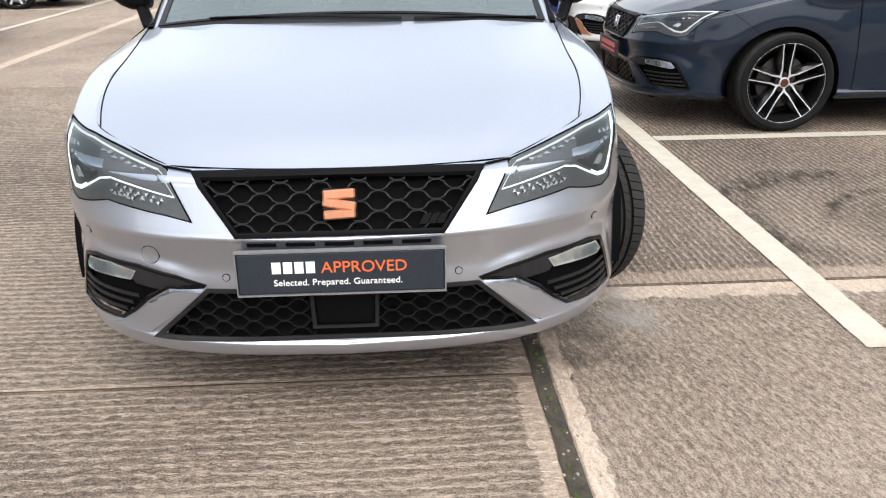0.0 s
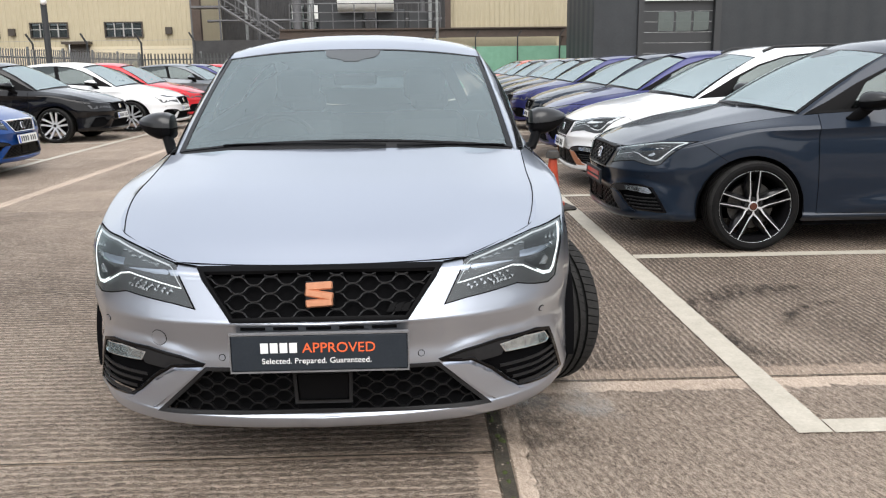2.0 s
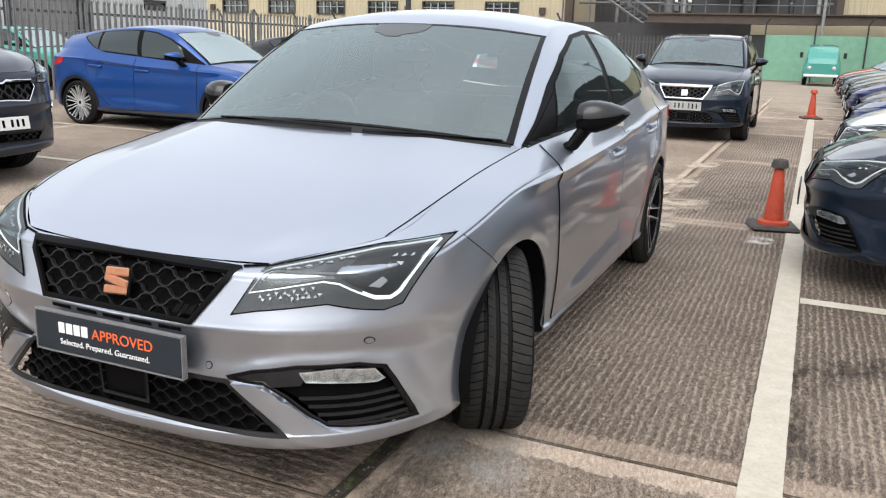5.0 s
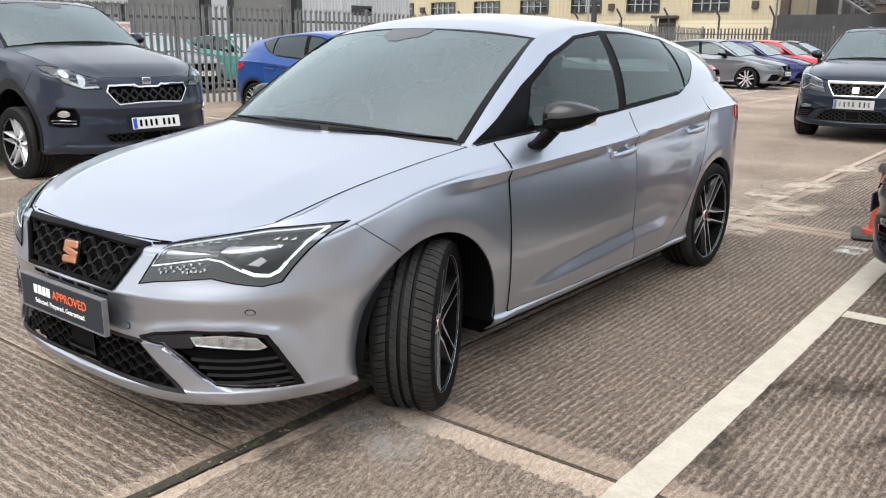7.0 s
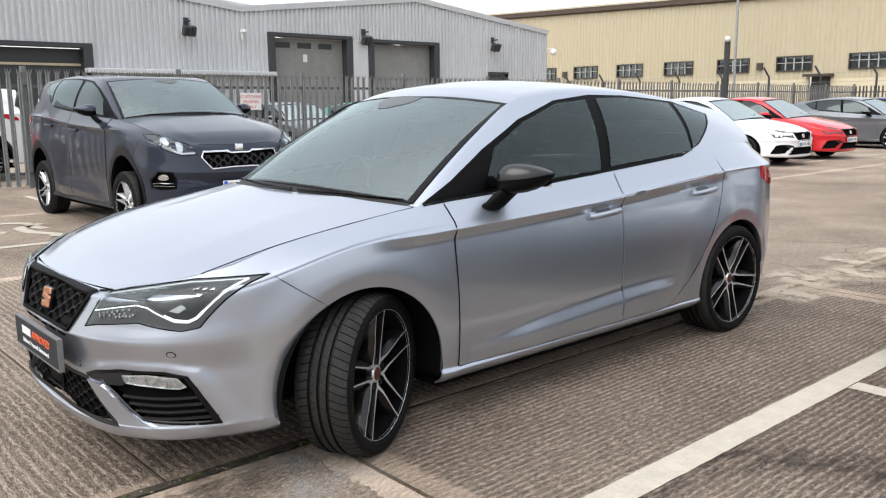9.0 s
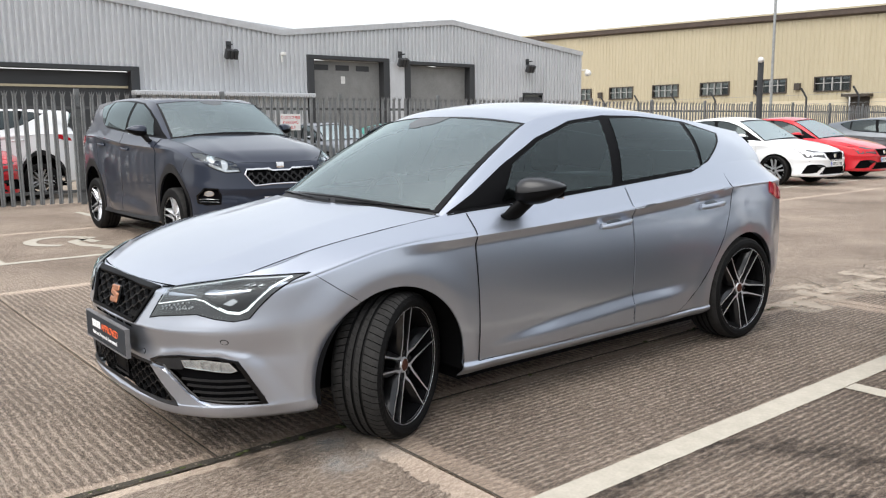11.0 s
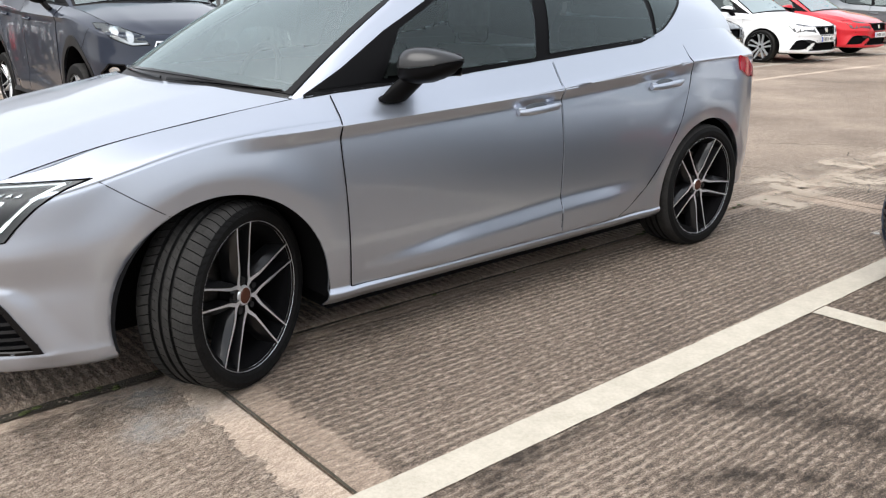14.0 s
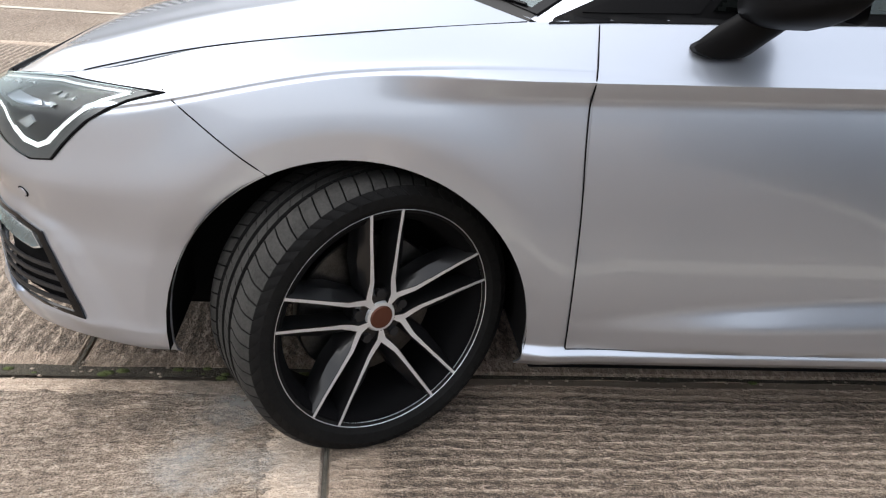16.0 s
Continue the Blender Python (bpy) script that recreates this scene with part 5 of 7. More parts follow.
# ---- the ground: one sheet, with concrete slabs laid on it ----
def concrete(name, angle, pitch, strength, pale=0.0):
    """Worn, tamped concrete: crests that run one way, exposed stones, stains, a smoother trowelled margin."""
    m = material(name, (0.3, 0.26, 0.21), 0.85)
    t, b = m.node_tree, m.node_tree.nodes["Principled BSDF"]
    geo = t.nodes.new("ShaderNodeNewGeometry")
    rot = t.nodes.new("ShaderNodeMapping")
    rot.inputs["Rotation"].default_value = (0, 0, radians(angle))
    t.links.new(geo.outputs["Position"], rot.inputs[0])
    long_ = t.nodes.new("ShaderNodeMapping")
    long_.inputs["Scale"].default_value = (0.45, 1, 1)
    t.links.new(rot.outputs[0], long_.inputs[0])

    def noise_(scale, detail, rough, src):
        n = node(m, "ShaderNodeTexNoise", Scale=scale, Detail=detail, Roughness=rough)
        t.links.new(src, n.inputs["Vector"])
        return n.outputs["Fac"]

    def math_(op, a, c=None):
        n = t.nodes.new("ShaderNodeMath")
        n.operation = op
        for i, v in enumerate((a, c)):
            if v is None:
                continue
            if isinstance(v, (int, float)):
                n.inputs[i].default_value = v
            else:
                t.links.new(v, n.inputs[i])
        return n.outputs[0]

    def range_(v, a, c, lo, hi):
        n = node(m, "ShaderNodeMapRange", From_Min=a, From_Max=c, To_Min=lo, To_Max=hi)
        t.links.new(v, n.inputs["Value"])
        return n.outputs[0]

    pos = geo.outputs["Position"]
    warp, fine, mid = noise_(2.2, 4.0, 0.6, rot.outputs[0]), noise_(26.0, 4.0, 0.7, long_.outputs[0]), noise_(80.0, 5.0, 0.75, long_.outputs[0])
    grit, big, worn = noise_(190.0, 3.0, 0.75, pos), noise_(0.55, 7.0, 0.62, pos), noise_(1.7, 6.0, 0.7, pos)
    sep = t.nodes.new("ShaderNodeSeparateXYZ")
    t.links.new(rot.outputs[0], sep.inputs[0])
    # crests about 40 mm apart, wavering, uneven in width and broken
    ph = math_("ADD", math_("MULTIPLY", sep.outputs["Y"], pitch), math_("ADD", math_("MULTIPLY", warp, 9.0), math_("ADD", math_("MULTIPLY", fine, 5.0), math_("MULTIPLY", mid, 3.6))))
    rib = math_("POWER", math_("ADD", math_("MULTIPLY", math_("SINE", ph), 0.5), 0.5), 2.2)
    rib = math_("MULTIPLY", rib, math_("MULTIPLY", range_(worn, 0.36, 0.60, 0.5 * strength, strength), range_(fine, 0.30, 0.62, 0.6, 1.15)))
    peb = t.nodes.new("ShaderNodeTexVoronoi")
    peb.inputs["Scale"].default_value = 72.0
    jit = node(m, "ShaderNodeTexNoise", Scale=38.0, Detail=3.0, Roughness=0.7)
    t.links.new(long_.outputs[0], jit.inputs["Vector"])
    bend = t.nodes.new("ShaderNodeVectorMath")
    bend.operation = "MULTIPLY_ADD"
    bend.inputs[1].default_value = (0.045, 0.045, 0.0)
    t.links.new(jit.outputs["Color"], bend.inputs[0])
    t.links.new(long_.outputs[0], bend.inputs[2])
    t.links.new(bend.outputs[0], peb.inputs["Vector"])
    crust = range_(math_("ADD", peb.outputs["Distance"], math_("MULTIPLY", math_("SUBTRACT", mid, 0.5), 0.9)), 0.15, 0.55, 1.0, 0.0)
    rib = math_("MULTIPLY", rib, range_(crust, 0.0, 1.0, 0.55, 1.15))
    # the margin: trowelled smoother, its inner edge uneven
    att = t.nodes.new("ShaderNodeAttribute")
    att.attribute_name = "margin"
    flat = range_(math_("ADD", att.outputs["Fac"], math_("MULTIPLY", math_("SUBTRACT", fine, 0.5), 0.9)), 0.30, 0.42, 0.0, 1.0)
    rough_ = math_("SUBTRACT", 1.0, math_("MULTIPLY", flat, 0.72))
    rib = math_("MULTIPLY", rib, rough_)
    stone = t.nodes.new("ShaderNodeTexVoronoi")
    stone.inputs["Scale"].default_value = 75.0
    t.links.new(pos, stone.inputs["Vector"])
    ramp = t.nodes.new("ShaderNodeValToRGB")
    e = ramp.color_ramp.elements
    e[0].position, e[0].color = 0.27, (0.088, 0.067, 0.051, 1)
    e[1].position, e[1].color = 0.76, (0.65, 0.530, 0.425, 1)
    k = e.new(0.5)
    k.color = (0.318, 0.242, 0.184, 1)
    coarse = math_("ADD", math_("MULTIPLY", math_("SUBTRACT", mid, 0.5), 1.2), math_("ADD", math_("MULTIPLY", math_("SUBTRACT", grit, 0.5), 1.1), math_("MULTIPLY", math_("SUBTRACT", crust, 0.5), 0.16)))
    # Crests paler than grooves: relief shading is put into the tone too.
    tone = math_("ADD", math_("MULTIPLY", math_("SUBTRACT", big, 0.5), 0.55), math_("ADD", math_("MULTIPLY", rib, 0.50), math_("ADD", 0.44 + pale, math_("MULTIPLY", coarse, range_(rough_, 0.0, 1.0, 0.35, 1.0)))))
    tone = math_("ADD", tone, math_("MULTIPLY", flat, 0.055))
    t.links.new(tone, ramp.inputs[0])
    # pale and dark stones here and there
    pick = t.nodes.new("ShaderNodeSeparateColor")
    t.links.new(stone.outputs["Color"], pick.inputs[0])
    st = math_("MULTIPLY", range_(stone.outputs["Distance"], 0.10, 0.26, 1.0, 0.0), rough_)
    last = ramp.outputs[0]
    for gate, col, amount in ((math_("GREATER_THAN", pick.outputs[0], 0.86), (0.60, 0.54, 0.47, 1), 0.65), (math_("GREATER_THAN", pick.outputs[1], 0.84), (0.09, 0.075, 0.065, 1), 0.6)):
        mix = t.nodes.new("ShaderNodeMixRGB")
        mix.inputs[2].default_value = col
        t.links.new(math_("MULTIPLY", math_("MULTIPLY", st, gate), amount), mix.inputs[0])
        t.links.new(last, mix.inputs[1])
        last = mix.outputs[0]
    t.links.new(last, b.inputs["Base Color"])
    h = math_("ADD", math_("MULTIPLY", rib, 1.1), math_("MULTIPLY", rough_, math_("ADD", math_("MULTIPLY", mid, 1.2), math_("ADD", math_("MULTIPLY", grit, 0.7), math_("MULTIPLY", crust, 0.45)))))
    bp = node(m, "ShaderNodeBump", Strength=1.0, Distance=0.022)
    t.links.new(h, bp.inputs["Height"])
    t.links.new(bp.outputs[0], b.inputs["Normal"])
    return m


RIB_X, RIB_Y, RIB_WORN = concrete("concrete_ribs_across", 0, 146.0, 0.9, 0.05), concrete("concrete_ribs_along", 90, 182.0, 0.85), concrete("concrete_worn_aggregate", 78, 150.0, 0.3, 0.155)
RIB_FAINT = concrete("concrete_faint_ribs", 0, 146.0, 0.14, 0.13)
SMOOTH = vary(material("loose_stone", (0.38, 0.32, 0.26), 0.85), 3.2, (0.22, 0.18, 0.14), (0.42, 0.35, 0.28), bump=0.5, bump_scale=170, distance=0.004)
SOIL = vary(material("joint_soil", (0.05, 0.04, 0.03), 0.95), 16, (0.02, 0.017, 0.013), (0.10, 0.085, 0.06), bump=0.9, bump_scale=120)
MOSS = vary(material("moss", (0.05, 0.07, 0.015), 0.95), 40, (0.03, 0.05, 0.01), (0.10, 0.12, 0.03), bump=0.9, bump_scale=200)
FAR = vary(material("far_concrete", (0.33, 0.28, 0.22), 0.9), 0.5, (0.22, 0.18, 0.14), (0.33, 0.275, 0.215), bump=0.3, bump_scale=60)


def line_paint():
    m = vary(material("white_line_paint", (0.75, 0.72, 0.64), 0.7), 9, (0.37, 0.335, 0.272), (0.53, 0.487, 0.41), bump=0.4, bump_scale=140, distance=0.003)
    return m


LINE = line_paint()
ground = link("ground", grid([[(x, y, -0.02) for x in (-400, -60, -20, 0, 20, 60, 400)] for y in (-400, -60, -20, 0, 20, 60, 400)]), FAR, smooth=False)
tagged(ground, "wide bare concrete car park ground", "ground", kind="structure")


def slab(x0, x1, y0, y1, ribs, bx=0.13, by=0.16):
    """One cast slab: ribbed field, smoother trowelled margin, rounded arris."""
    g = 0.007
    bm = bmesh.new()
    ins = lambda dx, dy: [(x0 + g + dx, y0 + g + dy), (x1 - g - dx, y0 + g + dy), (x1 - g - dx, y1 - g - dy), (x0 + g + dx, y1 - g - dy)]
    rings = [[(x, y, z) for x, y in ins(dx, dy)] for dx, dy, z in ((0, 0, -0.02), (0, 0, -0.006), (0.006, 0.006, 0.0), (bx * 1.4, by * 1.4, 0.0))]
    lay = bm.verts.layers.float.new("margin")
    grid(rings, bm, True)
    bm.verts.ensure_lookup_table()
    for i, v in enumerate(bm.verts):
        v[lay] = 1.0 if i < 12 else 0.0
    bm.faces.new([bm.verts[i] for i in range(12, 16)])
    return link("slab", bm, ribs, ground, smooth=False)


xs_left, xs_right = [-12.6, -8.2, -3.85, 0.56], [0.60, 4.95, 9.4, 14.0]
for i in range(3):
    for k in range(-2, 5):
        y = 0.22 + 5.28 * k
        slab(xs_left[i], xs_left[i + 1], y, y + 5.28, RIB_X if i == 2 and k < 1 else RIB_FAINT, 0.075, 0.012)
        y = 0.86 + 4.22 * k
        slab(xs_right[i], xs_right[i + 1], y, y + 4.22, RIB_FAINT if k > 2 else RIB_Y if k >= 0 else RIB_WORN, 0.075, 0.14)
# soil and moss in the long joint
bm = bmesh.new()
ys = np.linspace(-12, 24, 420)
r1 = [(0.58 - (0.026 if y < 1.0 else 0.011 if y < 4.2 else 0.006) - 0.009 * noise.noise((y * 5, 0, 0)), y, -0.001 + 0.0035) for y in ys]
r2 = [(0.58 + 0.004 * noise.noise((y * 9, 4, 0)), y, 0.0045) for y in ys]
r3 = [(0.58 + (0.024 if y < 1.0 else 0.010 if y < 4.2 else 0.005) + 0.009 * noise.noise((y * 6, 9, 0)), y, 0.0035) for y in ys]
grid([r1, r2, r3], bm)
tagged(link("joint_filling", bm, SOIL), "dark soil packed into a slab joint", "joint filling", kind="structure")
bm = bmesh.new()
rnd = random.Random(4)
for k in range(90):
    y = rnd.uniform(-1.9, 1.1) if k < 60 else rnd.uniform(1.1, 9)
    r = rnd.uniform(0.004, 0.013)
    bmesh.ops.create_icosphere(bm, subdivisions=1, radius=r, matrix=Matrix.Translation((0.58 + rnd.gauss(0, 0.012), y, 0.004)) @ Matrix.Diagonal((1, 1.6, 0.45, 1)))
tagged(link("moss", bm, MOSS), "green moss tufts in the slab joint", "moss", kind="stuff")
bm = bmesh.new()
for k in range(260):
    y, r = rnd.uniform(-1.9, 3), rnd.uniform(0.002, 0.0055)
    bmesh.ops.create_icosphere(bm, subdivisions=1, radius=r, matrix=Matrix.Translation((0.58 + rnd.gauss(0, 0.03), y, 0.003)) @ Matrix.Diagonal((1, 1.3, 0.7, 1)))
tagged(link("grit", bm, SMOOTH), "small loose stones along the slab joint", "grit", kind="stuff")
# fine dark joints
for n_, x0, x1, y in (("a", 0.6, 14, 0.86), ("b", 0.6, 14, 5.08), ("c", 0.6, 14, 9.3), ("d", -12, 0.56, 0.22), ("e", -12, 0.56, 5.5), ("f", -12, 0.56, 10.78)):
    xs = np.linspace(x0, x1, 160)
    bm = grid([[(x, y - 0.0045 + 0.003 * noise.noise((x * 7, y, 1)), 0.0025) for x in xs], [(x, y + 0.0045 + 0.003 * noise.noise((x * 7, y, 5)), 0.0025) for x in xs]])
    tagged(link("joint_filling", bm, SOIL), "dark narrow joint between concrete slabs", "joint filling", kind="structure")


def painted(name, x0, x1, y0, y1, label="worn white painted parking line", seed=0):
    """A painted line with a ragged edge, a film above the slab."""
    along = (y1 - y0) > (x1 - x0)
    a0, a1 = (y0, y1) if along else (x0, x1)
    b0, b1 = (x0, x1) if along else (y0, y1)
    n = max(2, int((a1 - a0) / 0.02)) if (a1 - a0) < 14 else 700
    rows = []
    for j, b in enumerate((b0, (b0 + b1) / 2, b1)):
        r = []
        for a in np.linspace(a0, a1, n):
            w = 0.0 if j == 1 else 0.003 * noise.noise((a * 11, seed + j * 7, 0)) + 0.0045 * noise.noise((a * 47, seed + j * 3, 2))
            r.append((b + w, a, 0.005) if along else (a, b + w, 0.005))
        rows.append(r)
    return tagged(link(name, grid(rows), LINE, smooth=False), label, "road marking", "parking lines", "structure")


painted("parking_line", 1.665, 1.795, 0.30, 36, seed=1)
for k in range(12):
    y = 0.295 + 2.765 * k
    painted("parking_line", 1.80, 6.4, y, y + 0.115, seed=k + 5)
painted("parking_line", -5.30, -5.18, 4.6, 34, seed=31)
for k in range(11):
    y = 7.5 + 2.72 * (k - 1)
    painted("parking_line", -9.6, -5.31, y - 0.06, y + 0.05, seed=k + 40)
for y in (0.55, 2.68):
    painted("parking_line", -10.6, -5.6, y, y + 0.11, seed=70 + int(y))
painted("parking_line", -5.6, -5.48, -2.5, 2.8, seed=77)


# ---- buildings ----
CREAM = vary(material("cream_cladding", (0.62, 0.54, 0.38), 0.6), 0.8, (0.40, 0.348, 0.235), (0.46, 0.404, 0.287), stretch=(1, 1, 0.25))
CREAM_LOW = vary(material("cream_plinth_wall", (0.62, 0.53, 0.37), 0.7), 1.2, (0.50, 0.44, 0.31), (0.60, 0.53, 0.39))
GREY_CLAD = vary(material("grey_cladding", (0.47, 0.48, 0.49), 0.5, 0.1), 0.7, (0.45, 0.462, 0.48), (0.56, 0.572, 0.59), stretch=(1, 1, 0.3))
CHARCOAL = vary(material("charcoal_cladding", (0.045, 0.05, 0.057), 0.55), 1.5, (0.017, 0.020, 0.024), (0.029, 0.033, 0.038))
BROWN = vary(material("brown_beam_paint", (0.06, 0.04, 0.03), 0.6), 3, (0.045, 0.03, 0.024), (0.085, 0.06, 0.045))
SHUTTER = vary(material("grey_shutter", (0.20, 0.20, 0.195), 0.5), 2, (0.17, 0.17, 0.165), (0.24, 0.24, 0.235))
DARK_FRAME = material("dark_frame", (0.03, 0.032, 0.035), 0.5)
GALV = vary(material("galvanised_steel", (0.3, 0.31, 0.31), 0.5, 0.5), 8, (0.20, 0.21, 0.21), (0.38, 0.39, 0.39))
ROOF_SHEET = vary(material("roof_sheet", (0.35, 0.36, 0.37), 0.6), 1, (0.3, 0.31, 0.32), (0.4, 0.41, 0.42))
PANE = glazing("building_pane", (0.3, 0.33, 0.35), 0.3)
FRAME_WHITE = vary(material("window_frame_white", (0.7, 0.7, 0.68), 0.5), 5, (0.62, 0.62, 0.6), (0.75, 0.75, 0.73))
FRAME_GREY = vary(material("window_bar_grey", (0.34, 0.34, 0.33), 0.5), 5, (0.28, 0.28, 0.27), (0.42, 0.42, 0.41))
# one near-black tone for the recessed bay's back and low walls
PLANT_DARK = vary(material("near_black_plant_steel", (0.03, 0.03, 0.032), 0.6), 2, (0.018, 0.018, 0.02), (0.045, 0.044, 0.045))
DULL_STEEL = vary(material("dull_stair_steel", (0.12, 0.12, 0.125), 0.55, 0.3), 6, (0.08, 0.08, 0.084), (0.17, 0.17, 0.175))
GREEN_MESH = vary(material("green_mesh", (0.12, 0.36, 0.22), 0.8), 3, (0.13, 0.29, 0.20), (0.20, 0.38, 0.28))
BROWN_FRAME = material("brown_window_frame", (0.05, 0.04, 0.032), 0.5)


def ribbed(p0, p1, z0, tops, rib=0.30, depth=0.035, thick=0.18, holes=()):
    """Profiled sheet between two plan points; tops gives the top height along it; holes (from, to, z0, z1) stay open."""
    a, b = Vector(p0), Vector(p1)
    run = (b - a).length
    d = (b - a) / run
    nrm = Vector((-d.y, d.x))
    bm = bmesh.new()
    n = int(run / rib)
    cuts = sorted({0.0, run} | {h for q in holes for h in q[:2]})
    us = sorted({k * run / n + o for k in range(n) for o in (0, run / n * 0.42, run / n * 0.5, run / n * 0.92)} | set(cuts))
    off = lambda u: depth if 0.46 < ((u / (run / n)) % 1 + 1e-6) < 0.96 else 0.0
    top = lambda u: float(np.interp(u / run, [t[0] for t in tops], [t[1] for t in tops]))

    def P(u, z, o):
        q = a + d * u + nrm * o
        return bm.verts.new((q.x, q.y, z))

    for u0, u1 in zip(us, us[1:]):
        if u1 - u0 < 1e-5:
            continue
        mid = (u0 + u1) / 2
        spans = [(z0, None)]
        for h in holes:
            if h[0] < mid < h[1]:
                spans = [(z0, h[2]), (h[3], None)] if h[2] > z0 else [(h[3], None)]
        for lo, hi in spans:
            if hi is not None and hi - lo < 0.01:
                continue
            bm.faces.new((P(u0, lo, off(u0)), P(u1, lo, off(u1)), P(u1, hi or top(u1), off(u1)), P(u0, hi or top(u0), off(u0))))
    # back sheet gives the wall its thickness
    for u0, u1 in zip(cuts, cuts[1:]):
        mid = (u0 + u1) / 2
        lo = z0
        for h in holes:
            if h[0] < mid < h[1]:
                lo = h[3]
        bm.faces.new((P(u0, lo, -thick), P(u1, lo, -thick), P(u1, top(u1), -thick), P(u0, top(u0), -thick)))
    bmesh.ops.remove_doubles(bm, verts=bm.verts, dist=0.0005)
    return bm


# grey shed along x = -26, two gables
shed = empty("industrial_shed", "grey corrugated metal industrial shed with roller shutters", "building")
x = -26.0
tops = [(0, 5.0), (8.8 / 44, 6.0), (17.4 / 44, 5.0), (26.6 / 44, 6.02), (35.2 / 44, 5.03), (1, 6.0)]
doors = [(23.0, 29.2, 0.0, 3.34), (12.31, 16.27, 0.0, 4.06), (7.48, 11.45, 0.0, 4.0), (2.9, 4.3, 2.45, 2.9)]
# the wall runs from its far end (y 32.2) back towards y -11.8
part("wall", ribbed((x, 32.2), (x, -11.8), 0.0, [(0, 5.0), (0.2, 6.0), (0.395, 5.03), (0.59, 6.02), (0.79, 5.03), (1, 6.0)], 0.20, 0.055, 0.18, doors), GREY_CLAD, shed, "pale grey corrugated cladding", angle=20)
part("end_wall", ribbed((-44, 32.2), (x, 32.2), 0.0, [(0, 5.0), (1, 5.0)], 0.3, 0.045, 0.18), GREY_CLAD, shed)
for u0, u1, z0, z1 in doors[:3]:
    y0, y1 = 32.2 - u1, 32.2 - u0
    bm = grid([[(x - 0.27 + 0.014 * (k % 2), y0 + 0.05, k * 0.06), (x - 0.27 + 0.014 * (k % 2), y1 - 0.05, k * 0.06)] for k in range(int(z1 / 0.06) + 1)])
    sh = part("shutter", bm, SHUTTER if u0 < 20 else DARK_FRAME, shed, "grey roller shutter, closed")
    part("shutter_frame", boxes((x - 0.3, x + 0.12, y0 - 0.02, y0 + 0.28, 0, z1 - 0.01), (x - 0.3, x + 0.12, y1 - 0.28, y1 + 0.02, 0, z1 - 0.01), (x - 0.3, x + 0.12, y0 - 0.02, y1 + 0.02, z1 - 0.01, z1 + 0.14), bevel=0.01), DARK_FRAME, shed)
    if 12 < u0 < 13:
        for k in range(3):
            part("shutter_window", boxes((x - 0.258, x - 0.245, y0 + 0.5 + 1.0 * k, y0 + 1.15 + 1.0 * k, z1 - 0.42, z1 - 0.2), bevel=0.004), DARK_FRAME, sh)
        part("shutter_notice", boxes((x - 0.258, x - 0.25, y0 + 1.75, y0 + 1.95, z1 - 0.95, z1 - 0.65)), FRAME_WHITE, sh)
    if u0 > 20:
        part("shutter_rail", boxes((x - 0.25, x - 0.2, y0 + 0.3, y1 - 0.3, z1 - 0.6, z1 - 0.52)), CREAM, sh, "yellow bottom rail of a half-open shutter")
part("eaves_trim", grid([[(x + dx, 32.2 - u, z + dz) for u, z in ((0, 5.0), (8.8, 6.0), (17.38, 5.03), (25.96, 6.02), (34.76, 5.03), (44, 6.0))] for dx, dz in ((0.10, -0.16), (0.12, 0.06), (-0.5, 0.08))]), GREY_CLAD, shed, "pale grey verge trim", angle=20)
part("roof", grid([[(xx, 32.2 - u, z + 0.07) for u, z in ((0, 5.0), (8.8, 6.0), (17.38, 5.03), (25.96, 6.02), (34.76, 5.03), (44, 6.0))] for xx in (x - 0.4, -44)]), ROOF_SHEET, shed, angle=10)
part("lower_canopy", boxes((x + 0.05, x + 0.55, 8.9, 16.0, 2.50, 2.66), bevel=0.02), GREY_CLAD, shed, "narrow grey ledge over the loading bay")
part("wall_vent", boxes((x - 0.1, x + 0.06, 27.9, 29.3, 2.46, 2.52), (x - 0.1, x + 0.02, 28.0, 29.2, 2.52, 2.72), (x - 0.1, x + 0.09, 27.9, 29.3, 2.80, 2.9)), DARK_FRAME, shed)
part("pier", boxes((x - 0.2, x + 0.09, 19.93, 20.72, 0.0, 4.05), bevel=0.01), GREY_CLAD, shed)


def wall_light(y, z):
    lt = empty("flood_light", "black floodlight bracketed on a metal wall", "floodlight", "shed floodlights", place=Matrix.Translation((x + 0.05, y, z)))
    part("bracket", boxes((0, 0.35, -0.03, 0.03, 0.12, 0.17), (0.0, 0.04, -0.1, 0.1, 0.0, 0.28)), DARK_FRAME, lt)
    bm = bmesh.new()
    for k in range(3):
        box(bm, 0.22, 0.42, -0.24 + 0.17 * k, -0.1 + 0.17 * k, -0.26, 0.10, 0.02, Matrix.Rotation(radians(25), 4, "Y"))
    part("lamp_head", bm, DARK_FRAME, lt)


for y in (12.6, 20.5, 28.2):
    wall_light(y, 4.25)
cam_box = empty("wall_camera", "small white security camera on a metal wall", "camera", place=Matrix.Translation((x + 0.05, 14.8, 4.1)))
part("camera_body", boxes((0.0, 0.3, -0.06, 0.06, 0.0, 0.12), (0.0, 0.08, -0.04, 0.04, -0.25, 0.0), bevel=0.02), FRAME_WHITE, cam_box)
cam_box = empty("dome_camera", "white dome camera on a bracket at the shed corner", "camera", place=Matrix.Translation((x + 0.05, 32.15, 4.0)))
part("bracket", boxes((-0.05, 0.4, -0.03, 0.03, 0.1, 0.16)), FRAME_WHITE, cam_box)
bm = bmesh.new()
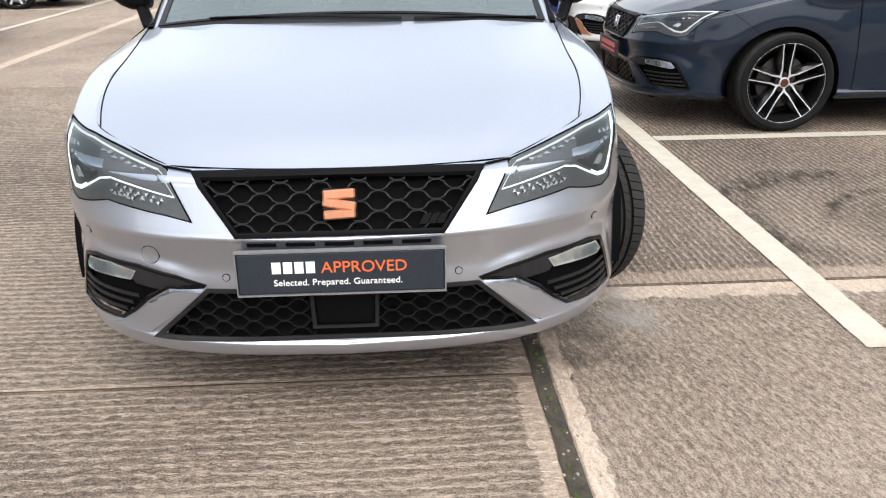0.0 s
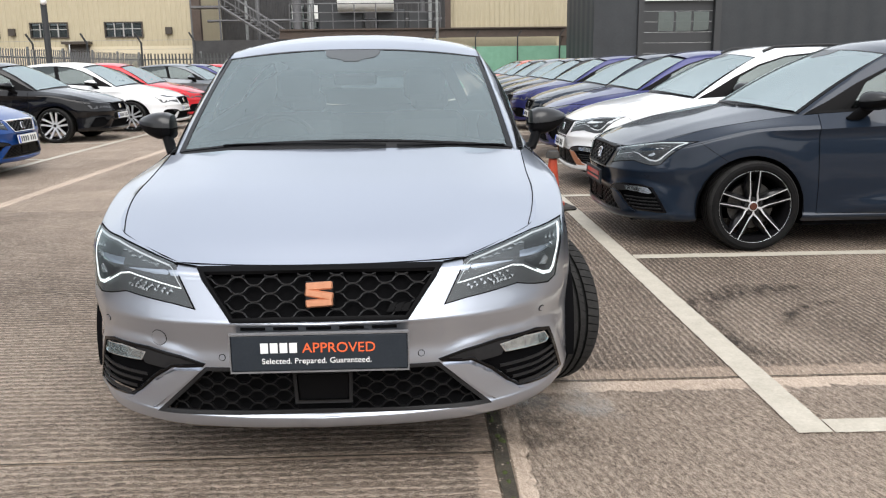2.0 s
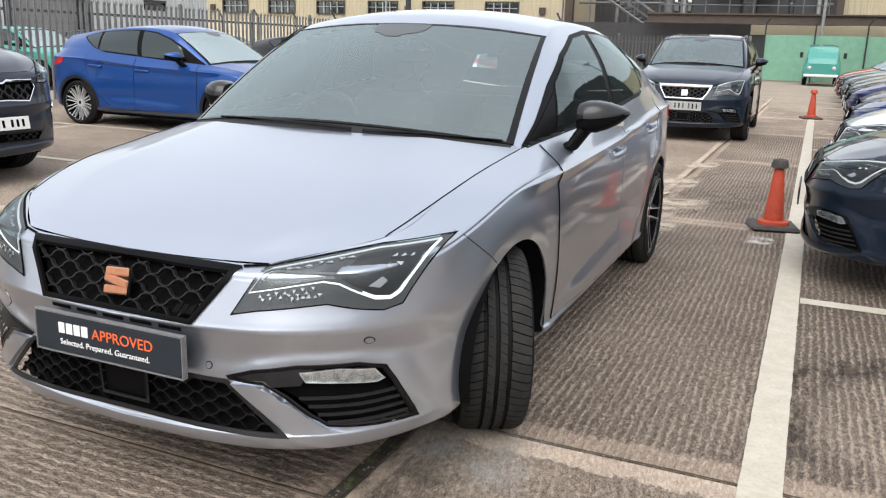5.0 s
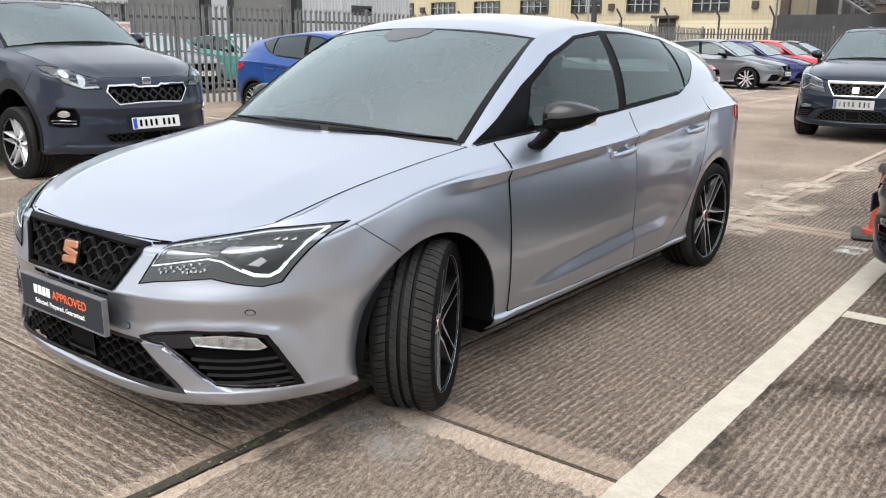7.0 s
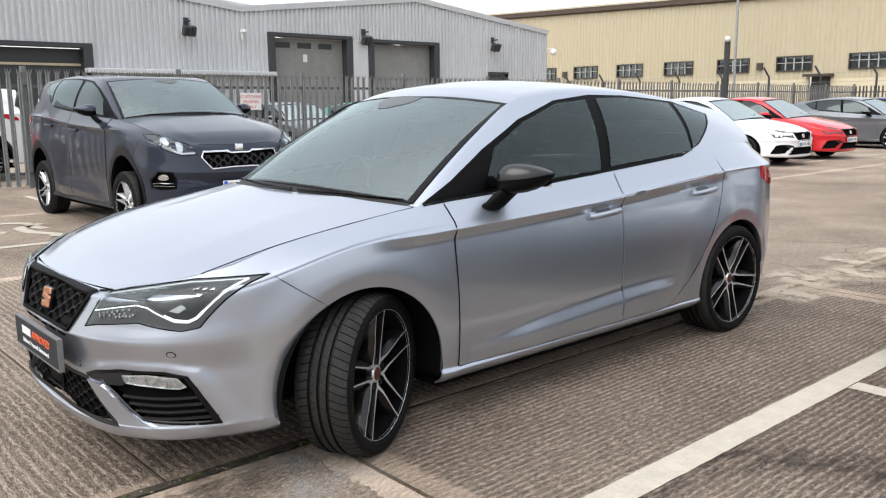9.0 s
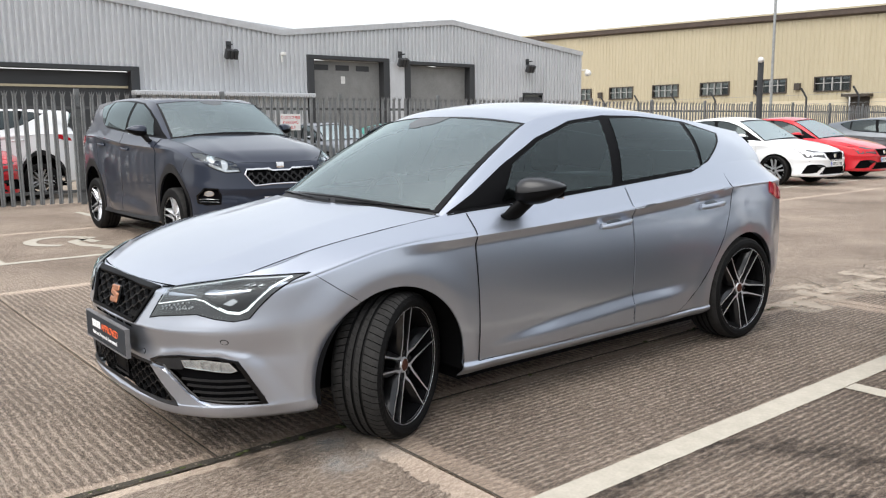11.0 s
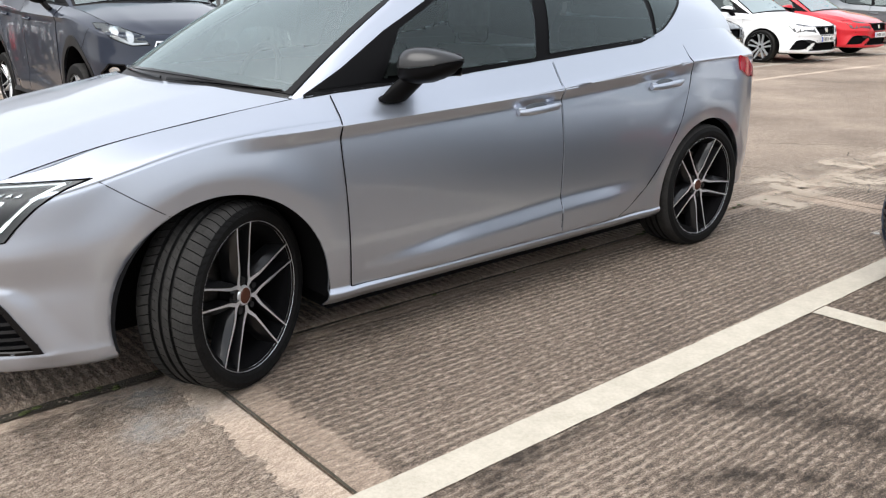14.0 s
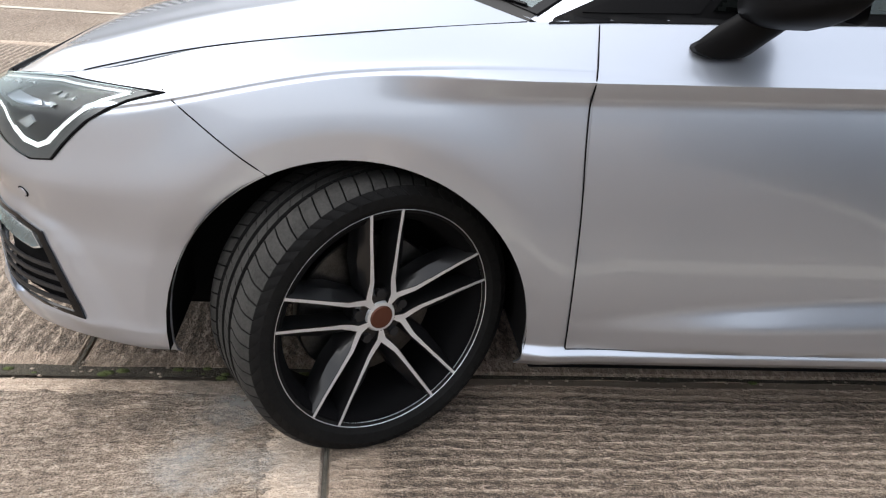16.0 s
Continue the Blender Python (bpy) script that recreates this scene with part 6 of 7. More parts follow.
bmesh.ops.create_uvsphere(bm, u_segments=14, v_segments=8, radius=0.17, matrix=Matrix.Translation((0.45, 0, -0.05)))
part("dome", bm, FRAME_WHITE, cam_box)

# cream warehouse along y = 52.5
ware = empty("cream_warehouse", "long cream metal-clad warehouse with small windows", "building")
wy = 52.5
wins = [-18.05, -22.7, -27.0, -31.3, -35.55, -39.8, -44.1, -48.4]
run0 = -62.0
holes = [(w - 1.15 - run0, w + 1.15 - run0, 3.34, 4.2) for w in wins] + [(-21.6 - run0, -20.3 - run0, 0.0, 2.9)]
part("wall", ribbed((run0, wy), (-13.4, wy), 0.0, [(0, 9.3), (1, 8.1)], 0.32, -0.03, -0.2, holes), CREAM, ware, "cream profiled cladding", angle=20)
part("plinth", boxes((run0, -21.65, wy - 0.08, wy - 0.035, 0, 2.75), (-20.25, -13.4, wy - 0.08, wy - 0.035, 0, 2.75)), CREAM_LOW, ware)
part("eaves_gutter", grid([[(run0, wy - 0.3 + o, 9.3 + z), (-13.2, wy - 0.3 + o, 8.1 + z)] for o, z in ((0.2, -0.4), (0.0, -0.3), (0.0, 0.1), (1.2, 0.2))]), BROWN, ware, "brown eaves gutter", angle=10)
part("eaves_cap", grid([[(run0, wy - 0.34, 9.3 + 0.02), (-13.2, wy - 0.34, 8.1 + 0.02)], [(run0, wy - 0.34, 9.3 + 0.13), (-13.2, wy - 0.34, 8.1 + 0.13)], [(run0, wy + 6, 9.9), (-13.2, wy + 6, 8.7)]]), CREAM, ware, angle=10)
part("side_wall", ribbed((-13.4, wy), (-13.4, wy + 20), 0.0, [(0, 8.1), (1, 8.1)], 0.32, 0.03, 0.2), CREAM, ware)
part("corner_post", boxes((-13.65, -13.15, wy - 0.25, wy + 0.2, 0, 8.1)), BROWN, ware)
for w in wins:
    wo = empty_part("window", ware)
    part("frame", boxes((w - 1.20, w + 1.20, wy - 0.12, wy + 0.05, 3.28, 3.35), (w - 1.20, w + 1.20, wy - 0.12, wy + 0.05, 4.19, 4.26), (w - 1.20, w - 1.13, wy - 0.12, wy + 0.05, 3.35, 4.19), (w + 1.13, w + 1.20, wy - 0.12, wy + 0.05, 3.35, 4.19)), BROWN_FRAME, wo)
    for k in range(3):
        part("glazing_bar", boxes((w - 0.60 + 0.56 * k, w - 0.54 + 0.56 * k, wy - 0.09, wy + 0.02, 3.35, 4.19)), FRAME_GREY, wo)
    part("glazing_bar", boxes((w - 1.13, w + 1.13, wy - 0.07, wy + 0.02, 3.80, 3.84)), FRAME_GREY, wo)
    part("pane", boxes((w - 1.12, w + 1.12, wy + 0.03, wy + 0.05, 3.35, 4.19)), PANE, wo)
    part("room_behind", boxes((w - 1.15, w + 1.15, wy + 0.5, wy + 0.55, 3.3, 4.25)), INTERIOR, wo)
for w in (-15.2, -25.0, -41.9):
    part("wall_box", boxes((w - 0.2, w + 0.2, wy - 0.25, wy - 0.03, 3.45, 3.9), bevel=0.02), BROWN_FRAME, ware)
part("door_hood", boxes((-21.8, -20.1, wy - 0.7, wy - 0.03, 2.9, 3.06), (-21.62, -20.28, wy + 0.2, wy + 0.3, 0, 2.9)), BROWN_FRAME, ware, "dark doorway with a flat hood")

# recessed plant bay between the warehouse and the right-hand wing
plant = empty("plant_bay", "recessed service bay with a brown gantry beam and stairs", "building")
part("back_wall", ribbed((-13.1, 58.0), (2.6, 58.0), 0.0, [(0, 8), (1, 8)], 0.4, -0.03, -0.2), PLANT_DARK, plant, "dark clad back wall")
part("wing_wall", ribbed((2.4, 52.0), (14.0, 52.0), 0.0, [(0, 8.0), (1, 8.0)], 0.32, -0.03, -0.2), CREAM, plant, "cream clad wing")
part("low_wall", boxes((-2.0, 9.0, 49.4, 49.7, 0, 2.95)), CREAM_LOW, plant, "cream low wall under the beam")
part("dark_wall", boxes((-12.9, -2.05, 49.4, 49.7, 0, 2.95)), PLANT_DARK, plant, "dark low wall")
part("gantry_beam", boxes((-7.6, 9.3, 48.3, 48.6, 2.95, 3.5), (-7.6, 9.3, 48.15, 48.75, 3.42, 3.5), (-7.6, 9.3, 48.15, 48.75, 2.95, 3.03)), BROWN, plant, "dark brown steel beam")
part("beam_post", boxes((9.1, 9.45, 48.25, 48.65, 0, 3.5)), BROWN, plant)
part("beam_post", boxes((2.3, 2.65, 51.4, 51.8, 3.4, 8)), BROWN, plant)
part("dark_door", boxes((-3.2, 0.4, 49.3, 49.39, 0.2, 2.4)), DARK_FRAME, plant)
for k in range(3):
    part("louvre_window", boxes((-8.2 + 1.1 * k, -7.3 + 1.1 * k, 57.6, 57.75, 3.9, 5.6), bevel=0.02), PANE, plant)
    part("blind", boxes((-8.1 + 1.1 * k, -7.4 + 1.1 * k, 57.45, 57.5, 4.5, 5.5)), FRAME_WHITE, plant)
bm = bmesh.new()
for k in range(12):
    box(bm, -11.2 + 0.30 * k, -10.85 + 0.30 * k, 49.6, 50.6, 4.9 - 0.19 * k, 4.95 - 0.19 * k)
for yy in (49.6, 50.6):
    tube(bm, [(-11.3, yy, 4.95), (-7.6, yy, 2.6)], 0.09, 6)
    tube(bm, [(-11.3, yy, 5.95), (-7.6, yy, 3.6)], 0.035, 6)
    tube(bm, [(-11.3, yy, 5.45), (-7.6, yy, 3.1)], 0.025, 6)
    for k in range(5):
        tube(bm, [(-11.2 + 0.85 * k, yy, 4.9 - 0.54 * k), (-11.2 + 0.85 * k, yy, 5.9 - 0.54 * k)], 0.03, 6)
part("steel_stair", bm, DULL_STEEL, plant, "grey steel staircase")
bm = bmesh.new()
for zz in (3.95, 4.45, 4.95):
    tube(bm, [(-7.0, 48.6, zz), (1.9, 48.6, zz)], 0.03, 6)
for k in range(8):
    tube(bm, [(-7.0 + 1.27 * k, 48.6, 3.45), (-7.0 + 1.27 * k, 48.6, 4.95)], 0.035, 6)
box(bm, -13.0, -11.2, 49.4, 50.8, 4.85, 4.97)
for xx in (-13, -11.3):
    tube(bm, [(xx, 49.5, 0), (xx, 49.5, 6)], 0.06, 6)
part("guard_rail", bm, DULL_STEEL, plant, "grey tubular guard rail")
bm = bmesh.new()
box(bm, -5.6, -2.8, 51, 53, 3.5, 5.2, 0.1)
box(bm, -2.0, -0.2, 51.5, 53, 3.5, 4.8, 0.08)
box(bm, 0.0, 1.6, 51.5, 53, 3.5, 4.6, 0.05)
part("air_handling_unit", bm, DARK_FRAME, plant)
bm = bmesh.new()
bmesh.ops.create_cone(bm, cap_ends=True, segments=20, radius1=0.7, radius2=0.7, depth=3.4, matrix=Matrix.Translation((-2.6, 50.6, 5.3)) @ Matrix.Rotation(math.pi / 2, 4, "Y"))
part("tank", bm, FRAME_WHITE, plant, "white cylindrical tank")

for k, (px, pz, rad, h) in enumerate(((-6.9, 3.5, 0.30, 3.2), (-6.1, 3.5, 0.22, 2.6), (0.9, 3.5, 0.16, 3.8), (1.35, 3.5, 0.12, 3.4), (-9.4, 0.0, 0.14, 6.6), (-10.2, 0.0, 0.10, 6.8))):
    part("duct", tube(bmesh.new(), [(px, 51.2 + 0.4 * (k % 3), pz), (px, 51.2 + 0.4 * (k % 3), pz + h)], rad, 12), (DULL_STEEL, GALV)[k % 2], plant, "upright steel duct")
for zz, rad in ((5.6, 0.10), (6.1, 0.07), (4.2, 0.08)):
    part("pipe", tube(bmesh.new(), [(-12.6, 51.8, zz), (2.1, 51.8, zz)], rad, 8), DULL_STEEL, plant, "grey service pipe")

# charcoal showroom on the right
show = empty("charcoal_showroom", "dark charcoal clad showroom building", "building")
hol = [(2.1, 5.1, 0.0, 3.9)]
part("wall", ribbed((7.84, 33.2), (46, 33.2), 0.0, [(0, 7.5), (1, 7.5)], 0.9, -0.02, -0.2, hol), CHARCOAL, show, "charcoal flat cladding", angle=20)
part("side_wall", ribbed((7.84, 39.5), (7.84, 33.2), 0.0, [(0, 7.5), (1, 7.5)], 0.9, -0.02, -0.2), CHARCOAL, show)
part("roof", boxes((7.84, 46, 33.2, 39.5, 7.4, 7.5)), ROOF_SHEET, show)
dr = empty_part("sectional_door", show)
for k in range(9):
    part("panel", boxes((9.95, 12.93, 33.35, 33.42, 0.43 * k, 0.43 * k + 0.42), bevel=0.01), DARK_FRAME, dr)
for k in range(3):
    part("door_pane", boxes((10.6 + 0.75 * k, 11.25 + 0.75 * k, 33.335, 33.36, 2.62, 3.4)), PANE, dr)
part("door_frame", boxes((9.7, 9.95, 33.1, 33.42, 0, 3.9), (12.93, 13.2, 33.1, 33.42, 0, 3.9), (9.7, 13.2, 33.1, 33.42, 3.9, 4.1)), DARK_FRAME, show)

# plain unseen walls, added to close the place and darken low reflections
CLOSING = vary(material("closing_wall_grey", (0.16, 0.165, 0.17), 0.7), 0.4, (0.12, 0.125, 0.13), (0.20, 0.205, 0.21))
for nm, dims in (("wall_east", (34.0, 34.3, -34.0, 33.0, 0.0, 5.0)), ("wall_south", (-26.0, 33.9, -34.3, -34.0, 0.0, 5.0))):
    tagged(link(nm, boxes(dims), CLOSING, smooth=False), "plain unseen grey wall added to darken low reflections", "wall", kind="structure")

# ---- fences ----
PALE_STEEL = vary(material("dull_fence_steel", (0.18, 0.185, 0.185), 0.55, 0.35), 5, (0.11, 0.115, 0.118), (0.24, 0.25, 0.25))
WEATHERED = vary(material("weathered_steel", (0.16, 0.165, 0.16), 0.6, 0.3), 8, (0.055, 0.058, 0.058), (0.115, 0.12, 0.12))


def pale_mesh():
    """One palisade pale: W section with a split, pointed top."""
    bm = bmesh.new()
    sec = [(-0.039, 0.0), (-0.024, 0.014), (0, 0.003), (0.024, 0.014), (0.039, 0.0)]
    lev = [(0.04, 1, 0), (1.80, 1, 0), (1.90, 0.82, 0.0), (1.955, 1.12, 0.014)]
    rows = [[(dx + 0.010 + bend, y * k, z) for y, dx in sec] for z, k, bend in lev]
    grid(rows, bm)
    grid([[(q[0] - 0.005, q[1], q[2]) for q in reversed(r)] for r in rows], bm)
    for y in (-0.030, 0.0, 0.030):
        bm.faces.new([bm.verts.new(v) for v in ((0.022, y - 0.012, 1.95), (0.026, y + 0.012, 1.95), (0.034, y * 1.7, 2.02))])
    me = bpy.data.meshes.new("pale")
    bm.to_mesh(me)
    bm.free()
    me.materials.append(PALE_STEEL)
    return me


PALE = pale_mesh()


def palisade(name, label, place, length, mat=GALV):
    f = empty(name, label, "fence", place=place)
    n = int(length / 2.75)
    for k in range(n + 1):
        part("post", boxes((-0.09, -0.03, k * 2.75 - 0.045, k * 2.75 + 0.045, -0.02, 2.06), bevel=0.008), PALE_STEEL, f)
    part("rail", boxes((-0.05, -0.004, 0, length, 0.22, 0.27)), WEATHERED, f)
    part("rail", boxes((-0.05, -0.004, 0, length, 1.70, 1.75)), WEATHERED, f)
    for k in range(int(length / 0.155)):
        ob = new("pale", PALE)
        ob.parent = f
        if mat is not GALV:
            ob.material_slots[0].link = "OBJECT"
            ob.material_slots[0].material = mat
        ob.matrix_local = Matrix.Translation((0, 0.1 + 0.155 * k, 0)) @ Matrix.Rotation(radians(random.uniform(-2, 2)), 4, "Z") @ Matrix.Rotation(radians(random.uniform(-0.6, 0.6)), 4, "X")
    return f


palisade("palisade_fence", "grey galvanised steel palisade fence", pose(-12, -5.0, 0), 41)
palisade("palisade_fence", "grey galvanised steel palisade fence behind parked cars", pose(-12, 36.0, 0, rz=-90), 11.0, WEATHERED)

gf = empty("mesh_fence", "green mesh screen on slim posts", "fence")
part("mesh_sheet", grid([[(xx, 46.0 + 0.04 * math.sin(xx * 2.1), z) for xx in np.linspace(-1, 11, 60)] for z in (0.05, 1.2, 2.35)]), GREEN_MESH, gf, "green debris netting")
for k in range(6):
    part("post", tube(bmesh.new(), [(-1 + 2.4 * k, 45.9, 0), (-1 + 2.4 * k, 45.9, 2.9), (-0.8 + 2.4 * k, 45.7, 3.2)], 0.04, 6), DARK_FRAME, gf)
bent = empty("cranked_post_fence", "row of dark cranked fence posts with wire", "fence")
for k in range(11):
    part("post", tube(bmesh.new(), [(-42 + 3.0 * k, 46, 0), (-42 + 3.0 * k, 46, 2.75), (-42.25 + 3.0 * k, 45.8, 3.3)], 0.06, 6), DARK_FRAME, bent)
bm = bmesh.new()
for z in (0.6, 1.2, 1.8, 2.4, 2.9):
    tube(bm, [(-42, 46, z), (-12, 46, z)], 0.012, 4)
part("wire", bm, GALV, bent)

# ---- poles and sign ----
pole = empty("camera_pole", "dark steel post with a white dome camera", "pole", place=pose(-10.42, 22.94, 0))
part("shaft", tube(bmesh.new(), [(0, 0, 0), (0, 0, 3.2)], 0.09, 10), DARK_FRAME, pole)
bm = bmesh.new()
bmesh.ops.create_uvsphere(bm, u_segments=12, v_segments=8, radius=0.09, matrix=Matrix.Translation((0.05, -0.1, 3.25)))
part("dome", bm, FRAME_WHITE, pole)
for px, py, h, r in ((-25.2, 49.5, 12, 0.09), (1.68, 47.5, 12, 0.08), (9.4, 44.5, 12, 0.13)):
    lp = empty("light_pole", "tall pale grey lamp column", "pole", "lamp columns", place=pose(px, py, 0))
    part("shaft", tube(bmesh.new(), [(0, 0, 0), (0, 0, h)], r, 10), GALV, lp)
    part("lantern", boxes((-0.5, 0.5, -0.15, 0.15, h, h + 0.15), bevel=0.04), GALV, lp)
sign = empty("parking_sign", "white sign with red words tied to a palisade fence", "sign", place=pose(-11.93, 7.44, 1.45, 90, 0, 90))
part("plate", box(bmesh.new(), -0.23, 0.23, -0.17, 0.17, -0.006, 0.0, 0.002), FRAME_WHITE, sign)
for k, w in enumerate(("CUSTOMER", "PARKING", "ONLY")):
    text(w, 0.088, PAINTS["red"], "lettering", sign, Matrix.Translation((0, 0.065 - 0.10 * k, 0.001)), "CENTER")


# ---- cars ----
def place_car(car, x, y, yaw):
    """Nose at x, y; the car points along -y before the turn."""
    car.matrix_world = pose(x, y, 0, 0, 0, yaw)
    return car


hero = build_car("hatchback", "silver five-door sports hatchback with copper badge and wheels turned", SILVER, 2, 27.0, "twin", "copper", "board")
place_car(hero, 0, 0, 0)

grey_car = build_car("hatchback", "dark grey sports hatchback parked nose to the white line", PAINTS["grey"], 1, 0.0, "twin", "copper", "red", "row of parked cars")
place_car(grey_car, 1.74, 4.12, -90)


def repaint(car, old, colour, label):
    tagged(car, label)
    for o in car.children_recursive:
        if o.type == "MESH":
            for sl in o.material_slots:
                if sl.material == old:
                    sl.link = "OBJECT"
                    sl.material = colour
    return car


def spot(x, y, yaw):
    return pose(x, y, 0, 0, 0, yaw)


white_car = build_car("hatchback", "white sports hatchback in a marked bay", PAINTS["white"], 1, 0.0, "twin", "copper", "bars", "row of parked cars", roof_bars="black", fin=COPPER)
place_car(white_car, 1.95, 6.95, -90)
far_car = build_car("hatchback", "deep blue hatchback in a marked bay", PAINTS["purple"], 0, 0.0, "five", "plain", "bars", "row of parked cars")
place_car(far_car, 2.1, 9.75, -90)
W = "hatchback in a marked bay"
for k, (c, nm, dx) in enumerate((("grey", "dark grey", 0.2), ("purple", "deep blue", 0.15), ("black", "black", 0.2), ("black", "black", 0.3), ("mid", "mid grey", 0.25), ("black", "black", 0.2), ("orange", "orange-red", 0.2), ("black", "black", 0.3))):
    repaint(copy_thing(far_car, spot(2.1 + dx, 12.5 + 2.76 * k, -90 + random.uniform(-1, 1))), PAINTS["purple"], PAINTS[c], nm + " " + W)

blue_car = build_car("hatchback", "bright blue hatchback with silver wheels in a marked bay", PAINTS["blue"], 1, 0.0, "multi", "plain", "bars", "row facing the silver car", face="chrome")
place_car(blue_car, -4.72, 8.5, 90)
G = "row facing the silver car"
for c, nm, x, y in (("black", "black", -5.35, 13.95), ("white", "white", -4.85, 16.6), ("red", "red", -5.0, 19.3), ("mid", "mid grey", -4.9, 24.9), ("purple", "dark blue", -4.9, 27.6), ("red", "red", -4.8, 30.3), ("black", "black", -4.9, 33.0)):
    tagged(repaint(copy_thing(far_car, spot(x, y, 90 + random.uniform(-1, 1))), PAINTS["purple"], PAINTS[c], nm + " hatchback parked beside a painted line"), group=G)


def taller(zs, length, width, nose=None):
    """A remap that turns the hatchback's proportions into a taller car's."""
    a, b = [z[0] for z in zs], [z[1] for z in zs]
    ys = [0, 0.93, 3.592, 4.31]
    yt = [0, length * 0.205, length * 0.205 + 2.66, length]

    def remap(v):
        y, z = float(np.interp(v[1], ys, yt)), float(np.interp(v[2], a, b))
        if nose and v[1] < 0.62:
            k = min(1, (0.62 - v[1]) / 0.32)
            z += (float(np.interp(v[2], [n[0] for n in nose], [n[1] for n in nose])) - z) * k
        # a squarer tail and a flatter roof line
        u = min(1, max(0, v[1] - 2.5) / 1.4) * min(1, max(0, v[2] - 1.0) / 0.28)
        return Vector((v[0] * width, y + 0.20 * u, z + 0.11 * u))

    return remap


slate_suv = build_car("sport_utility_car", "slate grey sport utility car beside a palisade fence", PAINTS["slate"], 1, 0.0, "silver_twin", "plain", "bars", face="suv", roof_bars=False,
                warp=taller(((0, 0), (0.2, 0.24), (0.302, 0.35), (0.679, 0.86), (0.74, 1.00), (0.945, 1.225), (1.42, 1.71)), 4.45, 1.03, ((0, 0), (0.18, 0.25), (0.30, 0.40), (0.467, 0.60), (0.53, 0.66), (0.60, 0.755), (0.69, 0.905), (0.712, 0.965), (0.82, 1.10), (0.945, 1.225), (1.42, 1.71))), wheel_scale=1.07)
place_car(slate_suv, -4.58, 3.31, 91)
dark_suv = build_car("sport_utility_car", "dark grey sport utility car with silver roof rails", PAINTS["grey"], 1, 0.0, "five", "plain", "bars", face="chrome", roof_bars="chrome",
                  warp=taller(((0, 0), (0.2, 0.235), (0.302, 0.345), (0.679, 0.78), (0.74, 0.90), (0.945, 1.09), (1.42, 1.58)), 4.36, 1.01), wheel_scale=1.07)
place_car(dark_suv, -0.05, 11.3, 1)
# cars in the yard behind the fence
for c, nm, x, y, yaw, src in (("white", "white", -14.9, -0.55, 0, "suv"), ("mid", "silver grey", -14.6, 8.9, 90, "hatch"), ("mid", "silver grey", -15.2, 11.7, 90, "hatch"), ("mint", "pale green", -15.0, 14.4, 90, "hatch"), ("black", "black", -15.0, 17.2, 90, "hatch"), ("white", "white", -15.3, 20.0, 90, "hatch")):
    base, old = (slate_suv, PAINTS["slate"]) if src == "suv" else (far_car, PAINTS["purple"])
    tagged(repaint(copy_thing(base, spot(x, y, yaw)), old, PAINTS[c], nm + " car parked in the yard behind the fence"), group="yard cars")
tagged(repaint(copy_thing(far_car, spot(-12.75, 1.65, 90)), PAINTS["purple"], PAINTS["red"], "red car parked in the yard behind the fence"), group="yard cars")
for k, c in enumerate(("black", "mid", "white", "black", "mid", "white")):
    tagged(repaint(copy_thing(far_car, spot(-34 + 4.2 * k, 42.0, 88)), PAINTS["purple"], PAINTS[c], "car parked beside the cream warehouse"), group="warehouse cars")


# ---- small things ----
ORANGE = vary(material("cone_orange", (0.45, 0.06, 0.025), 0.6), 9, (0.30, 0.035, 0.016), (0.52, 0.075, 0.03), bump=0.2)
CONE_BASE = vary(material("cone_base_rubber", (0.03, 0.028, 0.026), 0.8), 12, (0.02, 0.02, 0.019), (0.07, 0.062, 0.055))


def traffic_cone(x, y, h, label, dark_top=True):
    c = empty("traffic_cone", label, "cone", "traffic cones", place=pose(x, y, 0, 0, 0, 12))
    up = Matrix.Rotation(-math.pi / 2, 4, "Y")
    k = h / 0.75
    bm = lathe([(0.165 * k, 0.05 * k), (0.160 * k, 0.09 * k), (0.105 * k, 0.10 * k), (0.096 * k, 0.2 * k), (0.050 * k, 0.66 * k)], 24)
    bmesh.ops.transform(bm, matrix=up, verts=bm.verts)
    part("cone_body", bm, ORANGE, c, "faded orange plastic cone")
    bm = lathe([(0.057 * k, 0.655 * k), (0.085 * k, 0.66 * k), (0.088 * k, 0.70 * k), (0.070 * k, 0.745 * k), (0.03 * k, 0.755 * k), (0.0, 0.755 * k)], 20)
    bmesh.ops.transform(bm, matrix=up, verts=bm.verts)
    part("cone_cap", bm, CONE_BASE if dark_top else ORANGE, c, "dark rubber cap" if dark_top else "")
    bm = bmesh.new()
    box(bm, -0.25 * k, 0.25 * k, -0.25 * k, 0.25 * k, 0.0, 0.055 * k, 0.018)
    part("cone_base", bm, CONE_BASE, c, "square black rubber base")
    return c


traffic_cone(1.56, 5.14, 0.54, "faded orange traffic cone on a black base by the white line")
traffic_cone(1.72, 18.0, 0.62, "small orange traffic cone on the white line", False)

van = empty("classic_van", "mint green classic van facing the car park lane", "van", place=pose(1.88, 41.0, 0))
bm = bmesh.new()
rows = []
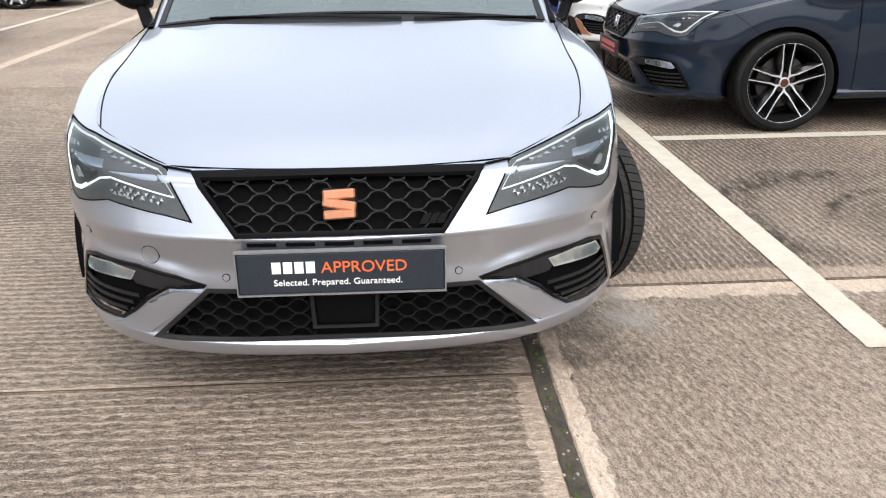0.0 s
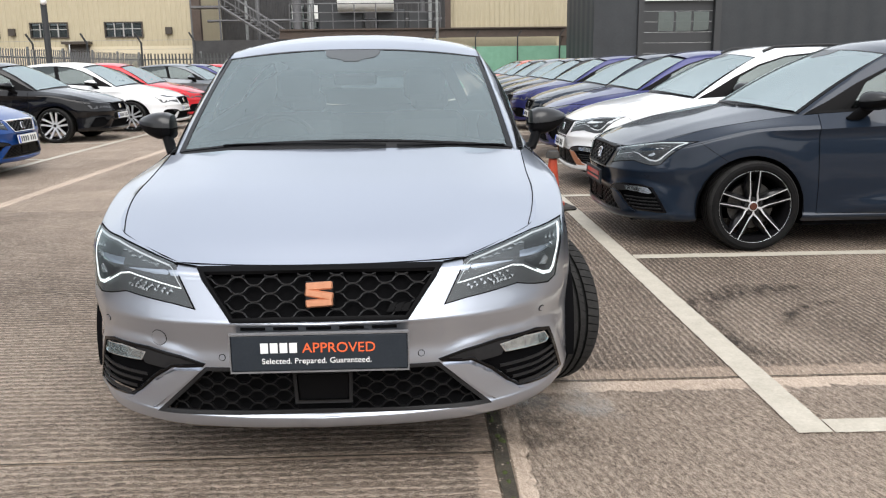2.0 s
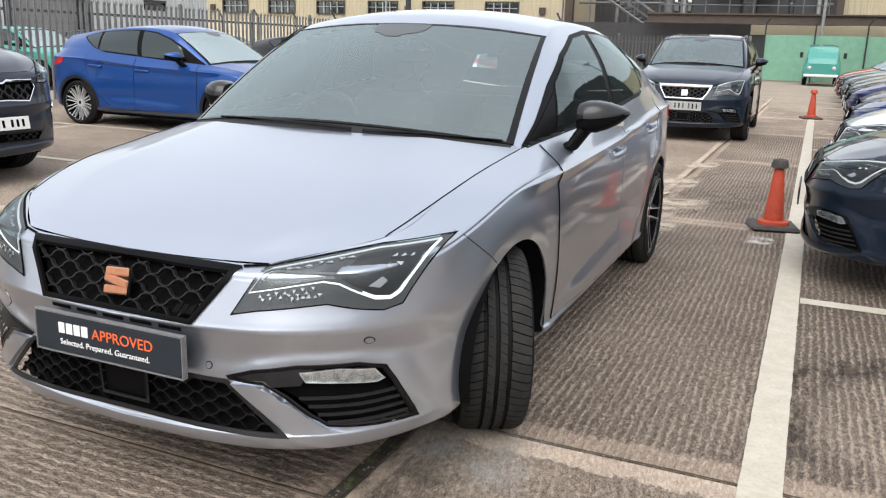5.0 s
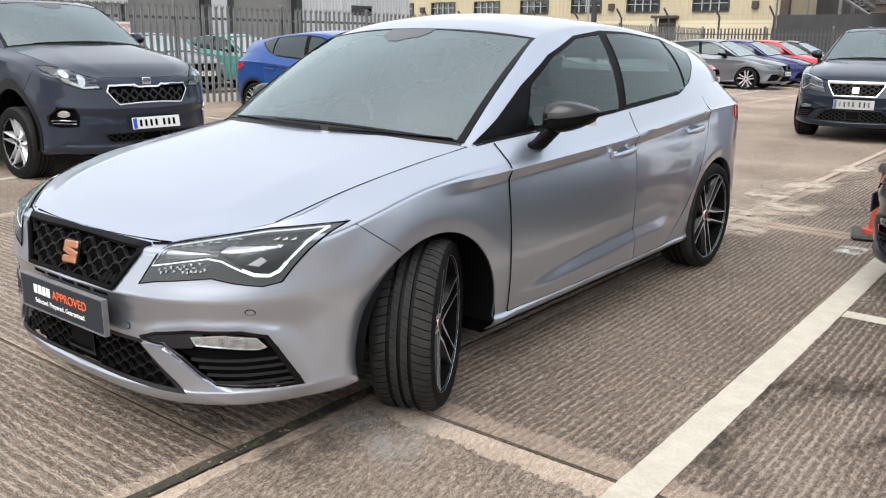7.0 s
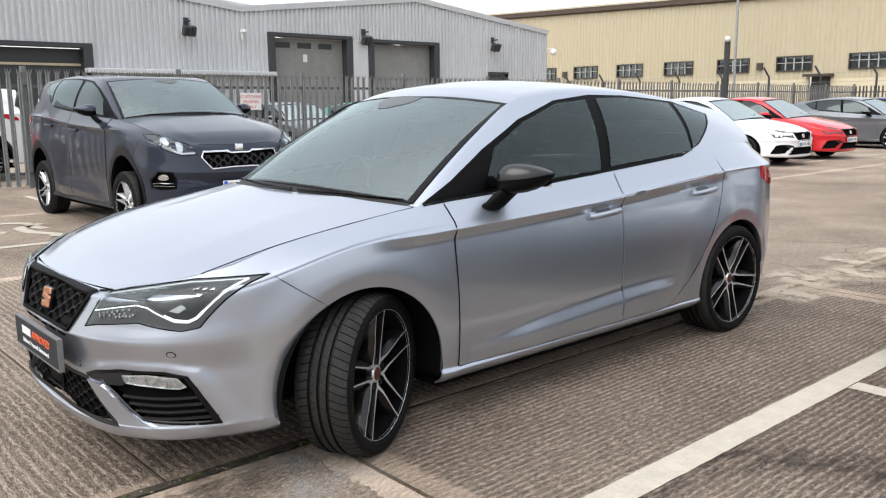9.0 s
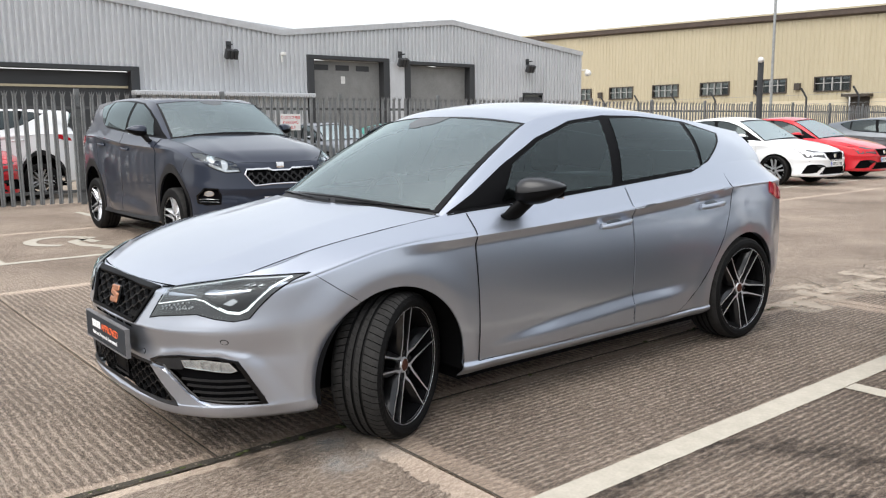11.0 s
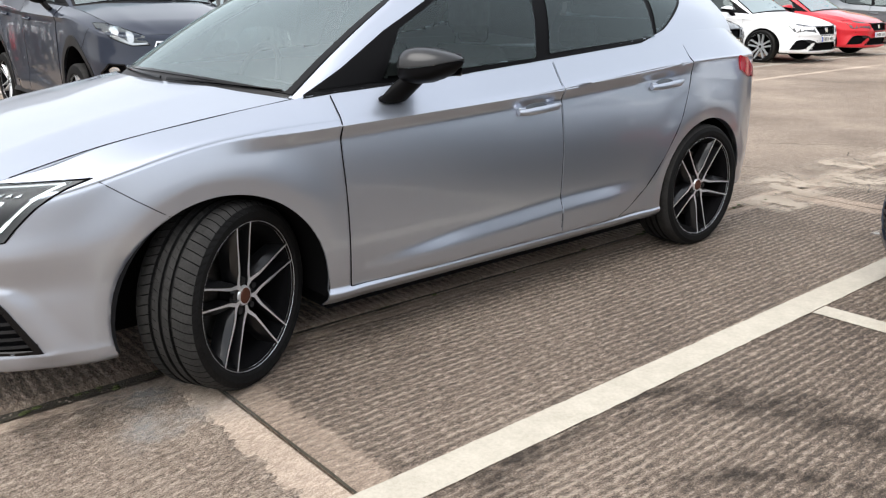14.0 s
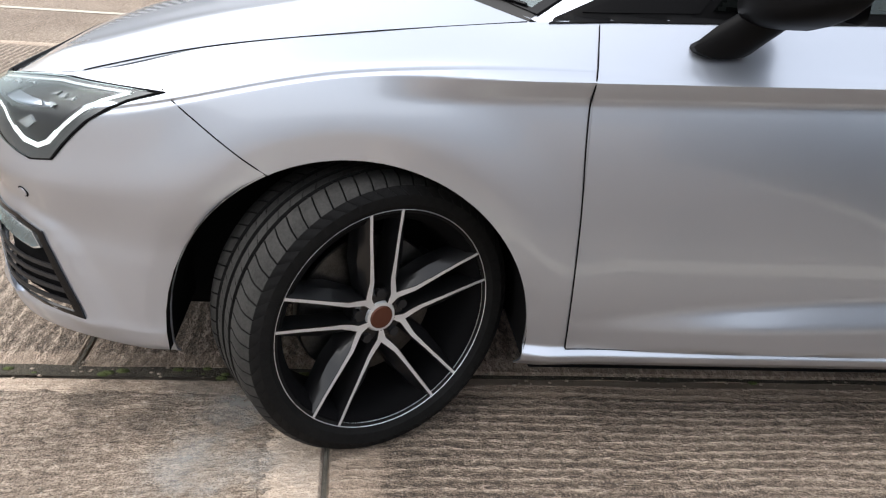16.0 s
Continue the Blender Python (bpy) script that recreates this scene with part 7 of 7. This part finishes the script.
for y, w, z0, z1 in ((0, 0.70, 0.45, 1.0), (0.06, 0.78, 0.38, 1.12), (0.25, 0.80, 0.3, 1.30), (0.60, 0.78, 0.3, 1.74), (1.2, 0.78, 0.3, 1.86), (3.4, 0.78, 0.3, 1.84), (3.7, 0.74, 0.4, 1.6)):
    rows.append([(w * cx * (1 if cz < 0.75 else 0.88), y, z0 + (z1 - z0) * cz) for cx, cz in ((-0.9, 0), (-1, 0.08), (-1, 0.5), (-0.99, 0.75), (-0.9, 0.97), (-0.5, 1), (0, 1.01), (0.5, 1), (0.9, 0.97), (0.99, 0.75), (1, 0.5), (1, 0.08), (0.9, 0))])
grid(rows, bm)
bm.faces.new([bm.verts.new(v) for v in rows[0]])
part("body", bm, PAINTS["mint"], van)
part("windscreen", grid([[(x, 0.27 + 0.30 * g, 1.28 + 0.36 * g) for x in np.linspace(-0.62 + 0.05 * g, 0.62 - 0.05 * g, 7)] for g in (0, 0.5, 1)]), BLACK, van)
part("bumper", boxes((-0.74, 0.74, -0.08, 0.0, 0.40, 0.52), bevel=0.03), FRAME_WHITE, van)
for s in (-1, 1):
    bm = lathe([(0, -0.03), (0.09, -0.02), (0.1, 0.02)], 16)
    bmesh.ops.transform(bm, matrix=Matrix.Translation((s * 0.52, 0.0, 0.80)) @ Matrix.Rotation(math.pi / 2, 4, "Z"), verts=bm.verts)
    part("headlamp", bm, LAMP, van)
    part("door_mirror", boxes((s * 0.86, s * 1.0, 0.55, 0.6, 1.25, 1.5), bevel=0.01), TRIM, van)
    for y in (0.75, 3.0):
        bm = lathe([(0, 0.02), (0.18, 0.02), (0.20, 0.08), (0.30, 0.08), (0.31, 0), (0.30, -0.1)], 24)
        bmesh.ops.transform(bm, matrix=Matrix.Translation((s * 0.68, y, 0.31)), verts=bm.verts)
        part("wheel", bm, RUBBER, van)


# accessible-bay symbol painted on the ground
def painted_path(points, width, closed=False):
    pts = [Vector((*p, 0.0055)) for p in points]
    rows = []
    for i, p in enumerate(pts):
        d = (pts[min(i + 1, len(pts) - 1)] - pts[max(i - 1, 0)]).normalized()
        s = Vector((-d.y, d.x, 0)) * width / 2
        rows.append([p - s, p + s])
    return grid(rows)


sym = empty("bay_symbol", "worn white wheelchair symbol painted in a parking bay", "road marking", kind="structure")
cx, cy = -7.0, 1.55
part("wheel_arc", painted_path([(cx + 0.42 * math.cos(a), cy + 0.34 * math.sin(a)) for a in np.linspace(1.9, 6.0, 22)], 0.14), LINE, sym)
part("figure_stroke", painted_path([(cx - 0.15, cy + 0.42), (cx + 0.15, cy + 0.1), (cx + 0.55, cy + 0.12), (cx + 0.9, cy + 0.30), (cx + 1.05, cy + 0.22)], 0.14), LINE, sym)
part("figure_stroke", painted_path([(cx - 0.02, cy + 0.25), (cx + 0.36, cy + 0.32)], 0.13), LINE, sym)

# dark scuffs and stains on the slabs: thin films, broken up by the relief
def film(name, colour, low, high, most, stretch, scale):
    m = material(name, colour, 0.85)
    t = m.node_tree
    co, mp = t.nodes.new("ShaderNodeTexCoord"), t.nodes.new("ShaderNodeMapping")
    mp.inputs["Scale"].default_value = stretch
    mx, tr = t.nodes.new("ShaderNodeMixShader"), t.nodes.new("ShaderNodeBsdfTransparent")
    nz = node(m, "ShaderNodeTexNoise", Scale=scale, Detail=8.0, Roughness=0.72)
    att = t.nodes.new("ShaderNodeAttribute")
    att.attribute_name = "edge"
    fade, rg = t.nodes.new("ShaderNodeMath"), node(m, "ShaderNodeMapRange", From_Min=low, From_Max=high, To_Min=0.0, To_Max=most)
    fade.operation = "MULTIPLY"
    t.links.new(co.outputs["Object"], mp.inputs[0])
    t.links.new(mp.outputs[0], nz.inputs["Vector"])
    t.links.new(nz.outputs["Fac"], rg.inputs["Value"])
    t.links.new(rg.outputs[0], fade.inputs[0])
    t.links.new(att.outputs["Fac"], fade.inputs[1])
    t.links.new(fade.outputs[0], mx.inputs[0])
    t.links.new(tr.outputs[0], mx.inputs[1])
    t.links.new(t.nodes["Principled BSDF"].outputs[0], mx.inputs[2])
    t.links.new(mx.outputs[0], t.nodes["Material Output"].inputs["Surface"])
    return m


def smear(name, rows, mat, label, z=0.0042):
    """A film between rows of plan points; it thins out towards its rim."""
    bm = grid([[(px, py, z) for px, py in r] for r in rows])
    lay = bm.verts.layers.float.new("edge")
    bm.verts.ensure_lookup_table()
    n, k = len(rows[0]), len(rows)
    for i, v in enumerate(bm.verts):
        u, w = (i // n) / (k - 1), (i % n) / (n - 1)
        v[lay] = min(1.0, 4 * u * (1 - u)) * min(1.0, 8 * w * (1 - w))
    return tagged(link(name, bm, mat, smooth=False), label, "stain", kind="structure")


SCUFF = film("rubber_scuff", (0.030, 0.022, 0.016), 0.44, 0.60, 0.88, (1.6, 0.55, 1), 9.0)
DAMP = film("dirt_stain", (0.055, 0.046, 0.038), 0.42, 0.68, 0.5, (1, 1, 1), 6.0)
PALE_SPILL = film("pale_spill", (0.62, 0.60, 0.56), 0.38, 0.60, 0.85, (1, 1, 1), 9.0)
CEMENT = film("grey_cement_smear", (0.36, 0.35, 0.335), 0.42, 0.64, 0.62, (1, 1, 1), 5.0)
PATCHING = film("mortar_patching", (0.46, 0.385, 0.305), 0.40, 0.52, 0.8, (1, 1, 1), 4.0)
arc = lambda cx, cy, a0, a1, rs: [[(cx + r * math.cos(a), cy + r * math.sin(a)) for a in np.linspace(a0, a1, 50)] for r in rs]
smear("tyre_scuff", arc(2.45, 1.55, 1.15, 4.0, (0.56, 0.63, 0.70, 0.77, 0.84)), SCUFF, "dark curved tyre scuff on the concrete")
smear("tyre_scuff", arc(2.75, 1.35, 1.7, 2.9, (0.55, 0.60, 0.66)), SCUFF, "dark curved tyre scuff on the concrete", 0.0046)
patch = lambda cx, cy, w, h: [[(cx + w * u, cy + h * v) for u in np.linspace(-1, 1, 9)] for v in np.linspace(-1, 1, 9)]
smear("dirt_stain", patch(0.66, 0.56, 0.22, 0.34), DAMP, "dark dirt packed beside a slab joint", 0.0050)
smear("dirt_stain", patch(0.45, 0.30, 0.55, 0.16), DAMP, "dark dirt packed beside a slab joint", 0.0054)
smear("dirt_stain", patch(1.05, 6.2, 0.9, 0.7), DAMP, "broad dark stain on worn concrete")
smear("cement_smear", patch(0.86, 0.66, 0.26, 0.24), CEMENT, "pale grey smear on the slab under the wheel", 0.0058)
for k, (px, py, w, h) in enumerate(((0.50, 5.35, 0.34, 0.42), (0.72, 5.85, 0.30, 0.34), (0.42, 6.3, 0.26, 0.40), (0.70, 4.75, 0.22, 0.26), (0.55, 7.1, 0.24, 0.5), (0.62, 8.6, 0.2, 0.5))):
    smear("cement_smear", patch(px, py, w, h), PATCHING, "pale broken mortar patching along a slab joint", 0.0056 + 0.0003 * k)
smear("paint_spill", patch(1.50, 4.61, 0.10, 0.16), PALE_SPILL, "small pale paint spill near the cone")


# cracks and packed dirt on the slabs
def crack(points, width, seed):
    rows, pts = [], []
    for (ax, ay), (bx, by) in zip(points, points[1:]):
        n = max(2, int(math.hypot(bx - ax, by - ay) / 0.03))
        pts += [(ax + (bx - ax) * k / n, ay + (by - ay) * k / n) for k in range(n)]
    for i, (px, py) in enumerate(pts):
        wob = Vector((noise.noise((px * 6, py * 6, seed)), noise.noise((px * 6, py * 6, seed + 9)), 0)) * 0.035
        w = width * (0.55 + 0.45 * noise.noise((px * 11, py * 11, seed + 4))) * min(1, (len(pts) - i) / 12)
        a, b = Vector((*pts[max(i - 1, 0)], 0)), Vector((*pts[min(i + 1, len(pts) - 1)], 0))
        d = (b - a).normalized()
        s = Vector((-d.y, d.x, 0)) * w
        c = Vector((px, py, 0.003)) + wob
        rows.append([c - s, c + s])
    return tagged(link("crack", grid(rows), SOIL), "thin dirt-filled crack in worn concrete", "crack", "slab cracks", "structure")


crack([(0.64, 7.6), (1.2, 7.2), (1.9, 7.4), (3.0, 6.9)], 0.008, 1)
crack([(-0.6, 6.8), (0.2, 7.4), (0.55, 7.3), (0.9, 8.1), (1.6, 8.6)], 0.010, 2)
crack([(0.7, -0.5), (1.3, -0.75), (2.2, -0.6)], 0.004, 3)
crack([(-3.9, 2.6), (-2.9, 2.3), (-2.0, 2.5), (-1.3, 2.2)], 0.004, 4)
crack([(0.62, 5.1), (0.95, 5.5), (0.80, 5.95), (1.25, 6.2), (1.1, 6.7)], 0.009, 6)
crack([(0.52, 5.5), (0.1, 5.8), (-0.25, 5.6), (-0.9, 6.1)], 0.008, 7)
crack([(0.50, 6.4), (0.15, 6.9), (0.25, 7.4)], 0.007, 8)
crack([(2.0, 12.4), (0.8, 12.0), (-1.4, 12.5), (-3.6, 11.9)], 0.012, 5)
